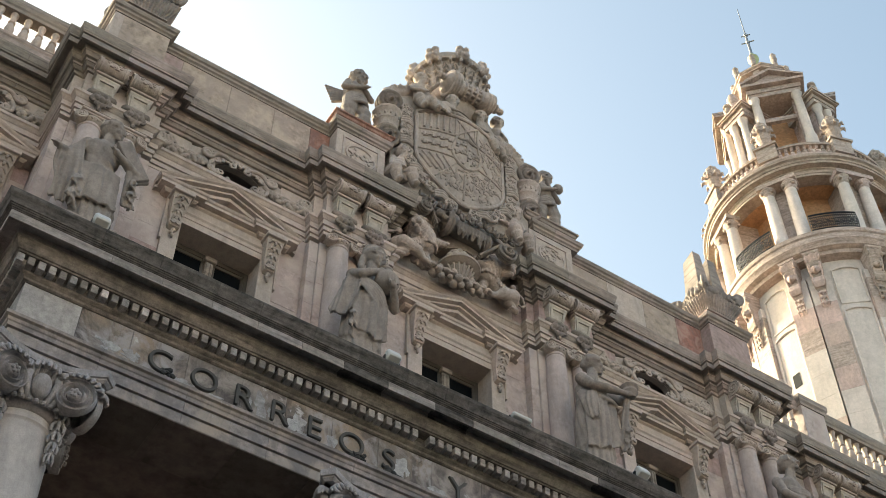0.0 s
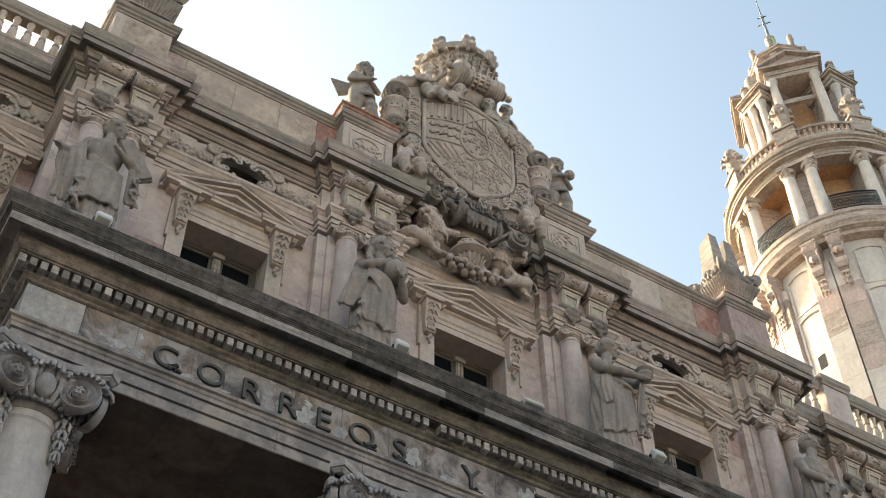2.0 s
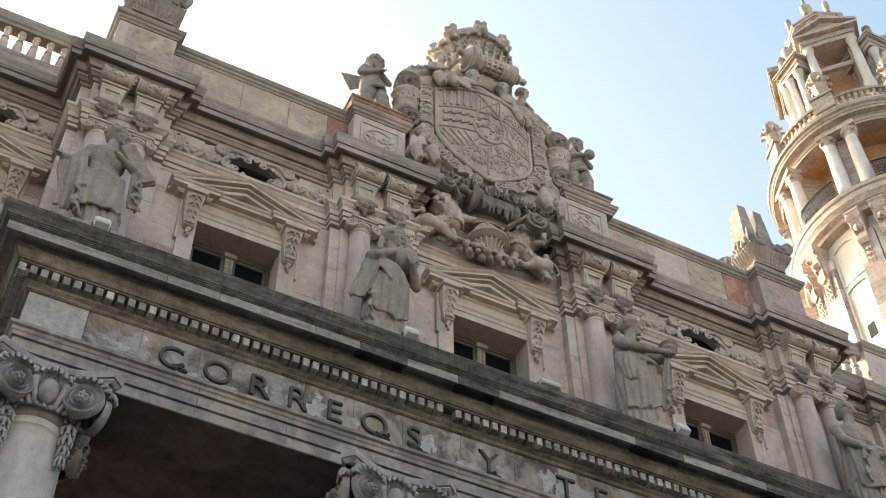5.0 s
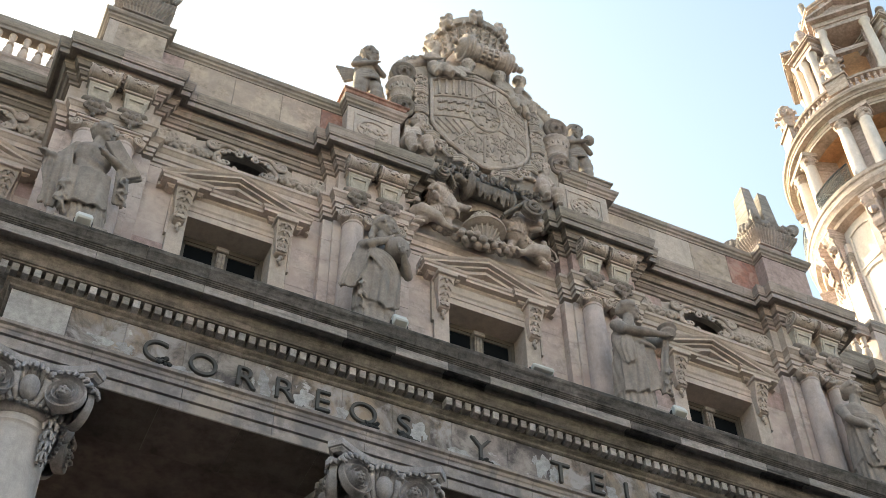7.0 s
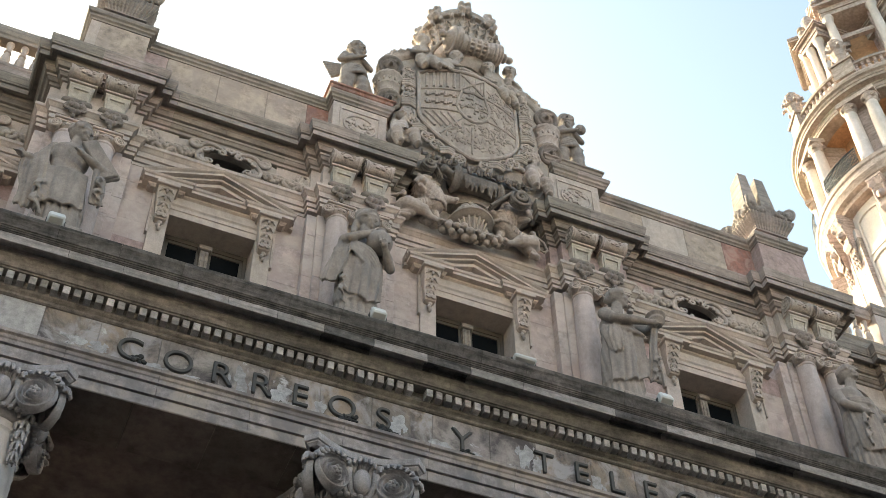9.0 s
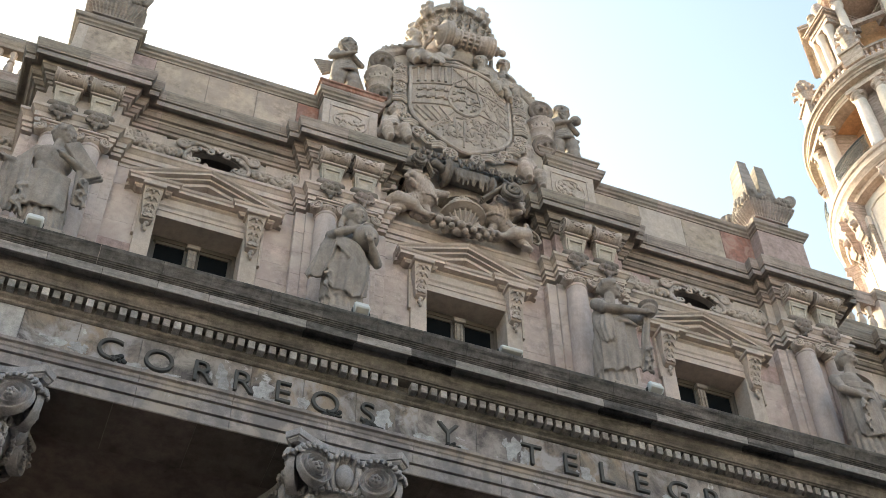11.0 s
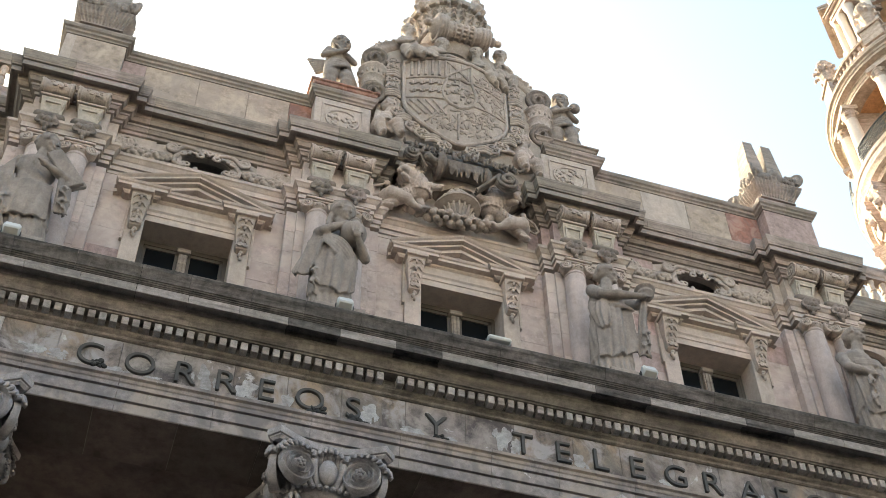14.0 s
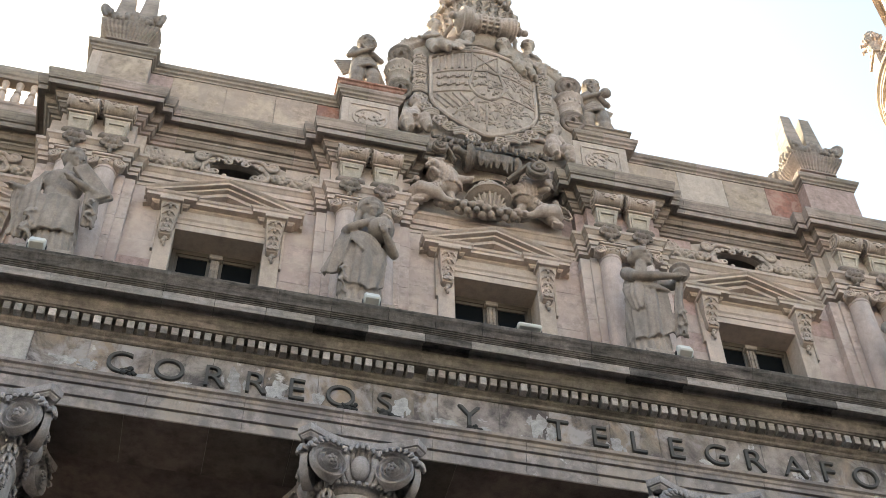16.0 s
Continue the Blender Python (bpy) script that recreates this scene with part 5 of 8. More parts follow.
# ---- floodlights ----
def floodlight(x, wide=0.27, tall=0.21, flat=False):
    f = thing("floodlight", "small white box floodlight on the cornice edge", "floodlight", (x, -2.42, 18.545), "floodlights on the cornice")
    b = bmesh.new()
    box(b, -wide / 2, wide / 2, -0.13, 0.13, -tall / 2, tall / 2, 0.03)
    bmesh.ops.transform(b, matrix=Matrix.Translation((x, -2.42, 18.60 + tall / 2 + 0.03)) @ Matrix.Rotation(radians(-25 if not flat else -10), 4, "X"), verts=b.verts)
    part("housing", b, M_WHITE, f, "", True)
    b = bmesh.new()
    for s in (-1, 1):
        box(b, x + s * (wide / 2 + 0.012) - 0.008, x + s * (wide / 2 + 0.012) + 0.008, -2.45, -2.39, 18.55, 18.62 + tall / 2 + 0.03)
    box(b, x - wide / 2 - 0.02, x + wide / 2 + 0.02, -2.46, -2.38, 18.543, 18.556)
    part("bracket", b, M_IRON, f)
    b = bmesh.new()
    box(b, -wide / 2 + 0.035, wide / 2 - 0.035, 0.131, 0.137, -tall / 2 + 0.035, tall / 2 - 0.035)
    bmesh.ops.transform(b, matrix=Matrix.Translation((x, -2.42, 18.60 + tall / 2 + 0.03)) @ Matrix.Rotation(radians(-25 if not flat else -10), 4, "X"), verts=b.verts)
    part("lens", b, M_GLASS, f)
    return f


for x in (-8.28, -2.85, 2.60, 8.3):
    floodlight(x)
floodlight(-0.16, 0.42, 0.10, True)


# ---- statues ----
def interp(x, table):
    """Linear table of (x, value...) rows."""
    xs = [r[0] for r in table]
    return [float(np.interp(x, xs, [r[k] for r in table])) for k in range(1, len(table[0]))]


ROBE = ((-0.02, 0.40, 0.34), (0.35, 0.385, 0.33), (0.8, 0.365, 0.31), (1.2, 0.35, 0.29), (1.5, 0.33, 0.26), (1.72, 0.295, 0.235), (1.92, 0.29, 0.225), (2.12, 0.325, 0.235), (2.30, 0.34, 0.21), (2.42, 0.27, 0.165), (2.50, 0.15, 0.12), (2.60, 0.10, 0.10))


def robed(b, axis, yaw=0.0, seed=1, hem=(0.75, 0.2, 0.5), slant=0.5, waist=1.75, seg=168, many=3.5, soft=0.55, bare=False):
    """Body of a robed figure facing -y: an overskirt with slanting folds ends in a hem over an undertunic with upright folds."""
    r = random.Random(seed)
    ph = [r.random() * 6.283 for _ in range(8)]
    n = 80
    rings = []
    for i in range(n + 1):
        z = -0.02 + 2.62 * i / n
        w, d = interp(z, ROBE)
        cx, cy = interp(z, axis)
        turn = yaw * max(0.0, min(1.0, (z - 0.8) / 1.3))
        ring = []
        for j in range(seg):
            a = 2 * math.pi * j / seg
            h = hem[0] + hem[1] * math.cos(a - hem[2]) + 0.05 * math.sin(3 * a + ph[6])
            over = max(0.0, min(1.0, (z - h) / 0.03))
            top = max(0.0, min(1.0, (z - waist - 0.12 * math.cos(a)) / 0.12))
            under = 0.13 * (abs(math.sin(8.5 * a + ph[0] + 0.25 * math.sin(2 * z))) ** 0.7 - 0.6) - 0.02
            q = a + slant * (z - 0.9)
            skirt = 0.06 + soft * 0.15 * (abs(math.sin(many * q + ph[1] + 0.30 * math.sin(2.5 * z + ph[4]))) ** 0.55 - 0.5) + soft * 0.08 * (abs(math.sin(2 * many * q + ph[2] + 0.5 * z)) ** 0.6 - 0.5)
            chest = 0.03 + 0.13 * (abs(math.sin(10.5 * z + 2.2 * slant * math.cos(a + 0.5) + 0.6 * math.sin(2 * a + ph[3]))) ** 0.55 - 0.5) * (0 if bare or z > 2.38 else 0.7)
            girdle = 0.05 * math.exp(-((z - waist - 0.12 * math.cos(a)) / 0.05) ** 2)
            k = 1 + (1 - over) * under + over * ((1 - top) * skirt + top * chest) + girdle
            p = Vector((w * k * math.cos(a), d * k * math.sin(a), 0))
            p.rotate(Euler((0, 0, turn)))
            ring.append(b.verts.new((cx + p.x, cy + p.y, z)))
        rings.append(ring)
    for p, q in zip(rings, rings[1:]):
        for j in range(seg):
            b.faces.new((p[j], p[(j + 1) % seg], q[(j + 1) % seg], q[j]))
    b.faces.new(rings[0][::-1])
    b.faces.new(rings[-1])


def cloth(b, rows, pleats=4, deep=0.05, thick=0.05, seed=1, wide=36, tall=34, flare=1.0):
    """A hanging sheet of cloth through rows of places from its top to its hem, with pleats that open towards the hem and a waved edge."""
    rr = random.Random(seed)
    rows = [[Vector(p) for p in r] for r in rows]
    ph, sw = rr.random() * 6.283, rr.random() * 6.283

    def along(line, t):
        k = t * (len(line) - 1)
        i = min(int(k), len(line) - 2)
        return line[i].lerp(line[i + 1], k - i)

    def place(u, v):
        col = [along(r, u) for r in rows]
        k = v * (len(col) - 1)
        i = min(int(k), len(col) - 2)
        t = k - i
        p0, p1, p2, p3 = col[max(i - 1, 0)], col[i], col[i + 1], col[min(i + 2, len(col) - 1)]
        return 0.5 * (2 * p1 + (p2 - p0) * t + (2 * p0 - 5 * p1 + 4 * p2 - p3) * t * t + (3 * p1 - p0 - 3 * p2 + p3) * t ** 3)

    front, back = [], []
    for i in range(tall + 1):
        v = i / tall
        fr, bk = [], []
        for j in range(wide + 1):
            u = j / wide
            p = place(u, v)
            du = place(min(u + 0.03, 1), v) - place(max(u - 0.03, 0), v)
            dv = place(u, min(v + 0.03, 1)) - place(u, max(v - 0.03, 0))
            n = dv.cross(du)
            n = n.normalized() if n.length > 1e-6 else Vector((0, -1, 0))
            if n.y > 0:
                n.negate()
            q = pleats * math.pi * (u + 0.09 * math.sin(4.6 * u + sw) + 0.05 * math.sin(9.7 * u + ph + v)) + ph + 0.5 * math.sin(2.2 * v + sw)
            a = deep * (0.35 + 0.65 * v * flare)
            h = a * (2 * abs(math.sin(q)) ** 0.6 - 1) + 0.3 * a * math.sin(1.7 * q + 3 * v)
            drop = Vector((0, 0, 0.03 * math.sin(q + 1) * v ** 3))
            fr.append(b.verts.new(p + n * h + drop))
            bk.append(b.verts.new(p + n * (h - thick) + drop))
        front.append(fr)
        back.append(bk)
    for i in range(tall):
        for j in range(wide):
            b.faces.new((front[i][j], front[i][j + 1], front[i + 1][j + 1], front[i + 1][j]))
            b.faces.new((back[i][j], back[i + 1][j], back[i + 1][j + 1], back[i][j + 1]))
        for j in (0, wide):
            b.faces.new((front[i][j], front[i + 1][j], back[i + 1][j], back[i][j]))
    for i in (0, tall):
        for j in range(wide):
            b.faces.new((front[i][j], back[i][j], back[i][j + 1], front[i][j + 1]))


def cascade(b, top, bottom, wide, tiers, seed):
    """A gathered cloth edge that falls in tiers, each one a small pleated sheet."""
    top, bottom = Vector(top), Vector(bottom)
    for i in range(tiers):
        c, e = top.lerp(bottom, i / tiers), top.lerp(bottom, (i + 1.25) / tiers)
        w = wide * (0.75 + 0.5 * i / tiers)
        lift = Vector((0, -0.012 * (tiers - i), 0))
        side = Vector((w, 0.05, 0.10 * (-1) ** i))
        cloth(b, [[c - side * 0.7 + lift, c + lift, c + side * 0.7 + lift], [e - side + lift * 2, e + lift * 2 - Vector((0, 0.04, 0)), e + side + lift * 2]], 2.2, 0.04, 0.035, seed + i, 18, 12)


def folds(b, top, bottom, spread, n, r0, r1, seed):
    """A fall of cloth: n rounded folds hanging from top to bottom, with a web of cloth between them."""
    rr = random.Random(seed)
    top, bottom, spread = Vector(top), Vector(bottom), Vector(spread)
    rows = []
    for i in range(n):
        t = i / max(1, n - 1) - 0.5
        e = bottom + spread * t + Vector((0, 0, 0.15 * (rr.random() - 0.5)))
        m = top.lerp(e, 0.5) + Vector((0.03 * (rr.random() - 0.5), 0.03 * (rr.random() - 0.5), 0)) + spread * t * 0.2
        rows.append([top + spread * t * 0.35, m, e])
        tube(b, rows[-1], lambda u: r0 + (r1 - r0) * u, 7)
    for p, q in zip(rows, rows[1:]):
        tube(b, [(u + v) / 2 for u, v in zip(p, q)], lambda u: (r0 + (r1 - r0) * u) * 0.7, 6)


def swag(b, a, c, sag, n, gap, r):
    """Slack folds of cloth hung between two places."""
    a, c, gap = Vector(a), Vector(c), Vector(gap)
    for i in range(n):
        tube(b, [a.lerp(c, t / 8) + gap * i * (0.4 + 0.6 * math.sin(math.pi * t / 8)) + Vector(sag) * math.sin(math.pi * t / 8) for t in range(9)], lambda u: r * (0.6 + 0.4 * math.sin(math.pi * u)), 7)


def head(b, c, face, r=0.2, hair=1, bun=True):
    """A head with brow, nose, cheeks and waved hair, looking along face."""
    c, f = Vector(c), Vector(face).normalized()
    side = Vector((-f.y, f.x, 0)).normalized()
    up = f.cross(side) * -1 if f.cross(side).z < 0 else f.cross(side)
    P = lambda a, d, h: c + side * a * r + f * d * r + up * h * r
    m = Matrix((side, f, up)).transposed()
    rot = [math.degrees(q) for q in m.to_euler()]
    E = lambda p, rad, seg=12: ball(b, p, tuple(q * r for q in rad), seg, rot)
    E(P(0, 0.05, 0.1), (0.78, 0.86, 1.02), 16)
    E(P(0, 0.34, -0.45), (0.55, 0.52, 0.60), 12)
    E(P(0, 0.72, -0.86), (0.26, 0.2, 0.2), 8)
    limb(b, P(0, 0.86, 0.18), P(0, 1.10, -0.25), 0.09 * r, 0.15 * r, 8)
    for s in (-1, 1):
        limb(b, P(0.10 * s, 0.90, 0.28), P(0.52 * s, 0.66, 0.26), 0.12 * r, 0.10 * r, 8)
        E(P(0.40 * s, 0.66, -0.28), (0.25, 0.22, 0.24), 8)
    limb(b, P(-0.2, 0.86, -0.55), P(0.2, 0.86, -0.55), 0.11 * r, 0.11 * r, 8)
    E(P(0, -0.22, 0.28), (0.98, 0.98, 1.0), 16)
    if hair:
        for k in range(7):
            t = (k - 3) / 3
            tube(b, [P(math.sin(g) * (0.94 - 0.1 * abs(t)), 0.46 - 1.2 * (k / 6), 0.35 + math.cos(g) * 0.80 - 0.1 * abs(t)) for g in np.linspace(-1.9, 1.9, 11)], 0.13 * r, 6)
        if not bun:
            for k in range(22):
                g, h = k * 2.4, (k + 0.5) / 22
                w = math.sqrt(max(0.0, 1 - (1 - 1.25 * h) ** 2))
                E(P(w * 0.95 * math.cos(g), -0.22 + w * 0.95 * math.sin(g) * (0.8 if math.sin(g) > 0 else 1.0), 0.32 + (1 - 1.25 * h) * 0.95), (0.22, 0.22, 0.2), 7)
        if bun:
            E(P(0, -0.95, 0.0), (0.45, 0.4, 0.42), 10)
    limb(b, P(0, -0.1, -0.7), c - Vector((0, 0, r * 2.2)) - f * r * 0.35, r * 0.52, r * 0.72)


def arm(b, pts, r=0.115, hand=True):
    s, e, h = [Vector(p) for p in pts]
    r *= 0.86
    limb(b, s, s.lerp(e, 0.5), r * 1.15, r * 1.08, 12)
    limb(b, s.lerp(e, 0.5), e, r * 1.08, r * 0.86, 12)
    limb(b, e, e.lerp(h, 0.4), r * 0.88, r * 0.9, 12)
    limb(b, e.lerp(h, 0.4), h, r * 0.9, r * 0.55, 12)
    if hand:
        d = (h - e).normalized()
        ball(b, h + d * r * 0.6, r * 0.68, 10)
        q = d.orthogonal().normalized()
        for i in range(4):
            limb(b, h + d * r * 0.8 + q * r * 0.35 * (i - 1.5), h + d * r * 1.7 + q * r * 0.4 * (i - 1.5), r * 0.22, r * 0.17, 6)


def statue_at(b, c, label):
    box(b, -0.50, 0.42, -0.45, 0.42, -0.95, 0.0)
    bmesh.ops.translate(b, vec=(c, SY, SZ), verts=b.verts)
    s = carve("statue", b, M_STATUE, None, "", 0.0185, 1, 0.006, 0.1)
    return tagged(s, label, "statue", "statues of the attic")


SY, SZ = -1.32, 19.50
# first figure: one hand holds the cloak out at the side, books under the other arm
b = bmesh.new()
robed(b, ((0, 0.02, 0), (1.2, -0.06, 0), (2.0, -0.14, -0.02), (2.6, -0.12, -0.06)), 0.25, 3, (0.62, 0.05, 4.7), 0.7, 1.62)
head(b, (-0.07, -0.10, 2.88), (0.80, -0.58, -0.14), 0.215, 1, False)
arm(b, ((-0.44, -0.04, 2.36), (-0.70, 0.02, 1.92), (-0.92, -0.18, 1.78)), 0.125)
arm(b, ((0.18, -0.10, 2.42), (0.52, -0.22, 1.84), (0.06, -0.44, 1.92)), 0.125)
for k in range(2):
    tb = bmesh.ops.create_cube(b, size=1.0)["verts"]
    bmesh.ops.transform(b, matrix=Matrix.Translation((0.36 + 0.05 * k, -0.30 + 0.13 * k, 2.10 + 0.09 * k)) @ Euler((radians(8), radians(50), radians(12))).to_matrix().to_4x4() @ Matrix.Diagonal((0.86, 0.09, 0.30, 1)), verts=tb)
# cloak over the held-out arm, sleeve of the other arm, apron of the overskirt
cloth(b, [[(-0.92, -0.16, 1.84), (-0.76, -0.06, 1.98), (-0.52, -0.12, 2.36)], [(-0.92, -0.10, 1.45), (-0.72, -0.12, 1.40), (-0.44, -0.24, 1.55)], [(-0.80, -0.06, 1.02), (-0.66, -0.12, 0.92), (-0.40, -0.26, 1.00)], [(-0.82, -0.02, 0.66), (-0.60, -0.10, 0.50), (-0.40, -0.22, 0.42)]], 4, 0.055, 0.05, 5)
cascade(b, (-0.48, -0.24, 1.15), (-0.46, -0.26, 0.45), 0.13, 4, 45)
cloth(b, [[(0.30, -0.34, 1.92), (0.44, -0.28, 1.88), (0.56, -0.16, 1.84)], [(0.32, -0.28, 1.50), (0.46, -0.28, 1.42), (0.60, -0.14, 1.48)], [(0.36, -0.20, 1.02), (0.48, -0.22, 0.92), (0.58, -0.10, 1.06)]], 3, 0.05, 0.05, 4, 24, 26)
cascade(b, (0.44, -0.32, 1.55), (0.50, -0.26, 1.05), 0.10, 4, 35)
cloth(b, [[(-0.46, -0.16, 1.70), (-0.14, -0.34, 1.58), (0.26, -0.20, 1.66)], [(-0.44, -0.24, 1.10), (-0.06, -0.40, 1.02), (0.30, -0.26, 1.10)], [(-0.42, -0.26, 0.60), (-0.02, -0.42, 0.56), (0.34, -0.28, 0.66)]], 2.4, 0.04, 0.06, 6, 60)
statue_at(b, PAIR[0], "grey stone statue of a robed figure holding tablets and a cloak")
# second figure: a woman with a round jar on her arm
b = bmesh.new()
robed(b, ((0, -0.14, 0), (1.2, -0.16, 0), (2.0, -0.14, -0.02), (2.6, -0.06, -0.06)), 0.15, 7, (0.42, 0.16, 2.4), -0.6, 1.95)
head(b, (-0.02, -0.16, 2.90), (0.48, -0.82, -0.30), 0.215, 1, True)
tube(b, [(-0.03 + 0.22 * math.sin(g), -0.12 - 0.10 * math.cos(g), 3.06 + 0.12 * math.cos(g)) for g in np.linspace(-2.2, 2.2, 13)], 0.045, 8)
chain(b, [(-0.20, -0.04, 2.95), (-0.27, -0.06, 2.70), (-0.30, -0.14, 2.48)], 0.09, 0.06, 10)
arm(b, ((-0.44, -0.04, 2.28), (-0.42, -0.38, 2.00), (-0.08, -0.44, 2.22)), 0.125)
arm(b, ((0.28, -0.02, 2.24), (0.42, -0.24, 1.60), (0.20, -0.54, 1.78)), 0.125)
for i in range(4):
    limb(b, (0.08 + 0.06 * i, -0.60, 1.86 + 0.01 * i), (0.06 + 0.065 * i, -0.605, 2.04 + 0.015 * i), 0.026, 0.02, 7)
ball(b, (0.14, -0.38, 2.08), (0.25, 0.24, 0.26), 28)
limb(b, (0.16, -0.36, 2.28), (0.20, -0.28, 2.52), 0.12, 0.085, 16)
ball(b, (0.20, -0.27, 2.56), (0.125, 0.125, 0.04), 16)
# cape over the shoulder and arm, overskirt gathered across the body
cloth(b, [[(-0.30, -0.06, 2.52), (-0.50, -0.02, 2.36), (-0.36, -0.36, 2.06)], [(-0.58, -0.02, 1.98), (-0.62, -0.12, 1.82), (-0.42, -0.38, 1.72)], [(-0.74, -0.02, 1.48), (-0.68, -0.16, 1.34), (-0.46, -0.34, 1.34)], [(-0.86, 0.0, 1.06), (-0.74, -0.12, 0.92), (-0.56, -0.26, 0.98)]], 3.2, 0.06, 0.06, 8)
cloth(b, [[(-0.46, -0.26, 1.80), (-0.10, -0.38, 1.74), (0.30, -0.22, 1.66)], [(-0.50, -0.28, 1.18), (-0.10, -0.44, 1.16), (0.28, -0.26, 1.18)], [(-0.50, -0.26, 0.66), (-0.14, -0.44, 0.36), (0.22, -0.30, 0.50)]], 3.1, 0.045, 0.06, 12, 60)
swag(b, (-0.38, -0.34, 1.98), (0.30, -0.16, 1.36), (0.06, -0.16, 0.06), 6, (-0.03, 0.0, -0.075), 0.034)
cascade(b, (-0.52, -0.26, 1.00), (-0.52, -0.27, 0.50), 0.07, 4, 45)
statue_at(b, PAIR[1], "grey stone statue of a woman holding a round jar")
# third figure: bare arms held out with a bowl
b = bmesh.new()
robed(b, ((0, -0.22, 0), (1.2, -0.22, 0), (2.0, -0.20, 0), (2.6, -0.14, -0.02)), -0.25, 13, (0.42, 0.16, 4.2), 0.5, 1.98, bare=True)
head(b, (-0.10, -0.08, 3.0), (0.92, -0.40, -0.02), 0.215)
arm(b, ((-0.48, -0.10, 2.42), (-0.46, -0.40, 2.02), (0.30, -0.54, 2.04)), 0.135)
arm(b, ((0.16, -0.04, 2.40), (0.34, -0.28, 2.04), (0.44, -0.42, 2.10)), 0.12)
for q in (-1, 1):
    ball(b, (-0.17 + 0.14 * q, -0.22, 2.24), (0.12, 0.09, 0.12), 12)
lathe(b, [(0.05, 2.02), (0.12, 2.06), (0.18, 2.15), (0.15, 2.22), (0.20, 2.27), (0.21, 2.31), (0.15, 2.30)], 24, (0.44, -0.50, 0))
cloth(b, [[(-0.56, -0.14, 2.02), (-0.20, -0.34, 1.98), (0.22, -0.26, 1.94)], [(-0.56, -0.20, 1.30), (-0.20, -0.40, 1.25), (0.20, -0.28, 1.30)], [(-0.58, -0.22, 0.40), (-0.22, -0.40, 0.42), (0.20, -0.30, 0.72)]], 3.3, 0.05, 0.06, 21, 60)
swag(b, (-0.58, -0.12, 2.02), (0.26, -0.26, 1.92), (0, -0.14, -0.05), 3, (0, -0.02, -0.055), 0.045)
cloth(b, [[(-0.62, -0.06, 1.98), (-0.50, -0.30, 1.90), (-0.34, -0.38, 1.94)], [(-0.62, -0.14, 1.66), (-0.54, -0.32, 1.56), (-0.34, -0.42, 1.62)], [(-0.56, -0.18, 1.36), (-0.46, -0.34, 1.10), (-0.36, -0.42, 1.26)]], 3, 0.05, 0.05, 14, 24, 24)
cloth(b, [[(0.34, -0.44, 2.02), (0.42, -0.46, 2.02), (0.50, -0.42, 2.04)], [(0.26, -0.36, 1.50), (0.36, -0.42, 1.44), (0.44, -0.32, 1.50)], [(0.22, -0.32, 0.98), (0.34, -0.38, 0.96), (0.46, -0.28, 1.06)], [(0.14, -0.32, 0.62), (0.26, -0.36, 0.56), (0.36, -0.26, 0.60)]], 3, 0.05, 0.05, 15, 24, 30)
cascade(b, (0.38, -0.36, 1.25), (0.32, -0.34, 0.70), 0.10, 4, 42)
statue_at(b, PAIR[2], "grey stone statue of a bare-shouldered figure holding out a bowl")
# fourth figure: one hand at the hip, face raised
b = bmesh.new()
robed(b, ((0, -0.16, 0), (1.2, -0.16, 0), (2.3, -0.18, 0), (2.6, -0.10, -0.02)), 0.1, 19, (0.55, 0.22, 3.6), -0.35, 2.0)
head(b, (-0.08, -0.06, 2.94), (0.30, -0.92, 0.15), 0.215)
arm(b, ((-0.54, 0.0, 2.28), (-0.62, -0.22, 1.80), (-0.30, -0.42, 1.52)), 0.125)
arm(b, ((0.20, 0.0, 2.28), (0.42, -0.10, 1.82), (0.28, -0.34, 1.56)), 0.12)
cloth(b, [[(-0.50, -0.14, 1.96), (-0.16, -0.34, 1.92), (0.26, -0.20, 1.98)], [(-0.52, -0.22, 1.25), (-0.14, -0.42, 1.20), (0.24, -0.26, 1.25)], [(-0.52, -0.24, 0.55), (-0.16, -0.44, 0.50), (0.24, -0.28, 0.70)]], 3.5, 0.045, 0.06, 31, 60)
swag(b, (-0.42, -0.20, 2.02), (0.22, -0.18, 2.06), (0, -0.16, -0.06), 3, (0, 0, -0.07), 0.045)
cascade(b, (-0.36, -0.36, 1.45), (-0.38, -0.36, 0.65), 0.11, 4, 42)
statue_at(b, PAIR[3], "grey stone statue of a robed figure, hand at hip")
# blocks that the statues stand on, above the cornice
for c in PAIR:
    b = thing("statue_plinth", "plain stone block under an attic statue", "plinth", (c, SY, 18.55), "statue plinths")
    part("block", box(bmesh.new(), c - 0.62, c + 0.62, SY - 0.65, SY + 0.5, 18.54, 19.02, 0.01), M_TRIM, b)


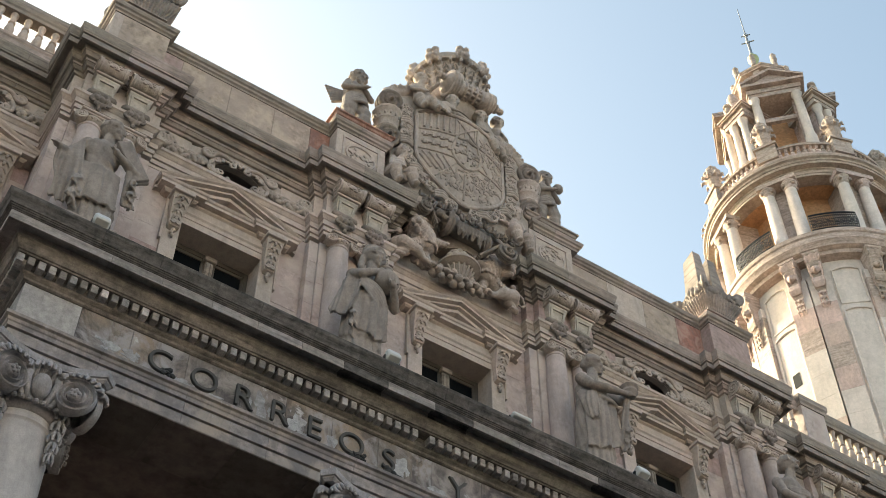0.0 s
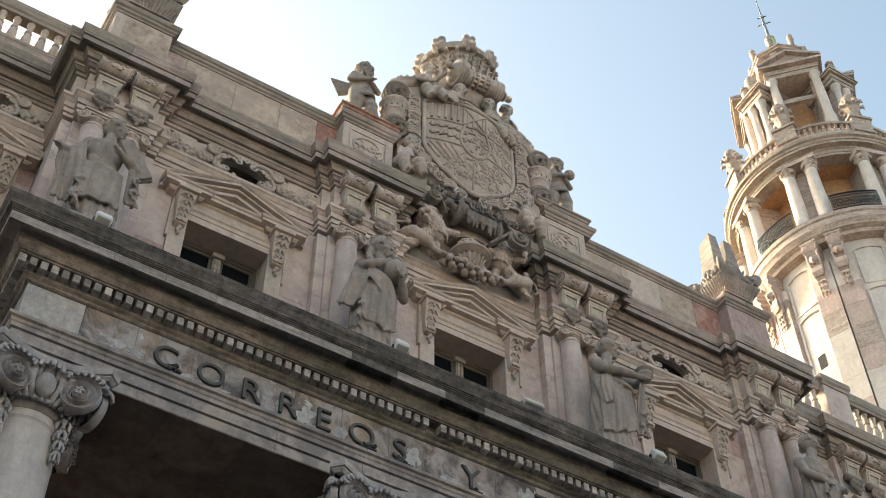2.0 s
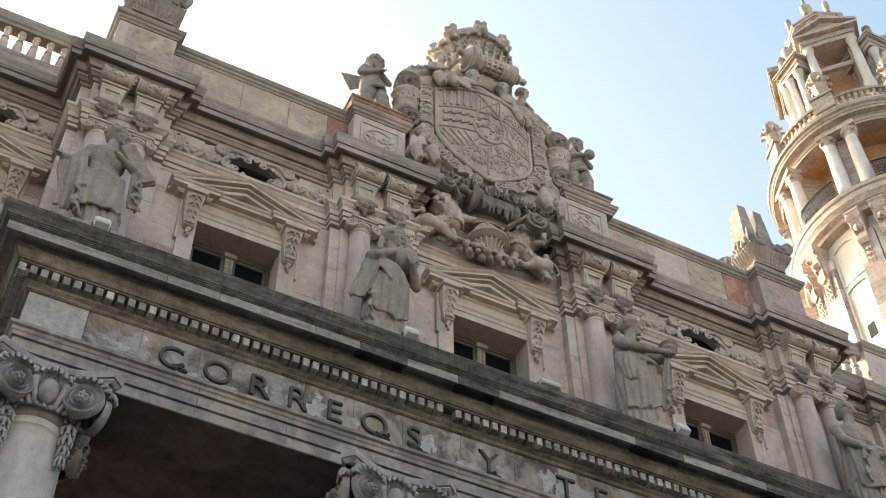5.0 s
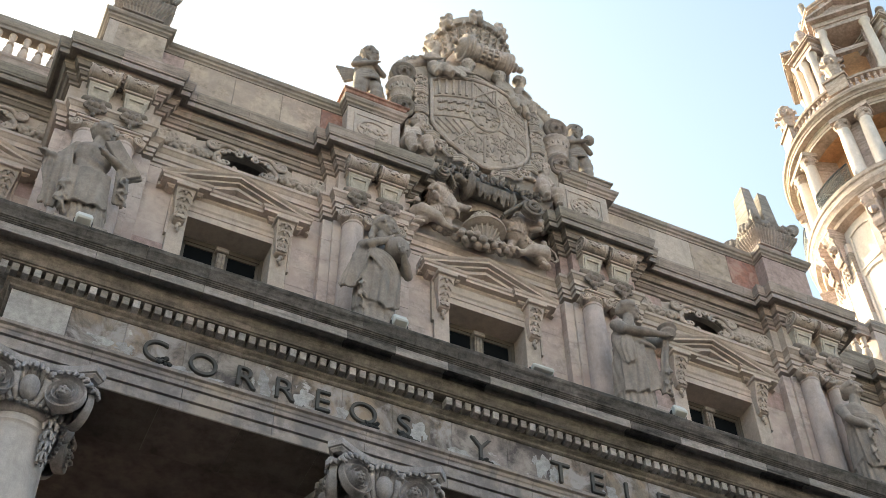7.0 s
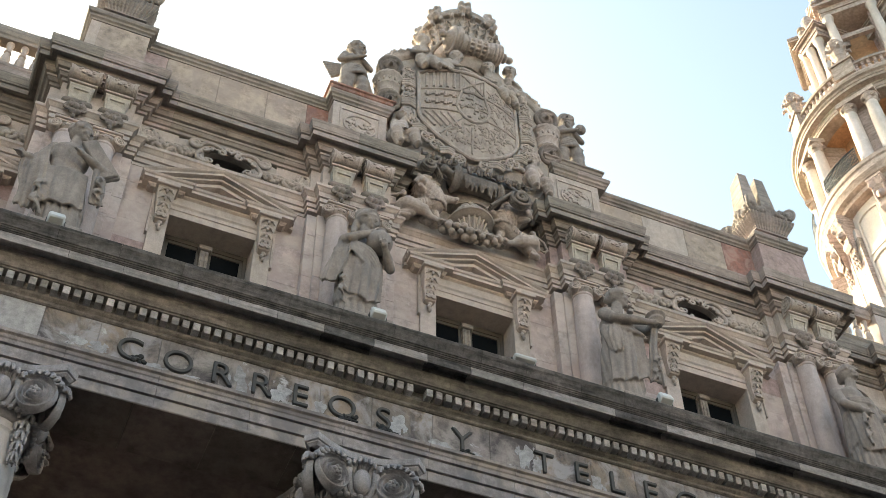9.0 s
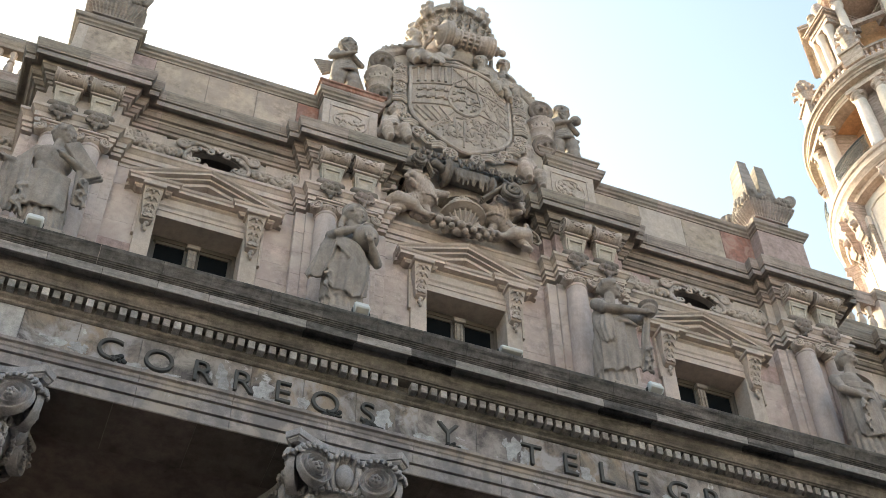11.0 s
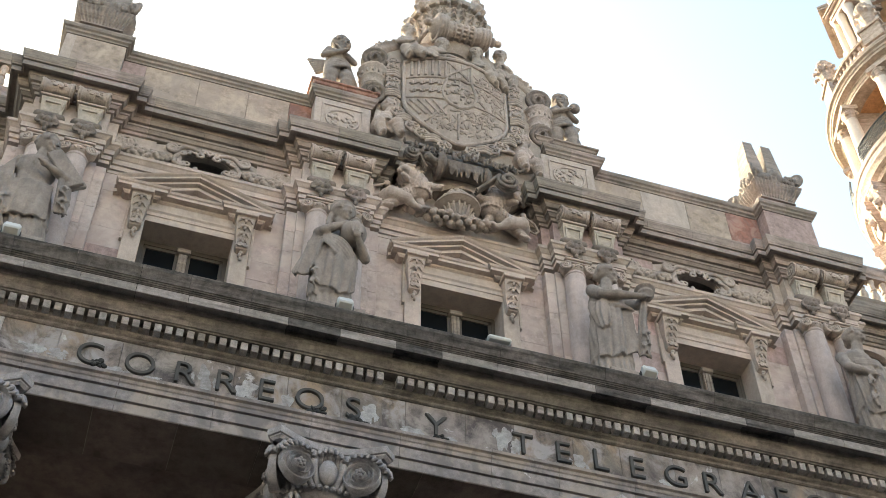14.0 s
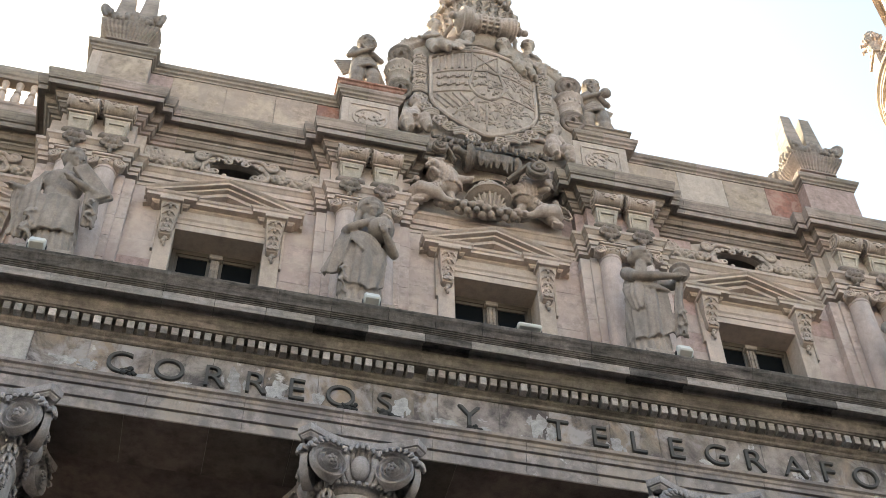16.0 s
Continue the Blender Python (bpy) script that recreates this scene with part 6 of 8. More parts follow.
def child(b, top, face, chest, hip, legs, arms, k=1.0, hair=1):
    """A plump child figure from its head, chest, hip, legs (knee, foot) and arms (elbow, hand)."""
    chest, hip, top = Vector(chest), Vector(hip), Vector(top)
    head(b, top, face, 0.20 * k, hair, False)
    limb(b, chest, hip, 0.23 * k, 0.24 * k, 14)
    ball(b, chest.lerp(hip, 0.45) + Vector((0, -0.06 * k, 0)), 0.235 * k, 14)
    f = Vector(face)
    side = Vector((-f.y, f.x, 0)).normalized()
    limb(b, top - Vector((0, 0, 0.2 * k)), chest + (top - chest) * 0.3, 0.12 * k, 0.16 * k, 10)
    for s, (kn, ft) in zip((-1, 1), legs):
        limb(b, hip + side * s * 0.12 * k, kn, 0.22 * k, 0.165 * k, 14)
        limb(b, kn, Vector(kn).lerp(Vector(ft), 0.4), 0.15 * k, 0.16 * k, 12)
        limb(b, Vector(kn).lerp(Vector(ft), 0.4), ft, 0.16 * k, 0.10 * k, 12)
        ball(b, Vector(ft) + f.normalized() * 0.07 * k, (0.09 * k, 0.13 * k, 0.065 * k), 10)
    for s, (el, hd) in zip((-1, 1), arms):
        arm(b, (chest + side * s * 0.22 * k + Vector((0, 0, 0.08 * k)), el, hd), 0.09 * k)


def cherub_statue(c, sgn):
    """A standing winged child with folded arms and a cloth round its hips."""
    b = bmesh.new()
    y = -0.22
    f = (0.50, -0.80, -0.1) if sgn < 0 else (-0.25, -0.95, 0)
    child(b, (c + 0.04, y - 0.10, 30.28), f, (c - 0.06, y, 29.80), (c, y, 29.25), (((c - 0.18, y - 0.12, 28.80), (c - 0.17, y - 0.04, 28.30)), ((c + 0.20, y - 0.16, 28.78), (c + 0.22, y - 0.10, 28.30))), (((c - 0.40, y - 0.18, 29.52), (c + 0.04, y - 0.42, 29.54)), ((c + 0.36, y - 0.20, 29.46), (c - 0.10, y - 0.40, 29.66))), 1.10)
    for i in range(7):
        t = i / 6
        limb(b, (c + sgn * 0.18, y + 0.18, 29.85 - 0.05 * i), (c + sgn * (0.66 - 0.22 * t), y + 0.28, 29.90 - 0.5 * t), 0.06, 0.04)
    for i in range(5):
        tube(b, [(c + (0.27 + 0.01 * i) * math.cos(g), y - 0.03 + (0.25 + 0.015 * i) * math.sin(g), 29.32 - 0.075 * i + 0.10 * math.cos(g) + 0.03 * math.sin(3 * g + i)) for g in np.linspace(0, 6.1, 26)], 0.045, 7, True)
    folds(b, (c + 0.28, y - 0.05, 29.35), (c + 0.42, y - 0.02, 28.75), (0.16, 0.12, 0), 5, 0.05, 0.05, 3)
    if sgn > 0:
        ball(b, (c + 0.32, y - 0.28, 29.88), (0.15, 0.13, 0.15), 14)
    s = carve("cherub_statue", b, M_STATUE, None, "", 0.0185, 1, 0.006, 0.1)
    return tagged(s, "stone statue of a plump winged child on a pedestal", "statue", "child statues on the parapet")


cherub_statue(PAIR[1] - 0.16, -1)
cherub_statue(PAIR[2] - 0.10, 1)

# ---- coat of arms ----
crest = thing("coat_of_arms", "large carved stone coat of arms with crown, shield and lions", "sculpture", (0, -0.1, 24.2))
part("backing_wall", box(bmesh.new(), -1.55, 1.55, -0.14, 0.3, 24.22, 26.0), M_TRIM, crest)


def half_width(z):
    zs = (25.3, 25.9, 26.5, 27.2, 28.2, 29.2, 29.9, 30.5, 30.9, 31.2)
    ws = (0.50, 1.05, 1.62, 1.92, 2.02, 1.95, 1.90, 1.70, 1.35, 0.90)
    return float(np.interp(z, zs, ws))


b = bmesh.new()
rows = 30
fr, bk = [], []
for i in range(rows + 1):
    z = 25.3 + 5.9 * i / rows
    w = half_width(z)
    fr.append([b.verts.new((w * t, -0.42 - 0.22 * (1 - t * t), z)) for t in (-1, -0.75, -0.5, -0.25, 0, 0.25, 0.5, 0.75, 1)])
    bk.append([b.verts.new((w * t, 0.25, z)) for t in (-1, -0.75, -0.5, -0.25, 0, 0.25, 0.5, 0.75, 1)])
for g, flip in ((fr, False), (bk, True)):
    for r, s in zip(g, g[1:]):
        for i in range(8):
            q = (r[i], r[i + 1], s[i + 1], s[i])
            b.faces.new(q[::-1] if flip else q)
for i in range(rows):
    for k in (0, 8):
        b.faces.new((fr[i][k], fr[i + 1][k], bk[i + 1][k], bk[i][k]))
for k in range(8):
    b.faces.new((fr[0][k], bk[0][k], bk[0][k + 1], fr[0][k + 1]))
    b.faces.new((fr[-1][k], fr[-1][k + 1], bk[-1][k + 1], bk[-1][k]))
part("cartouche", b, M_SCULPT, crest, "", True)


# shield, bowed towards the street
def shield_y(x, z):
    return -0.62 - 0.42 * max(0.0, 1 - (x / 1.45) ** 2) * (0.35 + 0.65 * min(1, max(0, (z - 26.7) / 3)))


def shield_half(z, k=1.0):
    if z > 28.1:
        return 1.38 * k
    t = max(0.0, (z - 26.66) / (28.1 - 26.66))
    return 1.38 * k * (1 - (1 - t) ** 1.9) ** 0.82


b = bmesh.new()
rings = []
nz = 36
for i in range(nz + 1):
    z = 26.67 + (29.66 - 26.67) * (i / nz) ** 1.25
    w = max(0.02, shield_half(z))
    rings.append([b.verts.new((w * (t / 8 - 1), shield_y(w * (t / 8 - 1), z), z + 0.06 * (1 - (t / 8 - 1) ** 2) * (i / nz))) for t in range(17)])
for r, s in zip(rings, rings[1:]):
    for i in range(16):
        b.faces.new((r[i], r[i + 1], s[i + 1], s[i]))
ext = bmesh.ops.extrude_face_region(b, geom=list(b.faces))
for v in ext["geom"]:
    if isinstance(v, bmesh.types.BMVert):
        v.co.y = max(v.co.y + 0.4, -0.45)
part("shield", b, M_SCULPT, crest, "", True)
rim = [(-shield_half(z), z) for z in np.linspace(29.66, 26.68, 26)] + [(shield_half(z), z) for z in np.linspace(26.68, 29.66, 26)]
b = bmesh.new()
tube(b, [(x, shield_y(x, z) - 0.01, z) for x, z in rim] + [(x, shield_y(x, 29.66) - 0.01, 29.66 + 0.06 * (1 - (x / 1.38) ** 2)) for x in np.linspace(1.2, -1.2, 9)], 0.055, 8, True)
part("shield_rim", b, M_SCULPT, crest, "", True)


def on_shield(pts, r, bm):
    tube(bm, [(x, shield_y(x, z) - r * 0.3, z) for x, z in pts], r, 6)


def lines(bm, x0, z0, x1, z1, r, n=8):
    on_shield([(x0 + (x1 - x0) * i / n, z0 + (z1 - z0) * i / n) for i in range(n + 1)], r, bm)


for i in range(5):
    b = bmesh.new()
    lines(b, -1.20 + 0.17 * i, 29.60, -1.20 + 0.17 * i, 29.05, 0.042)
    part("upright_bar", b, M_SCULPT, crest, "", True)
for x0, z0, x1, z1 in ((-1.34, 28.98, -0.35, 28.98), (-1.34, 28.20, -0.35, 28.20), (-0.36, 29.64, -0.36, 29.0), (0.34, 29.64, 0.34, 29.0), (0.0, 27.75, 0.0, 26.85), (0.35, 28.2, 1.34, 28.2), (0.42, 29.0, 1.34, 29.0), (-0.85, 27.30, -0.30, 28.0)):
    b = bmesh.new()
    lines(b, x0, z0, x1, z1, 0.03)
    part("quarter_line", b, M_SCULPT, crest, "", True)
for zrow in (28.78, 28.48):
    b = bmesh.new()
    lines(b, -1.25, zrow, -0.45, zrow, 0.035)
    for i in range(4):
        x = -1.18 + 0.22 * i
        lines(b, x, zrow - 0.09, x, zrow + 0.06, 0.045, 2)
        lines(b, x + 0.07, zrow - 0.07, x + 0.07, zrow + 0.02, 0.03, 2)
    part("wavy_band", b, M_SCULPT, crest, "", True)
for i in range(5):
    b = bmesh.new()
    lines(b, -1.27 + 0.05 * i + 0.14 * max(0, i - 1), 28.10 - 0.14 * max(0, 1 - i), -0.98 + 0.165 * i, 27.55 + 0.02 * i, 0.04)
    part("slanting_bar", b, M_SCULPT, crest, "", True)
b = bmesh.new()
lines(b, -0.33, 29.62, 0.30, 29.05, 0.03)
lines(b, 0.30, 29.62, -0.33, 29.05, 0.03)
for i in range(4):
    lines(b, -0.24 + 0.16 * i, 29.6, -0.24 + 0.16 * i, 29.06, 0.018)
part("crossed_bars", b, M_SCULPT, crest, "", True)
b = bmesh.new()
on_shield([(-0.40, 29.0), (-0.32, 28.96), (-0.38, 28.75), (-0.44, 28.5), (-0.38, 28.25), (-0.22, 28.06), (0.02, 27.96), (0.26, 28.06), (0.42, 28.25), (0.48, 28.5), (0.42, 28.75), (0.36, 28.96), (0.44, 29.0), (0.2, 28.97), (0.02, 29.03), (-0.2, 28.97), (-0.40, 29.0)], 0.04, b)
lines(b, 0.02, 29.0, 0.02, 28.5, 0.022)
lines(b, -0.42, 28.5, 0.46, 28.5, 0.022)
rr = random.Random(4)
for i in range(46):
    a, q = rr.random() * 6.283, rr.random() ** 0.6
    x, z = 0.02 + 0.36 * q * math.cos(a), 28.52 + 0.42 * q * math.sin(a)
    ball(b, (x, shield_y(x, z) - 0.01, z), (0.035 + 0.04 * rr.random(), 0.035, 0.03 + 0.03 * rr.random()), 7, (0, rr.random() * 180, 0))
part("inner_escutcheon", b, M_SCULPT, crest, "", True)
for nm, cx, cz, wx, wz, cnt in (("eagle_relief", 0.42, 27.55, 0.42, 0.45, 60), ("chequer_relief", 0.90, 28.62, 0.38, 0.32, 44), ("castle_relief", 0.88, 29.32, 0.42, 0.24, 26), ("lion_relief", -0.38, 27.5, 0.30, 0.34, 34), ("chevron_relief", 0.98, 27.9, 0.25, 0.24, 18)):
    b = bmesh.new()
    for i in range(cnt):
        x, z = cx + wx * (rr.random() * 2 - 1), cz + wz * (rr.random() * 2 - 1)
        if abs(x) > shield_half(z) - 0.1:
            continue
        an = rr.random() * 3.14
        dx, dz = 0.07 * math.cos(an), 0.07 * math.sin(an)
        limb(b, (x - dx, shield_y(x - dx, z - dz), z - dz), (x + dx, shield_y(x + dx, z + dz), z + dz), 0.035, 0.025, 7)
    part(nm, b, M_SCULPT, crest, "", True)

# the shield sits a little off the axis of the cartouche
for ob in crest.children:
    if ob.name.split(".")[0] not in ("cartouche", "backing_wall"):
        for v in ob.data.vertices:
            v.co.x = v.co.x * 0.9 - 0.17

# openwork border between shield and cartouche, following the shield's edge
edge = [(shield_half(z) * 0.9, z) for z in np.linspace(29.75, 26.68, 80)]
run = [0.0]
for p, q in zip(edge, edge[1:]):
    run.append(run[-1] + math.dist(p, q))
for s in (-1, 1):
    for i in range(13):
        d = run[-1] * (i + 0.4) / 13
        x, z = float(np.interp(d, run, [p[0] for p in edge])), float(np.interp(d, run, [p[1] for p in edge]))
        x2, z2 = float(np.interp(d + 0.1, run, [p[0] for p in edge])), float(np.interp(d + 0.1, run, [p[1] for p in edge]))
        tx, tz = (x2 - x, z2 - z) if d + 0.1 < run[-1] else (-0.7, -0.7)
        k = math.hypot(tx, tz)
        x, z = s * (x - tz / k * 0.25) - 0.17, z + tx / k * 0.25
        y = -0.46 - 0.22 * (1 - min(1, (x / half_width(z)) ** 2))
        c = Vector((x, y - 0.10, z))
        b = bmesh.new()
        if i % 3 == 2:
            # crossed band between the pierced pieces
            for q in (-0.09, 0.0, 0.09):
                tube(b, [c + Vector((-0.17, 0.0, q - 0.02)), c + Vector((0, -0.06, q)), c + Vector((0.17, 0.0, q + 0.02))], 0.045, 7)
        else:
            tube(b, [c + Vector((0.165 * math.cos(q * math.pi / 3 + 0.3), 0, 0.175 * math.sin(q * math.pi / 3 + 0.3))) for q in range(6)], 0.036, 7, True)
            for q in range(3):
                a = q * math.pi / 3 + 0.3
                o = Vector((0.165 * math.cos(a), 0, 0.175 * math.sin(a)))
                tube(b, [c - o, c + Vector((0, -0.03, 0)), c + o], 0.024, 6)
            ball(b, c + Vector((0, -0.04, 0)), (0.05, 0.04, 0.05), 8)
        part("openwork_piece", b, M_SCULPT, crest, "", True)

# rolled edges at both sides
for s in (-1, 1):
    x0 = 1.99 if s > 0 else -2.10
    b = bmesh.new()
    lathe(b, [(0.14, 28.42), (0.25, 28.45), (0.30, 28.52), (0.27, 28.57), (0.29, 28.75), (0.33, 28.80), (0.30, 28.86), (0.33, 29.08), (0.38, 29.14), (0.38, 29.22), (0.30, 29.28)], 32, (x0, -0.42, 0), 0.06, 14)
    for i in range(14):
        a = 2 * math.pi * i / 14
        ball(b, (x0 + 0.31 * math.cos(a), -0.42 + 0.31 * math.sin(a), 28.97), (0.035, 0.035, 0.07), 7)
    part("barrel_scroll", b, M_SCULPT, crest, "", True)
    # the rolls' dark insides are put into the colour of the whole roll
    for nm, zc, rad, thick in (("lower_roll", 28.24, 0.25, 0.06), ("upper_roll", 29.70, 0.26, 0.065)):
        b = bmesh.new()
        ax = Vector((-0.15, -0.92, -0.30)).normalized()
        u = Vector((1, 0, 0))
        u = (u - ax * u.dot(ax)).normalized()
        v = ax.cross(u)
        c = Vector((x0, -0.56, zc))
        for d, rr0 in ((0.0, rad), (-0.14, rad * 1.02), (-0.28, rad * 0.98)):
            tube(b, [c + ax * d + u * rr0 * math.cos(g) + v * rr0 * math.sin(g) for g in np.linspace(0, 6.283, 25)[:-1]], thick, 8, True)
        limb(b, c - ax * 0.30, c - ax * 0.16, rad * 0.96, rad * 0.9, 20)
        tube(b, spiral(c + ax * 0.02, u, v, rad * 0.66, rad * 0.16, 1.5, 30, 0.8), thick * 0.62, 7)
        limb(b, c - ax * 0.1, c + ax * 0.14, rad * 0.26, rad * 0.2, 12)
        carve(nm, b, M_SOOT_SHADE, crest, "", 0.02, 1, 0.006, 0.1)
    b = bmesh.new()
    dz = 0.0 if s < 0 else -0.22
    pts = [(x0 - s * 0.02, -0.36, 30.02 + dz), (x0 - s * 0.05, -0.34, 30.28 + dz), (x0 - s * 0.28, -0.36, 30.52 + dz), (x0 - s * 0.62, -0.40, 30.72 + dz), (x0 - s * 0.95, -0.42, 30.88 + dz)]
    tube(b, pts, lambda t: 0.22 - 0.06 * t, 10)
    rr = random.Random(17 + s)
    for i in range(26):
        p = Vector(pts[i % 4]).lerp(Vector(pts[i % 4 + 1]), rr.random())
        limb(b, p + Vector((0, -0.15, 0.05)), p + Vector((s * 0.08 * rr.random(), -0.20, 0.08 * rr.random())), 0.06, 0.045, 7)
    carve("shoulder_scroll", b, M_SCULPT, crest, "", 0.022, 1, 0.01, 0.1)

# crown: rolled band with a horn at each end, leaf cove, domed cap with curled knobs
CX, CY = -0.14, -0.12
ax = Vector((1.10, 0.08, 0.16)).normalized()
v0 = Vector((0, 0, 1))
u0 = v0.cross(ax).normalized()
v0 = ax.cross(u0)
mid = Vector((-0.05, -0.96, 31.16))
ring = lambda d, r: [mid + ax * d + u0 * r * math.cos(g) + v0 * r * math.sin(g) for g in np.linspace(0, 6.283, 25)[:-1]]
b = bmesh.new()
limb(b, mid - ax * 0.45, mid + ax * 0.45, 0.20, 0.20, 20)
for i in range(6):
    tube(b, ring(-0.42 + 0.168 * i, 0.235), 0.032, 7, True)
for i in range(12):
    g = i * math.pi / 6
    o = u0 * math.cos(g) + v0 * math.sin(g)
    tube(b, [mid - ax * 0.45 + o * 0.22, mid + ax * 0.45 + o * 0.22], 0.03, 6)
for s in (-1, 1):
    R = 0.33 if s < 0 else 0.25
    for d in (0.50, 0.58, 0.66):
        tube(b, ring(s * d, R), 0.05, 8, True)
    limb(b, mid + ax * s * 0.42, mid + ax * s * 0.54, 0.26, R, 20)
    e = Vector((s, -0.30 if s < 0 else -0.1, -0.10 if s < 0 else -0.25)).normalized()
    h0 = mid + ax * s * 0.52
    chain(b, [h0, h0 + e * 0.22, h0 + e * 0.40], 0.12, 0.085, 12)
    ball(b, h0 + e * 0.44, (0.10, 0.10, 0.09), 12)
    tube(b, [h0 + e * 0.30 + (u0 * math.cos(g) + v0 * math.sin(g)) * 0.11 for g in np.linspace(0, 6.283, 15)[:-1]], 0.03, 6, True)
carve("crown_roll", b, M_SCULPT, crest, "", 0.0185, 1, 0.005, 0.1)
b = bmesh.new()
lathe(b, [(0.60, 30.6), (0.78, 31.0), (0.80, 31.5), (0.80, 32.0), (0.86, 32.25), (0.95, 32.38), (0.6, 32.42)], 40, (CX, CY, 0))
part("crown_bell", b, M_SCULPT, crest, "", True)
for i in range(24):
    a = 2 * math.pi * i / 24
    o = Vector((math.cos(a), math.sin(a), 0))
    t = Vector((-o.y, o.x, 0))
    c0 = Vector((CX, CY, 0)) + o * 0.80
    b = bmesh.new()
    chain(b, [c0 + Vector((0, 0, 31.55)), c0 + o * 0.05 + Vector((0, 0, 31.90)), c0 + o * 0.16 + Vector((0, 0, 32.18)), c0 + o * 0.28 + Vector((0, 0, 32.24)), c0 + o * 0.30 + Vector((0, 0, 32.14))], 0.07, 0.05, 8)
    for q in (-1, 1):
        for k in range(3):
            limb(b, c0 + o * 0.04 * k + Vector((0, 0, 31.66 + 0.18 * k)), c0 + o * (0.09 + 0.05 * k) + t * q * 0.105 + Vector((0, 0, 31.74 + 0.17 * k)), 0.045, 0.035, 6)
    carve("crown_leaf", b, M_SCULPT, crest, "", 0.026, 1, 0.0)
b = bmesh.new()
lathe(b, [(0.90, 32.34), (1.02, 32.36), (1.06, 32.42), (1.06, 32.50), (1.00, 32.55), (0.96, 32.70), (0.88, 32.86), (0.76, 32.96), (0.72, 32.94), (0.5, 32.80)], 48, (CX, CY, 0))
part("crown_cap", b, M_SCULPT, crest, "", True)
for i in range(8):
    a = radians(213 + 45 * i)
    o = Vector((math.cos(a), math.sin(a), 0))
    t = Vector((-o.y, o.x, 0))
    c0 = Vector((CX, CY, 0))
    b = bmesh.new()
    for q in (-0.085, 0.085):
        limb(b, c0 + o * 1.02 + t * q + Vector((0, 0, 32.40)), c0 + o * 0.98 + t * q + Vector((0, 0, 32.86)), 0.105, 0.10, 12)
        ball(b, c0 + o * 1.10 + t * q + Vector((0, 0, 32.46)), (0.09, 0.09, 0.10), 10)
        ball(b, c0 + o * 1.06 + t * q + Vector((0, 0, 32.78)), (0.09, 0.09, 0.09), 10)
    carve("crown_knob", b, M_SCULPT, crest, "", 0.022, 1, 0.005, 0.1)

# child figures round the crown and at the foot of the shield
KIDS = (
    ("child holding up the crown", (-1.30, -0.66, 31.16), (0.45, -0.88, -0.1), (-1.28, -0.56, 30.72), (-1.22, -0.58, 30.30), (((-1.42, -0.78, 30.10), (-1.30, -0.80, 29.78)), ((-1.02, -0.80, 30.14), (-0.98, -0.82, 29.80))), (((-1.58, -0.66, 30.55), (-1.30, -0.86, 30.42)), ((-1.02, -0.70, 30.95), (-0.84, -0.86, 31.20))), 0.88),
    ("child lying along the top of the shield", (-0.55, -0.94, 30.44), (0.1, -0.95, -0.2), (-0.62, -0.86, 30.08), (-0.95, -0.84, 29.92), (((-1.22, -0.92, 29.98), (-1.38, -0.90, 29.66)), ((-1.20, -1.0, 29.84), (-1.06, -1.02, 29.62))), (((-0.80, -1.02, 29.92), (-0.56, -1.10, 29.86)), ((-0.34, -0.96, 29.98), (-0.10, -1.00, 29.86))), 0.84),
    ("child leaning on the shield's edge", (0.34, -0.84, 30.62), (-0.35, -0.92, -0.05), (0.44, -0.72, 30.22), (0.72, -0.68, 29.92), (((0.92, -0.82, 29.78), (1.10, -0.74, 29.46)), ((0.62, -0.90, 29.66), (0.80, -0.86, 29.40))), (((0.22, -0.88, 30.06), (0.40, -1.00, 29.86)), ((0.72, -0.74, 30.28), (0.86, -0.84, 30.06))), 0.84),
    ("child with a raised arm", (1.08, -0.58, 31.24), (-0.20, -0.95, 0.0), (1.08, -0.46, 30.84), (1.16, -0.44, 30.42), (((0.98, -0.66, 30.28), (0.94, -0.60, 29.92)), ((1.34, -0.62, 30.26), (1.36, -0.56, 29.90))), (((0.76, -0.50, 31.10), (0.72, -0.66, 31.48)), ((1.36, -0.56, 30.66), (1.12, -0.72, 30.58))), 0.86),
    ("child seated beside the shield's foot", (-1.70, -0.58, 27.78), (0.35, -0.92, -0.1), (-1.78, -0.48, 27.38), (-1.84, -0.46, 26.96), (((-1.98, -0.74, 26.86), (-1.90, -0.70, 26.50)), ((-1.58, -0.78, 26.92), (-1.50, -0.76, 26.54))), (((-2.02, -0.60, 27.14), (-1.84, -0.76, 27.02)), ((-1.46, -0.62, 27.26), (-1.18, -0.70, 27.20))), 0.90),
    ("child seated beside the shield's foot", (1.48, -0.58, 27.72), (-0.45, -0.88, -0.1), (1.42, -0.48, 27.32), (1.46, -0.46, 26.90), (((1.32, -0.76, 26.86), (1.42, -0.74, 26.48)), ((1.72, -0.72, 26.80), (1.78, -0.66, 26.40))), (((1.16, -0.62, 27.14), (0.90, -0.70, 27.08)), ((1.72, -0.58, 27.12), (1.62, -0.74, 26.98))), 0.90),
)
for what, top, f, chest, hip, legs, arms, k in KIDS:
    b = bmesh.new()
    child(b, top, f, chest, hip, legs, arms, k)
    folds(b, Vector(hip) + Vector((-0.1, -0.16, 0.06)), Vector(hip) + Vector((0.18, -0.22, -0.24)), (0.22, 0.0, 0.05), 4, 0.05, 0.045, 5)
    c = carve("child_figure", b, M_SCULPT, None, "", 0.0185, 1, 0.006, 0.1)
    tagged(c, "weathered stone " + what, "statue", "child figures of the coat of arms")

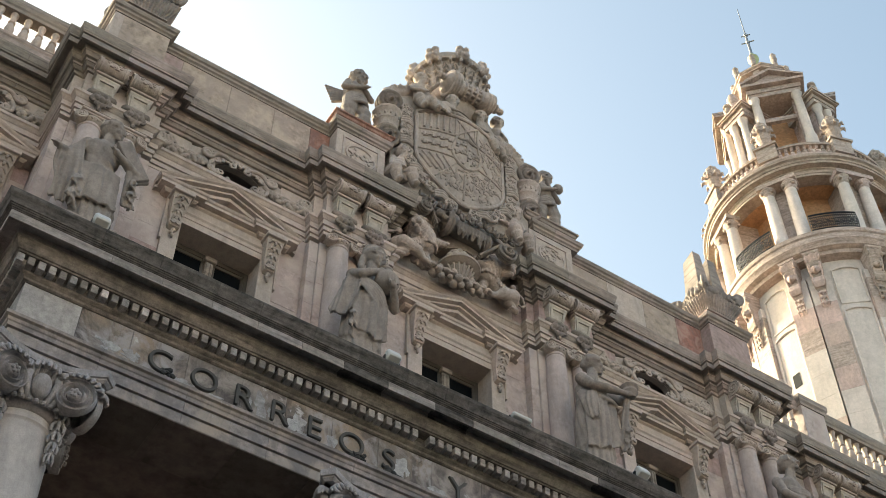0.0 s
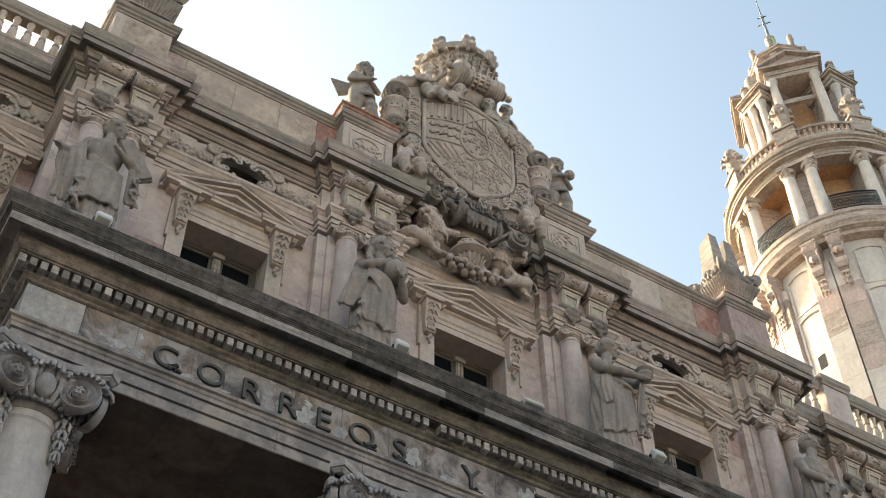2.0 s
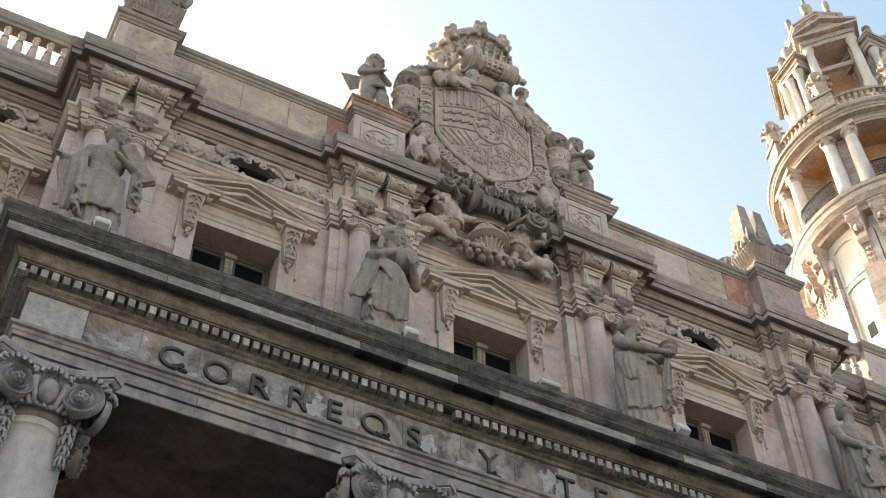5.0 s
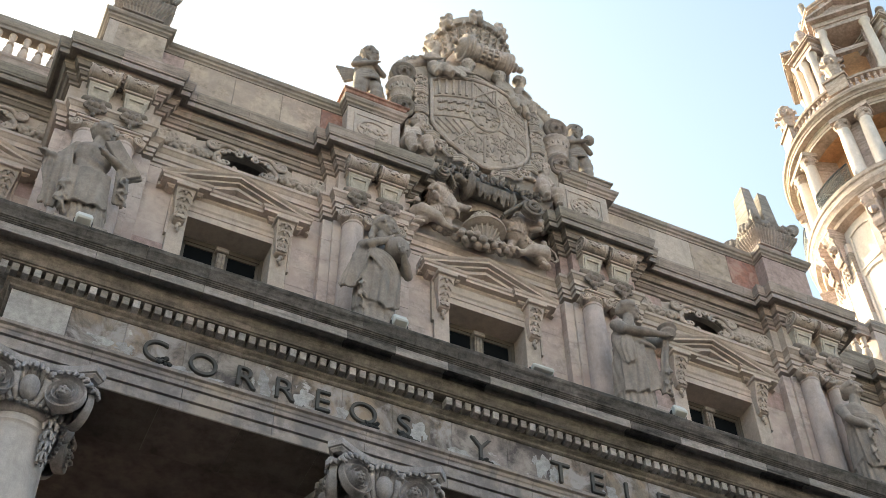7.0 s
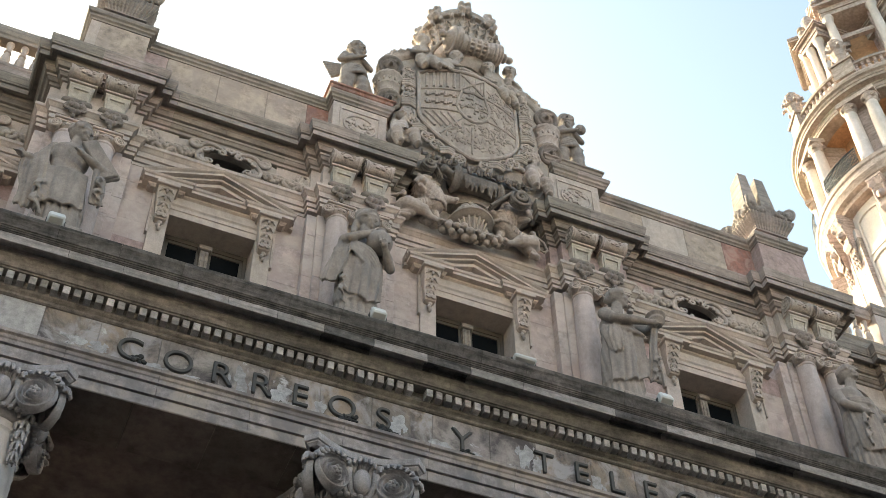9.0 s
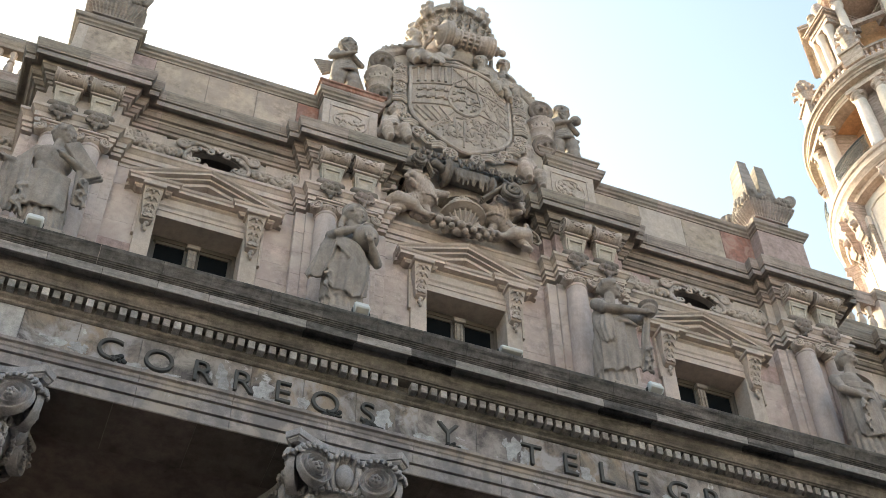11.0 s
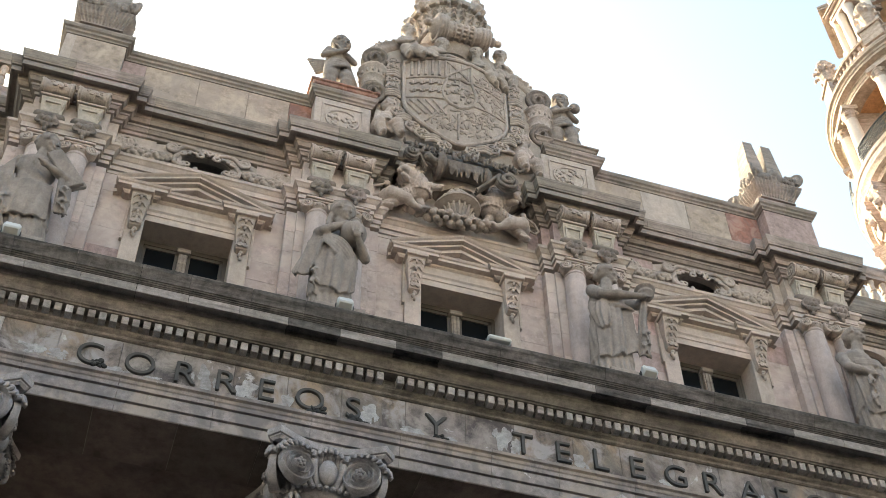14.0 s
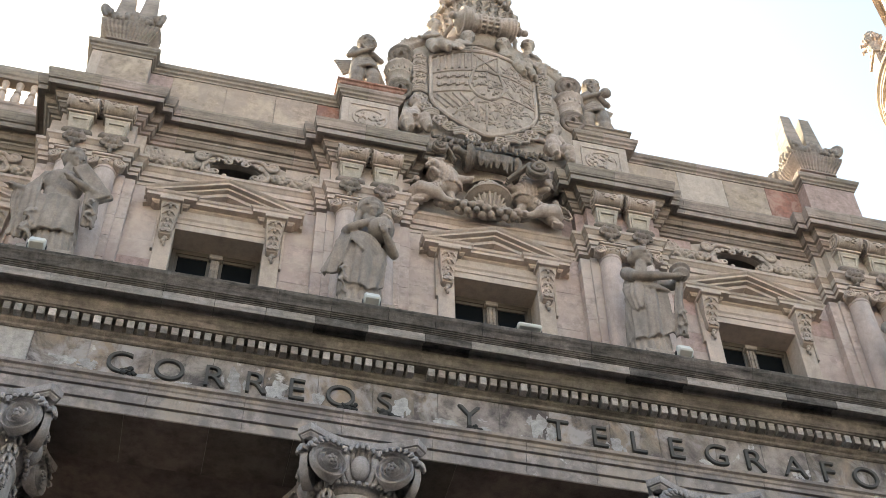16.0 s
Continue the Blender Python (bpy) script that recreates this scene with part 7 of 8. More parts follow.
# leaf tufts between the shield and the foot scroll
rl = random.Random(91)
for i in range(11):
    b = bmesh.new()
    x = -1.05 + 0.19 * i
    zt = 26.32 + 0.10 * abs(i - 5) / 5
    y0 = -0.66 - 0.10 * math.sin(math.pi * i / 10)
    lean = (i - 5) * 0.025
    for k in (-1, 0, 1):
        drop = 0.42 + 0.16 * rl.random() - 0.10 * abs(k)
        p = Vector((x + 0.055 * k, y0, zt))
        chain(b, [p, p + Vector((lean + 0.03 * k, -0.13, -drop * 0.4)), p + Vector((lean * 2 + 0.05 * k, -0.20, -drop * 0.8)), p + Vector((lean * 2 + 0.09 * k, -0.27, -drop)), p + Vector((lean * 2 + 0.10 * k, -0.31, -drop * 0.88))], 0.05, 0.03, 7)
    part("leaf_tuft", b, M_SOOT_SHADE, crest, "", True)
# straps that curl out over the lions
for pts, c, r in ((((0.19, -0.86, 25.07), (0.42, -0.98, 25.28), (0.66, -1.05, 25.54)), (0.84, -1.06, 25.36), 0.24), (((-0.92, -0.84, 25.45), (-1.05, -0.92, 25.66), (-1.20, -0.96, 25.86)), (-1.30, -0.96, 25.70), 0.17)):
    b = bmesh.new()
    q = 1 if c[0] > 0 else -1
    for d in (0.0, 0.06, 0.12):
        coil = spiral(Vector(c) + Vector((0, d, 0)), (q, 0, 0), (0, 0, 1), r, r * 0.25, 1.8, 36, 2.4, Vector((0, -0.08, 0)))
        if (Vector(coil[0]) - Vector(pts[-1])).length > (Vector(coil[-1]) - Vector(pts[-1])).length:
            coil = coil[::-1]
        tube(b, [Vector(p) + Vector((0, d, 0)) for p in pts] + list(coil), r * 0.17, 8)
    ball(b, Vector(c) + Vector((0, -0.05, 0)), r * 0.26, 10)
    part("curled_strap", b, M_SOOT_SHADE, crest, "", True)

# foot of the cartouche: rolled scroll with ragged drapery
b = bmesh.new()
fx = Vector((1.0, 0.10, -0.02)).normalized()
fc = Vector((-0.10, -0.72, 25.70))
fr = lambda d, r: [fc + fx * d + Vector((0, r * math.cos(g), r * math.sin(g))) for g in np.linspace(0, 6.283, 25)[:-1]]
limb(b, fc - fx * 0.48, fc + fx * 0.50, 0.20, 0.19, 20)
for d, r in ((-0.58, 0.25), (-0.52, 0.30), (-0.46, 0.25), (0.48, 0.24), (0.54, 0.29), (0.60, 0.24)):
    tube(b, fr(d, r), 0.035, 8, True)
chain(b, [fc - fx * 0.42, fc - fx * 0.62 + Vector((0, -0.08, -0.02)), fc - fx * 0.78 + Vector((0, -0.14, -0.02))], 0.13, 0.085, 12)
ball(b, fc - fx * 0.82 + Vector((0, -0.15, -0.02)), 0.11, 10)
rr = random.Random(8)
for i in range(9):
    x = -0.36 + 0.09 * i
    p = fc + Vector((x, -0.14, 0.16))
    chain(b, [p, p + Vector((0.03, -0.10, -0.14)), p + Vector((0.02, -0.10, -0.30 - 0.10 * rr.random())), p + Vector((0.06 * rr.random(), -0.02, -0.44 - 0.12 * rr.random()))], 0.065, 0.03, 7)
carve("foot_scroll", b, M_SOOT_SHADE, crest, "", 0.02, 1, 0.01, 0.1)
for s in (-1, 1):
    b = bmesh.new()
    c = Vector((s * 1.17 - 0.15, -0.56, 25.94))
    tube(b, spiral(c, (s, 0, 0), (0, 0, 1), 0.26, 0.05, 2.0, 44, 1.4), lambda t: 0.062 - 0.03 * t, 8)
    limb(b, c + Vector((0, 0.22, 0)), c + Vector((0, 0.06, 0)), 0.26, 0.24, 18)
    ball(b, c + Vector((0, -0.05, 0)), 0.075, 10)
    tube(b, [(s * 1.14 - 0.15, -0.58, 26.20), (s * 0.95 - 0.15, -0.62, 26.14), (s * 0.72 - 0.15, -0.66, 25.94), (s * 0.48 - 0.15, -0.68, 25.68)], lambda t: 0.075 - 0.03 * t, 8)
    tube(b, [(s * 1.10 - 0.15, -0.50, 26.26), (s * 1.36 - 0.15, -0.44, 26.22), (s * 1.56 - 0.15, -0.38, 26.04), (s * 1.62 - 0.15, -0.34, 25.80)], lambda t: 0.10 - 0.03 * t, 8)
    carve("side_volute", b, M_SOOT_SHADE, crest, "", 0.02, 1, 0.005, 0.1)
    b = bmesh.new()
    rr = random.Random(12 + s)
    limb(b, (s * 1.0, -0.26, 25.5), (s * 1.55, -0.26, 26.1), 0.26, 0.22)
    for i in range(26):
        x = s * (0.95 + 0.65 * rr.random())
        z = 25.45 + 0.75 * rr.random()
        chain(b, [(x, -0.40, z), (x + 0.10 * s, -0.52, z + 0.10), (x + 0.18 * s, -0.48, z + 0.0)], 0.07, 0.03, 7)
    carve("acanthus_leaf", b, M_SOOT_SHADE, crest, "", 0.022, 1, 0.01, 0.1)


def lion(s):
    """A slim lion with a scaly mane, a forepaw on the basket and the head turned outwards; s is the side it stands on."""
    b = bmesh.new()
    y = -0.42
    V = lambda x, z, d=0.0: Vector((s * x - 0.17, y + d, z))
    body = [(1.46, 24.66, 0.22), (1.32, 24.74, 0.20), (1.12, 24.84, 0.175), (0.96, 24.98, 0.21), (0.80, 25.12, 0.25)]
    for p, q in zip(body, body[1:]):
        limb(b, V(p[0], p[1]), V(q[0], q[1]), p[2], q[2], 16)
    for k in range(4):
        tube(b, [V(1.06 + 0.06 * k, 25.02 - 0.05 * k, -0.12), V(1.05 + 0.06 * k, 24.92 - 0.05 * k, -0.19), V(1.02 + 0.06 * k, 24.80 - 0.05 * k, -0.17)], 0.022, 6)
    # hind legs: one straight down at the back, one stretched forwards under the body
    limb(b, V(1.48, 24.66, 0.0), V(1.34, 24.46, -0.08), 0.20, 0.12, 14)
    limb(b, V(1.34, 24.46, -0.08), V(1.60, 24.36, -0.02), 0.11, 0.075, 12)
    limb(b, V(1.60, 24.36, -0.02), V(1.56, 24.26, -0.06), 0.075, 0.07, 12)
    ball(b, V(1.50, 24.26, -0.10), (0.12, 0.09, 0.055), 10)
    limb(b, V(1.42, 24.62, -0.14), V(1.12, 24.48, -0.22), 0.19, 0.13, 14)
    limb(b, V(1.12, 24.48, -0.22), V(0.96, 24.34, -0.20), 0.12, 0.08, 12)
    limb(b, V(0.96, 24.34, -0.20), V(0.80, 24.27, -0.22), 0.075, 0.065, 12)
    for k in range(3):
        for x0, d0 in ((0.74, -0.28), (1.42, -0.16)):
            ball(b, V(x0, 24.26, d0 + 0.06 * k), (0.06, 0.035, 0.045), 7)
    # forelegs: one paw on the rim of the basket, the other behind it
    limb(b, V(0.80, 25.08, -0.12), V(0.62, 25.10, -0.20), 0.15, 0.11, 12)
    limb(b, V(0.62, 25.10, -0.20), V(0.42, 25.16, -0.20), 0.10, 0.08, 12)
    for k in range(3):
        ball(b, V(0.37, 25.17, -0.26 + 0.06 * k), (0.07, 0.035, 0.05), 7)
    limb(b, V(0.84, 24.98, 0.02), V(0.72, 24.66, 0.04), 0.13, 0.09, 12)
    # head turned back and outwards, jaws open
    hc = V(1.08, 25.36, -0.16)
    f = Vector((s * 0.60, -0.76, -0.26)).normalized()
    side = Vector((-f.y, f.x, 0)).normalized()
    up = Vector((0, 0, 1))
    ball(b, hc, (0.22, 0.22, 0.23), 18)
    limb(b, hc + f * 0.14 + up * 0.04, hc + f * 0.28 - up * 0.02, 0.13, 0.115, 14)
    limb(b, hc + f * 0.12 - up * 0.19, hc + f * 0.30 - up * 0.23, 0.08, 0.06, 12)
    ball(b, hc + f * 0.38 + up * 0.04, (0.06, 0.05, 0.045), 10)
    for q in (-1, 1):
        limb(b, hc + f * 0.22 + side * 0.06 * q + up * 0.15, hc + f * 0.13 + side * 0.17 * q + up * 0.15, 0.05, 0.055, 8)
        ball(b, hc + f * 0.33 + side * 0.07 * q - up * 0.07, (0.07, 0.06, 0.07), 10)
        ball(b, hc + side * q * 0.20 - f * 0.05 + up * 0.20, (0.07, 0.055, 0.08), 8)
    # curls round the face
    for i in range(14):
        a = i / 14 * 6.283
        u = Vector((0, 0, 1)) * math.cos(a) + side * math.sin(a)
        limb(b, hc + u * 0.20 - f * 0.02, hc + u * 0.32 - f * 0.10, 0.065, 0.035, 8)
    # mane of overlapping scales from the neck down to the chest
    limb(b, V(0.98, 25.34, 0.0), V(0.82, 25.06, -0.02), 0.23, 0.26, 16)
    for row in range(8):
        t = row / 7
        c = V(0.98 - 0.18 * t, 25.46 - 0.48 * t, 0.0)
        rad = 0.25 + 0.05 * math.sin(math.pi * t)
        for i in range(9):
            a = math.pi * (i + 0.5 * (row % 2)) / 8.5
            o = Vector((math.cos(a), -math.sin(a), 0))
            p = c + o * rad
            ball(b, p + o * 0.012, (0.058, 0.035, 0.075), 8, (0, 0, math.degrees(math.atan2(o.y, o.x)) + 90))
    # tail curled over the back
    chain(b, [V(1.62, 24.70), V(1.80, 24.62), V(1.88, 24.72), V(1.80, 24.88, -0.04), V(1.60, 24.98, -0.08)], 0.035, 0.03, 8)
    ball(b, V(1.52, 25.04, -0.08), (0.08, 0.06, 0.09), 10)
    return tagged(carve("lion_statue", b, M_SCULPT, None, "", 0.0165, 0, 0.005, 0.1), "carved stone lion leaning on a fruit basket", "statue", "lions of the coat of arms")


lion(-1)
lion(1)
basket = thing("fruit_basket", "slotted stone basket with carved fruit and a garland below", "sculpture", (-0.2, -0.6, 24.25))
BX, BYY = -0.15, -0.50
b = bmesh.new()
lathe(b, [(0.16, 24.23), (0.20, 24.25), (0.27, 24.38), (0.34, 24.56), (0.37, 24.70), (0.30, 24.72)], 40, (BX, BYY, 0))
part("bowl", b, M_SCULPT, basket, "", True)
b = bmesh.new()
for i in range(18):
    a = 2 * math.pi * i / 18
    o = Vector((math.cos(a), math.sin(a), 0))
    c0 = Vector((BX, BYY, 0))
    tube(b, [c0 + o * 0.24 + Vector((0, 0, 24.32)), c0 + o * 0.315 + Vector((0, 0, 24.44)), c0 + o * 0.37 + Vector((0, 0, 24.56)), c0 + o * 0.40 + Vector((0, 0, 24.62))], 0.03, 6)
lathe(b, [(0.36, 24.62), (0.46, 24.64), (0.52, 24.70), (0.56, 24.71), (0.57, 24.76), (0.53, 24.80), (0.42, 24.80)], 40, (BX, BYY, 0))
part("slotted_rim", b, M_SCULPT, basket, "", True)
rr = random.Random(3)
b = bmesh.new()
for i in range(46):
    a, q = rr.random() * 6.283, rr.random() ** 0.5
    ball(b, (BX + 0.40 * q * math.cos(a), BYY + 0.36 * q * math.sin(a), 24.88 + 0.50 * (1 - q * q) + 0.04 * rr.random()), 0.08 + 0.02 * rr.random(), 9)
ball(b, (BX, BYY, 24.86), (0.4, 0.36, 0.42), 14)
carve("fruit_mound", b, M_SCULPT, basket, "", 0.014, 0, 0.0)
b = bmesh.new()
for i in range(52):
    t = (i + rr.random()) / 52
    h = math.sin(math.pi * t)
    g = i * 2.4
    w = 0.04 + 0.085 * h ** 0.7
    q = rr.random()
    ball(b, (-1.22 + 1.98 * t, -0.46 - 0.10 * h + w * math.cos(g), 24.44 - 0.20 * h + w * math.sin(g)), (0.062 + 0.045 * q, 0.06 + 0.045 * q, 0.055 + 0.04 * q), 12)
    if i % 4 == 0:
        limb(b, (-1.22 + 1.98 * t, -0.52 - 0.10 * h, 24.50 - 0.20 * h), (-1.02 + 1.86 * t, -0.60 - 0.12 * h, 24.42 - 0.20 * h), 0.05, 0.02, 8)
carve("garland", b, M_SCULPT, basket, "", 0.014, 0, 0.0)
# the basket itself is shallow and stands low between the paws
for ob in basket.children:
    if ob.name.split(".")[0] in ("bowl", "slotted_rim", "fruit_mound"):
        for v in ob.data.vertices:
            v.co = (BX + (v.co.x - BX) * 0.88, BYY + (v.co.y - BYY) * 0.88, 24.22 + (v.co.z - 24.22) * 0.86)

# ---- corner tower ----
TX, TY = 24.13, 7.22
TC = Vector((TX, TY, 0))
tower = thing("corner_tower", "round sunlit stone corner tower with balcony, colonnade, lantern and spire", "tower", (TX, TY, 0))
FACE = math.atan2(-0.59, -0.81)      # bearing of the side that looks at the street corner


def ring_part(name, outline, mat, seg=96, label="", smooth=True):
    return part(name, lathe(bmesh.new(), outline, seg, (TX, TY, 0)), mat, tower, label, smooth)


def polar(r, a, z=0.0):
    return Vector((TX + r * math.cos(a), TY + r * math.sin(a), z))


def radial_box(bm, r0, r1, a, half, z0, z1):
    """A block that stands out from the drum."""
    o = Vector((math.cos(a), math.sin(a), 0))
    s = Vector((-o.y, o.x, 0))
    vs = [bm.verts.new(TC + o * r + s * w + Vector((0, 0, z))) for z in (z0, z1) for r in (r0, r1) for w in (-half, half)]
    for q in ((0, 1, 3, 2), (4, 6, 7, 5), (0, 4, 5, 1), (2, 3, 7, 6), (0, 2, 6, 4), (1, 5, 7, 3)):
        bm.faces.new([vs[i] for i in q])


ring_part("drum", [(3.85, 0), (3.85, 44.0)], M_TOWER_PALE, 96, "smooth cream drum")
N = 8
for i in range(N):
    a0 = FACE + radians(-9) + 2 * math.pi * i / N
    for s in (-1, 1):
        a = a0 + s * 0.115
        # pilaster of stone blocks
        zz = 22.0
        while zz < 43.1:
            b = bmesh.new()
            radial_box(b, 3.6, 4.02, a, 0.43, zz, min(zz + 1.15, 43.2) - 0.008)
            part("pilaster_block", b, (M_TOWER_RED, M_TOWER, M_TOWER_PALE, M_TOWER_PALE)[random.Random(int(zz * 7) + i * 3 + s).randrange(4)], tower)
            zz += 1.15
        b = bmesh.new()
        o = Vector((math.cos(a), math.sin(a), 0))
        t = Vector((-o.y, o.x, 0))
        prof = ((0.0, 44.1), (0.70, 44.1), (0.70, 43.98), (0.62, 43.90), (0.60, 43.62), (0.50, 43.40), (0.44, 43.05), (0.40, 42.75), (0.42, 42.55), (0.36, 42.35), (0.26, 42.15), (0.0, 42.1))
        wide = (0.33, 0.33, 0.33, 0.30, 0.30, 0.27, 0.26, 0.25, 0.27, 0.24, 0.16, 0.16)
        rows = [[b.verts.new(TC + o * (3.85 + d) + t * w * q + Vector((0, 0, z))) for (d, z), w in zip(prof, wide)] for q in (-1, 1)]
        for j in range(len(prof)):
            k = (j + 1) % len(prof)
            b.faces.new((rows[0][j], rows[0][k], rows[1][k], rows[1][j]))
        b.faces.new(rows[0][::-1])
        b.faces.new(rows[1])
        br = part("bracket", b, M_TOWER, tower)
        b = bmesh.new()
        Q = lambda d, w, z: TC + o * (3.85 + d) + t * w + Vector((0, 0, z))
        # waved scroll at the top, mask in the middle, ribbed bell, hanging leaves
        for k in range(4):
            tube(b, [Q(0.66 - 0.03 * k, w, 43.90 - 0.085 * k + 0.04 * math.cos(w * 22)) for w in np.linspace(-0.30, 0.30, 11)], 0.042, 7)
        for q in (-1, 1):
            tube(b, spiral(Q(0.60, q * 0.28, 43.70), o, (0, 0, 1), 0.14, 0.03, 1.6, 20, 1.0), 0.04, 7)
            chain(b, [Q(0.56, q * 0.22, 43.45), Q(0.50, q * 0.24, 43.15), Q(0.44, q * 0.20, 42.85)], 0.06, 0.045, 8)
            ball(b, Q(0.56, q * 0.10, 43.24), (0.07, 0.07, 0.06), 8)
        ball(b, Q(0.50, 0, 43.16), (0.17, 0.17, 0.20), 12)
        limb(b, Q(0.66, 0, 43.20), Q(0.68, 0, 43.05), 0.05, 0.07, 8)
        for k in range(7):
            w = (k - 3) * 0.072
            chain(b, [Q(0.44, w, 42.76), Q(0.47, w * 1.05, 42.55), Q(0.38, w * 0.85, 42.32)], 0.045, 0.035, 7)
        for j in range(3):
            z0 = 42.12 - 0.30 * j
            for q in (-1, 0, 1):
                chain(b, [Q(0.24, q * 0.05, z0), Q(0.30, q * 0.15, z0 - 0.08), Q(0.24, q * 0.14, z0 - 0.24)], 0.075 - 0.012 * j, 0.035, 7)
        carve("carving", b, M_TOWER_RED if (i + s) % 2 else M_TOWER, br, "", 0.03, 0, 0.0)
    # arched panel frame between the pilaster pairs
    am = FACE + radians(14) + 2 * math.pi * i / N
    for zb, zt, hw in ((41.45, 43.5, 0.14), (30.0, 41.15, 0.14)):
        b = bmesh.new()
        pts = [polar(3.88, am - hw, z) for z in np.linspace(zb, zt - 0.12, 5)]
        pts += [polar(3.88, am + hw * k / 4, zt - 0.12 * (k / 4) ** 2) for k in range(-3, 4)]
        pts += [polar(3.88, am + hw, z) for z in np.linspace(zt - 0.12, zb, 5)]
        tube(b, pts, 0.045, 6, True)
        part("panel_frame", b, M_TOWER_PALE, tower, "", True)
# near-black block stands for the unlit inside of the slit
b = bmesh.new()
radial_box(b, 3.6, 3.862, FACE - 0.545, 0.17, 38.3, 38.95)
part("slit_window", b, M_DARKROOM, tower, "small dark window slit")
# balcony
ring_part("balcony_slab", [(3.7, 43.95), (4.0, 44.0), (4.2, 44.05), (4.25, 44.2), (4.45, 44.3), (4.5, 44.45), (4.58, 44.55), (4.58, 44.85), (4.64, 44.9), (4.66, 45.08), (4.6, 45.12), (0.5, 45.15)], M_TOWER)
ring_part("inner_drum", [(2.75, 45.1), (2.75, 49.6)], M_OCHRE_PAINT, 64, "ochre painted inner wall")
for i in range(N):
    a0 = FACE + radians(-9) + 2 * math.pi * i / N
    b = bmesh.new()
    radial_box(b, 2.7, 3.85, a0, 0.42, 45.12, 49.3)
    part("pier", b, M_TOWER, tower)
    b = bmesh.new()
    radial_box(b, 3.75, 4.42, a0, 0.86, 49.05, 49.30)
    part("impost", b, M_TOWER, tower)
    for s in (-1, 1):
        c = polar(4.08, a0 + s * 0.118)
        b = bmesh.new()
        lathe(b, [(0.36, 45.12), (0.36, 45.24), (0.33, 45.30), (0.29, 45.36), (0.285, 46.5), (0.265, 48.0), (0.24, 48.62)], 20, c)
        col = part("column", b, M_TOWER_PALE, tower, "", True)
        b = bmesh.new()
        lathe(b, [(0.24, 48.6), (0.27, 48.66), (0.27, 48.72), (0.32, 48.9), (0.36, 48.98), (0.36, 49.06)], 16, c)
        for k in range(4):
            aa = a0 + math.pi / 4 + k * math.pi / 2
            ball(b, c + Vector((0.30 * math.cos(aa), 0.30 * math.sin(aa), 48.86)), 0.12, 8)
        part("capital", b, M_TOWER, col, "", True)
    # iron balcony rail in the opening
    am = FACE + radians(14) + 2 * math.pi * i / N
    b = bmesh.new()
    span = [am + (k / 10 - 0.5) * 0.42 for k in range(11)]
    for z, r in ((46.15, 0.04), (45.25, 0.025), (46.0, 0.02)):
        tube(b, [polar(4.55, q, z) for q in span], r, 6)
    for k in range(8):
        q = am + ((k + 0.5) / 8 - 0.5) * 0.42
        o = Vector((-math.sin(q), math.cos(q), 0))
        tube(b, spiral(polar(4.60, q, 45.65), o, (0, 0, 1), 0.17, 0.05, 1.5, 14, k), 0.018, 5)
        tube(b, spiral(polar(4.60, q, 45.42), -o, (0, 0, 1), 0.13, 0.04, 1.5, 14, k + 1), 0.018, 5)
    rail = part("balcony_rail", b, M_IRON, tower, "black wrought-iron rail", True)
    for k in range(25):
        q = am + (k / 24 - 0.5) * 0.42
        part("rail_bar", tube(bmesh.new(), [polar(4.55, q, 45.15), polar(4.62, q, 45.6), polar(4.55, q, 46.15)], 0.017, 5), M_IRON, rail, "", True)
# big ring cornice
b = bmesh.new()
rows = [(3.55, 49.30), (4.12, 49.30), (4.12, 49.42), (4.15, 49.44), (4.15, 49.62), (4.20, 49.66), (4.20, 49.72), (4.44, 49.76), (4.44, 49.90), (4.48, 49.92), (4.50, 50.02), (4.60, 50.08), (4.62, 50.22), (4.55, 50.25), (4.25, 50.3), (3.55, 50.3)]
k = 96
rings = [[b.verts.new(polar(r, 2 * math.pi * j / k, z)) for j in range(k)] for r, z in rows]
for r, s in zip(rings, rings[1:] + rings[:1]):
    for j in range(k):
        b.faces.new((r[j], r[(j + 1) % k], s[(j + 1) % k], s[j]))
part("ring_cornice", b, M_TOWER, tower, "", True)
ring_part("vault", [(3.6, 49.32), (2.7, 49.34), (2.7, 50.3), (3.6, 50.3)], M_OCHRE_PAINT, 48, "ochre painted soffit")
ring_part("blocking_course", [(4.3, 50.3), (4.3, 50.75), (4.25, 50.8), (4.2, 50.82), (0.5, 50.82)], M_TOWER)
BALT = baluster_mesh(0.62, M_TOWER, 10)
k = 96
for j in range(k):
    a = FACE + 2 * math.pi * (j + 0.5) / k
    da = (a - FACE - radians(-9) + math.pi / 8) % (math.pi / 4) - math.pi / 8
    if abs(da) < 0.11:
        continue
    o = new("baluster", BALT)
    o.parent = tower
    o.matrix_parent_inverse = tower.matrix_basis.inverted()
    o.location = polar(4.08, a, 50.82)
b = bmesh.new()
rows = [(3.95, 51.44), (4.22, 51.44), (4.24, 51.56), (4.18, 51.62), (3.95, 51.62)]
rings = [[b.verts.new(polar(r, 2 * math.pi * j / k, z)) for j in range(k)] for r, z in rows]
for r, s in zip(rings, rings[1:] + rings[:1]):
    for j in range(k):
        b.faces.new((r[j], r[(j + 1) % k], s[(j + 1) % k], s[j]))
part("ring_rail", b, M_TOWER, tower, "", True)
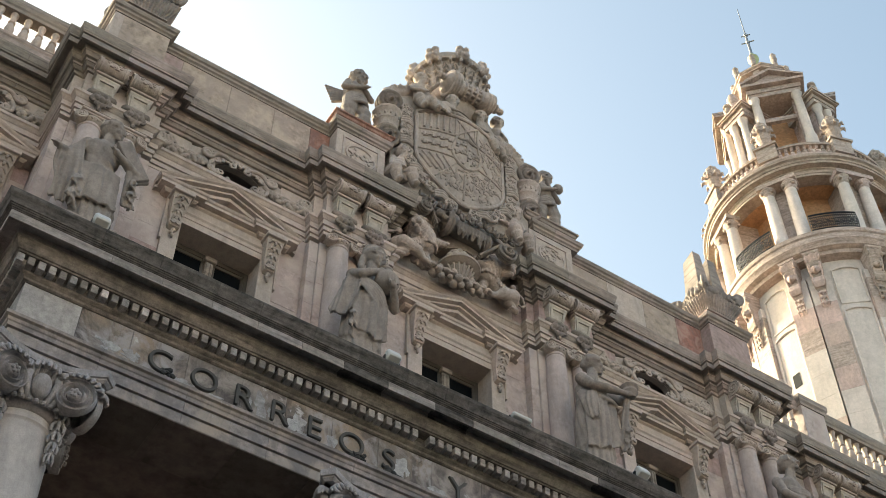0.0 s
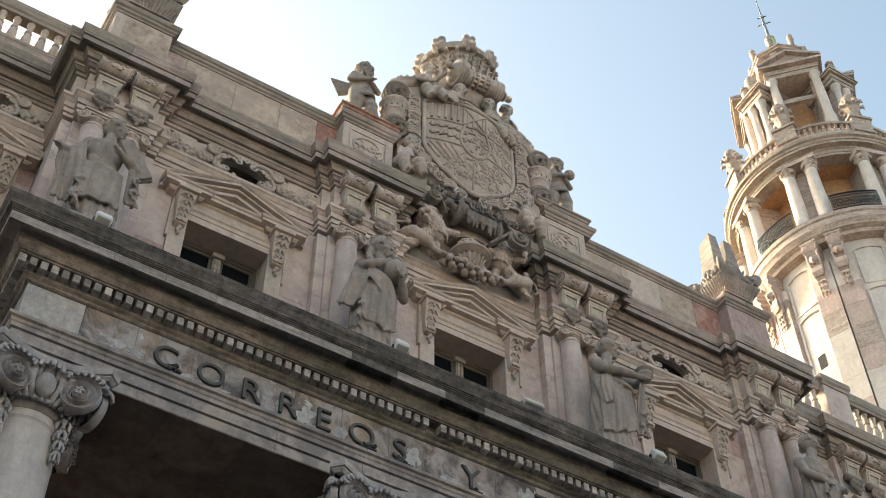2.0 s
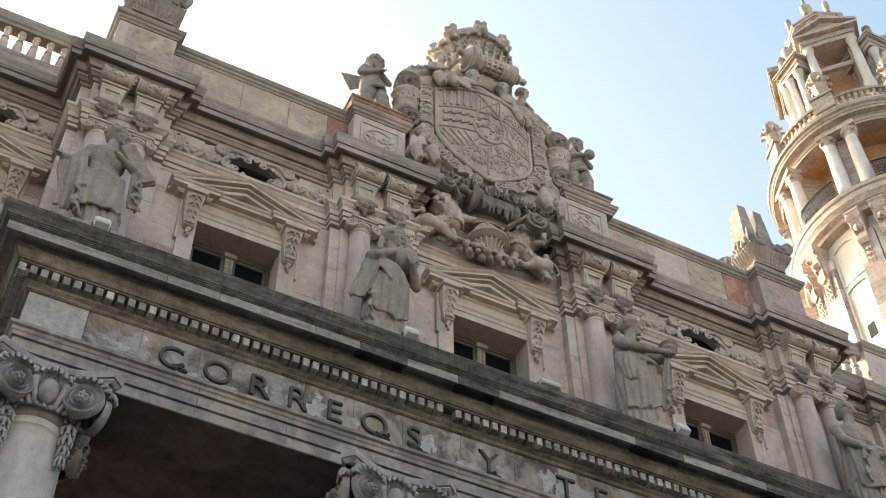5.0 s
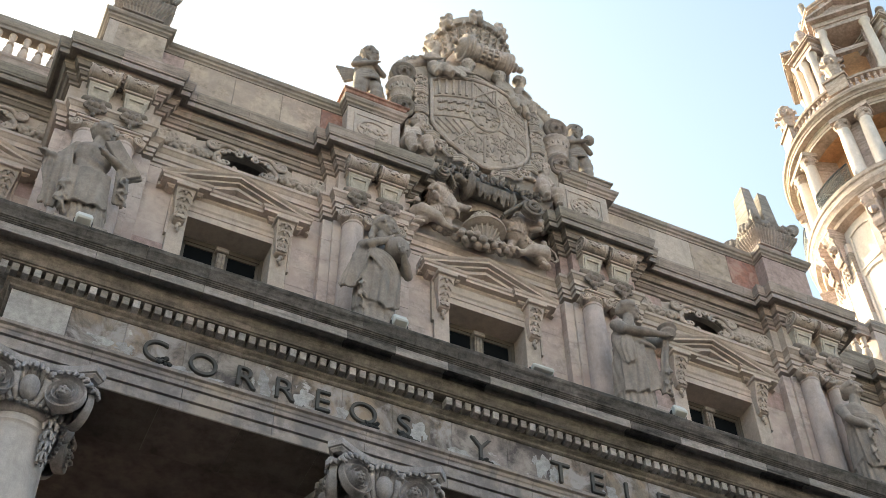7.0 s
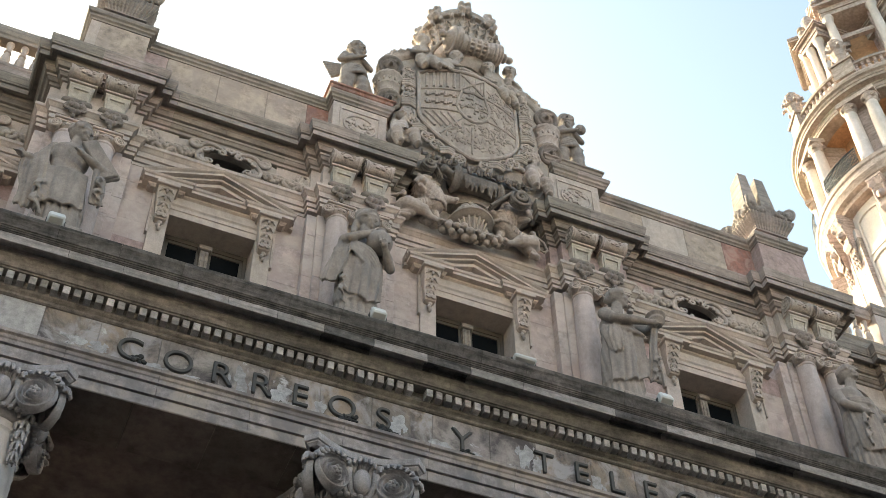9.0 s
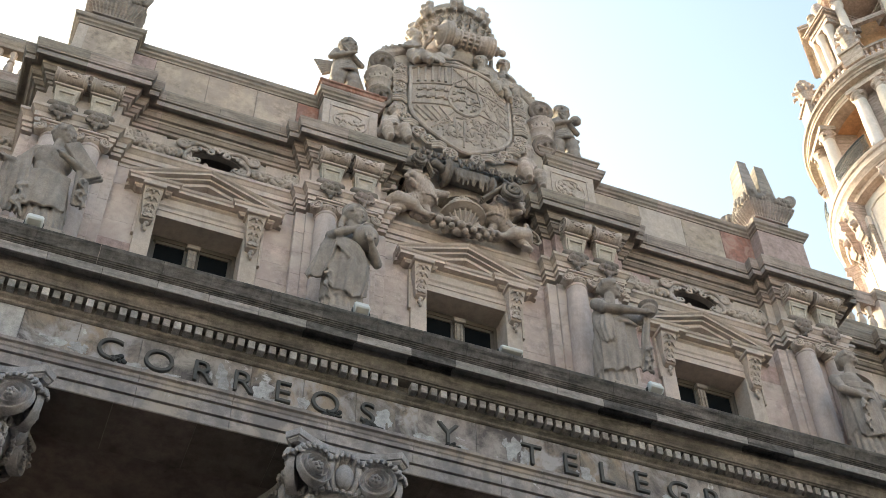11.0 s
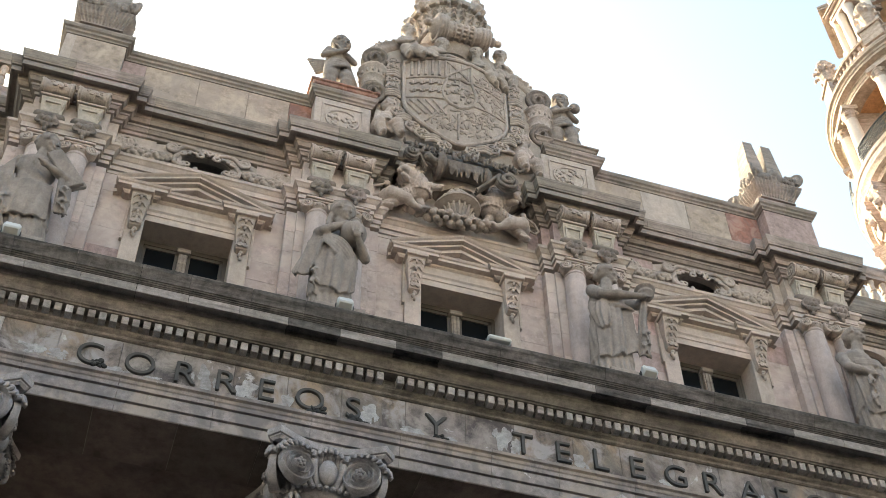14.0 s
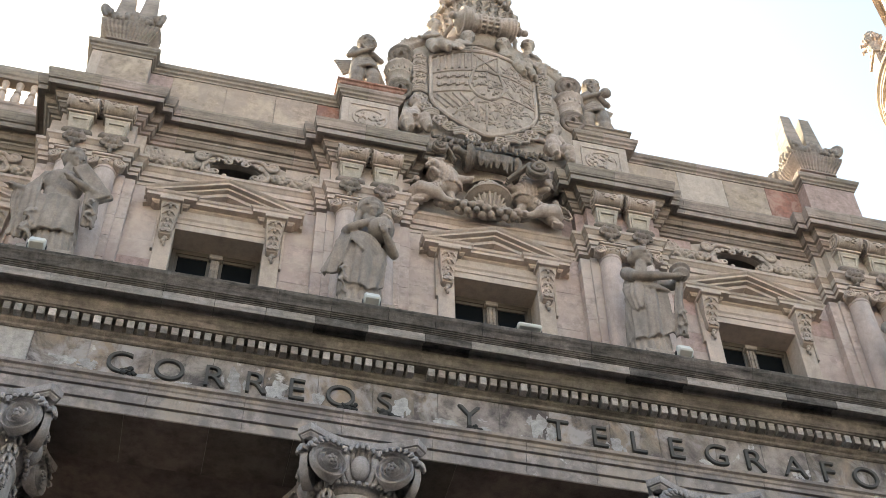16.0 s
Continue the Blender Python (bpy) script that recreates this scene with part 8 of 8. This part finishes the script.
for i in range(8):
    a = FACE + radians(-9 + 45 * i)
    b = bmesh.new()
    radial_box(b, 3.75, 4.36, a, 0.46, 50.82, 51.72)
    radial_box(b, 3.70, 4.44, a, 0.54, 51.72, 51.86)
    part("ring_pedestal", b, M_TOWER, tower)
    b = bmesh.new()
    c = polar(4.05, a)
    lathe(b, [(0.30, 51.86), (0.30, 51.94), (0.16, 52.02), (0.20, 52.16), (0.33, 52.60), (0.36, 52.78), (0.30, 52.90), (0.40, 53.02), (0.42, 53.12), (0.30, 53.2)], 20, c, 0.08, 10)
    for j in range(9):
        g = j / 9 * 6.283
        d = Vector((math.cos(g), math.sin(g), 0))
        chain(b, [c + d * 0.32 + Vector((0, 0, 52.92)), c + d * 0.52 + Vector((0, 0, 52.98)), c + d * 0.56 + Vector((0, 0, 52.80))], 0.10, 0.05, 8)
        ball(b, c + d * 0.30 + Vector((0, 0, 53.28)), 0.16, 8)
        ball(b, c + Vector((0.19 * math.cos(g + 0.4), 0.19 * math.sin(g + 0.4), 53.58)), 0.15, 8)
    ball(b, c + Vector((0, 0, 53.80)), (0.17, 0.17, 0.22), 10)
    limb(b, c + Vector((0, 0, 53.1)), c + Vector((0, 0, 53.7)), 0.3, 0.18, 12)
    carve("ring_urn", b, M_TOWER, tower, "", 0.03, 0, 0.0)

# upper temple: four pedimented porches on a cross plan
TX, TY = TX + 0.10, TY - 0.14
TC = Vector((TX, TY, 0))
part("temple_core", lathe(bmesh.new(), [(1.35, 50.8), (1.35, 58.20)], 24, (TX, TY, 0)), M_OCHRE_PAINT, tower, "ochre inner core", True)
for i in range(4):
    a = FACE + radians(8) + i * math.pi / 2
    o = Vector((math.cos(a), math.sin(a), 0))
    t = Vector((-o.y, o.x, 0))
    for s in (-1, 1):
        c = TC + o * 2.45 + t * s * 1.0
        b = bmesh.new()
        lathe(b, [(0.28, 51.20), (0.28, 54.10), (0.26, 54.20), (0.22, 54.25), (0.215, 56.00), (0.19, 57.50), (0.25, 57.60), (0.28, 57.75)], 18, c)
        part("temple_column", b, M_TOWER_PALE, tower, "", True)
        b = bmesh.new()
        vs = []
        for z in (50.8, 57.80):
            for d, w in ((1.2, s * 0.75), (2.15, s * 0.75), (2.15, s * 1.25), (1.2, s * 1.25)):
                vs.append(b.verts.new(TC + o * d + t * w + Vector((0, 0, z))))
        for q in ((0, 1, 2, 3), (7, 6, 5, 4), (0, 4, 5, 1), (1, 5, 6, 2), (2, 6, 7, 3), (3, 7, 4, 0)):
            b.faces.new([vs[j] for j in q])
        part("temple_pier", b, M_TOWER, tower)
    # lintel and pediment
    def slab(d0, d1, w, z0, z1, mat, name):
        bb = bmesh.new()
        v = [bb.verts.new(TC + o * d + t * ww + Vector((0, 0, z))) for z in (z0, z1) for d, ww in ((d0, -w), (d1, -w), (d1, w), (d0, w))]
        for q in ((0, 1, 2, 3), (7, 6, 5, 4), (0, 4, 5, 1), (1, 5, 6, 2), (2, 6, 7, 3), (3, 7, 4, 0)):
            bb.faces.new([v[j] for j in q])
        return part(name, bb, mat, tower)
    slab(1.0, 2.66, 1.24, 57.72, 58.02, M_TOWER, "temple_lintel")
    slab(1.0, 2.72, 1.30, 58.02, 58.35, M_TOWER, "temple_frieze")
    slab(1.0, 2.96, 1.50, 58.37, 58.54, M_TOWER, "temple_cornice")
    slab(2.0, 2.2, 0.75, 56.20, 56.50, M_TOWER, "transom")
    def gable(d0, d1, pts, name):
        bb = bmesh.new()
        n = len(pts)
        v = [bb.verts.new(TC + o * d + t * w + Vector((0, 0, z))) for d in (d0, d1) for w, z in pts]
        bb.faces.new(v[:n])
        bb.faces.new(v[n:][::-1])
        for j in range(n):
            bb.faces.new((v[j], v[(j + 1) % n], v[n + (j + 1) % n], v[n + j]))
        return part(name, bb, M_TOWER, tower)
    gable(1.0, 2.74, ((-1.35, 58.55), (1.35, 58.55), (0, 59.42)), "tympanum")
    for q in (-1, 1):
        gable(1.0, 3.0, ((q * 1.52, 58.55), (q * 1.52, 58.70), (0, 59.56), (0, 59.40)), "raking_cornice")
    # corner buttress with urn between the porches
    ac = a + math.pi / 4
    b = bmesh.new()
    radial_box(b, 1.2, 2.62, ac, 0.42, 50.8, 56.80)
    part("buttress", b, M_TOWER, tower)
    for s in (-1, 1):
        b = bmesh.new()
        oc = Vector((math.cos(ac), math.sin(ac), 0))
        tc = Vector((-oc.y, oc.x, 0))
        lathe(b, [(0.24, 51.20), (0.24, 53.90), (0.19, 54.00), (0.17, 56.30), (0.24, 56.52), (0.26, 56.72)], 16, TC + oc * 2.78 + tc * s * 0.30)
        part("buttress_column", b, M_TOWER_PALE, tower, "", True)
    b = bmesh.new()
    radial_box(b, 1.2, 3.02, ac, 0.66, 56.72, 57.0)
    radial_box(b, 1.2, 3.06, ac, 0.70, 57.0, 57.28)
    radial_box(b, 1.2, 3.20, ac, 0.84, 57.28, 57.38)
    radial_box(b, 1.2, 3.26, ac, 0.90, 57.38, 57.48)
    part("buttress_cornice", b, M_TOWER, tower)
    b = bmesh.new()
    lathe(b, [(0.17, 57.48), (0.17, 57.56), (0.09, 57.62), (0.13, 57.72), (0.22, 58.02), (0.23, 58.14), (0.13, 58.30), (0.12, 58.36), (0.21, 58.42), (0.20, 58.54), (0.08, 58.62)], 16, polar(2.92, ac - 0.10))
    part("buttress_urn", b, M_TOWER, tower, "", True)
# lantern, cap and spire
part("lantern", lathe(bmesh.new(), [(1.5, 58.40), (1.5, 59.20), (1.65, 59.30), (1.65, 59.50), (1.25, 59.60), (1.25, 61.80), (1.30, 61.84), (1.30, 61.98), (1.52, 62.04), (1.52, 62.14), (1.60, 62.20), (1.60, 62.32), (1.2, 62.40)], 8, (TX, TY, 0)), M_TOWER, tower)
for i in range(8):
    a = FACE + radians(18) + (i + 0.5) * math.pi / 4
    b = bmesh.new()
    radial_box(b, 1.0, 1.5, a, 0.16, 59.60, 61.80)
    part("lantern_pilaster", b, M_TOWER, tower)
    # near-black block put where the unlit inside would show
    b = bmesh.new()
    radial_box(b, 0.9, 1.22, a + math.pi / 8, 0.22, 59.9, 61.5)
    part("lantern_window", b, M_DARKROOM, tower, "lantern opening, its inner darkness put into a near-black block")
    b = bmesh.new()
    lathe(b, [(0.10, 62.35), (0.14, 62.40), (0.12, 62.55), (0.18, 62.90), (0.14, 63.10), (0.17, 63.20), (0.08, 63.40)], 12, polar(1.42, a))
    part("lantern_urn", b, M_TOWER, tower, "", True)
    if i % 2 == 0:
        b = bmesh.new()
        lathe(b, [(0.18, 59.35), (0.24, 59.45), (0.2, 59.20), (0.30, 59.60), (0.30, 60.00), (0.2, 60.30)], 12, polar(2.15, a - math.pi / 8 + math.pi / 8))
        part("lantern_vase", b, M_TOWER, tower, "", True)
part("cap", lathe(bmesh.new(), [(1.15, 62.45), (0.9, 62.9), (0.4, 63.3), (0.2, 63.8), (0.16, 64.4), (0.20, 64.7), (0.30, 64.95), (0.29, 65.15), (0.16, 65.4), (0.08, 65.6)], 24, (TX, TY, 0)), M_GREEN, tower, "gilt green cap", True)
b = bmesh.new()
lathe(b, [(0.09, 65.4), (0.07, 67.0), (0.03, 68.2), (0.02, 70.4)], 8, (TX, TY, 0))
for z, w in ((66.8, 0.35), (67.5, 0.25)):
    tube(b, [TC + Vector((-0.59 * w * -1, 0.81 * w * -1, z)), TC + Vector((0.59 * w * -1, 0.81 * w, z))], 0.035, 6)
    ball(b, TC + Vector((0, 0, z)), 0.13, 8)
part("spire", b, M_SPIRE, tower, "thin metal spire", True)
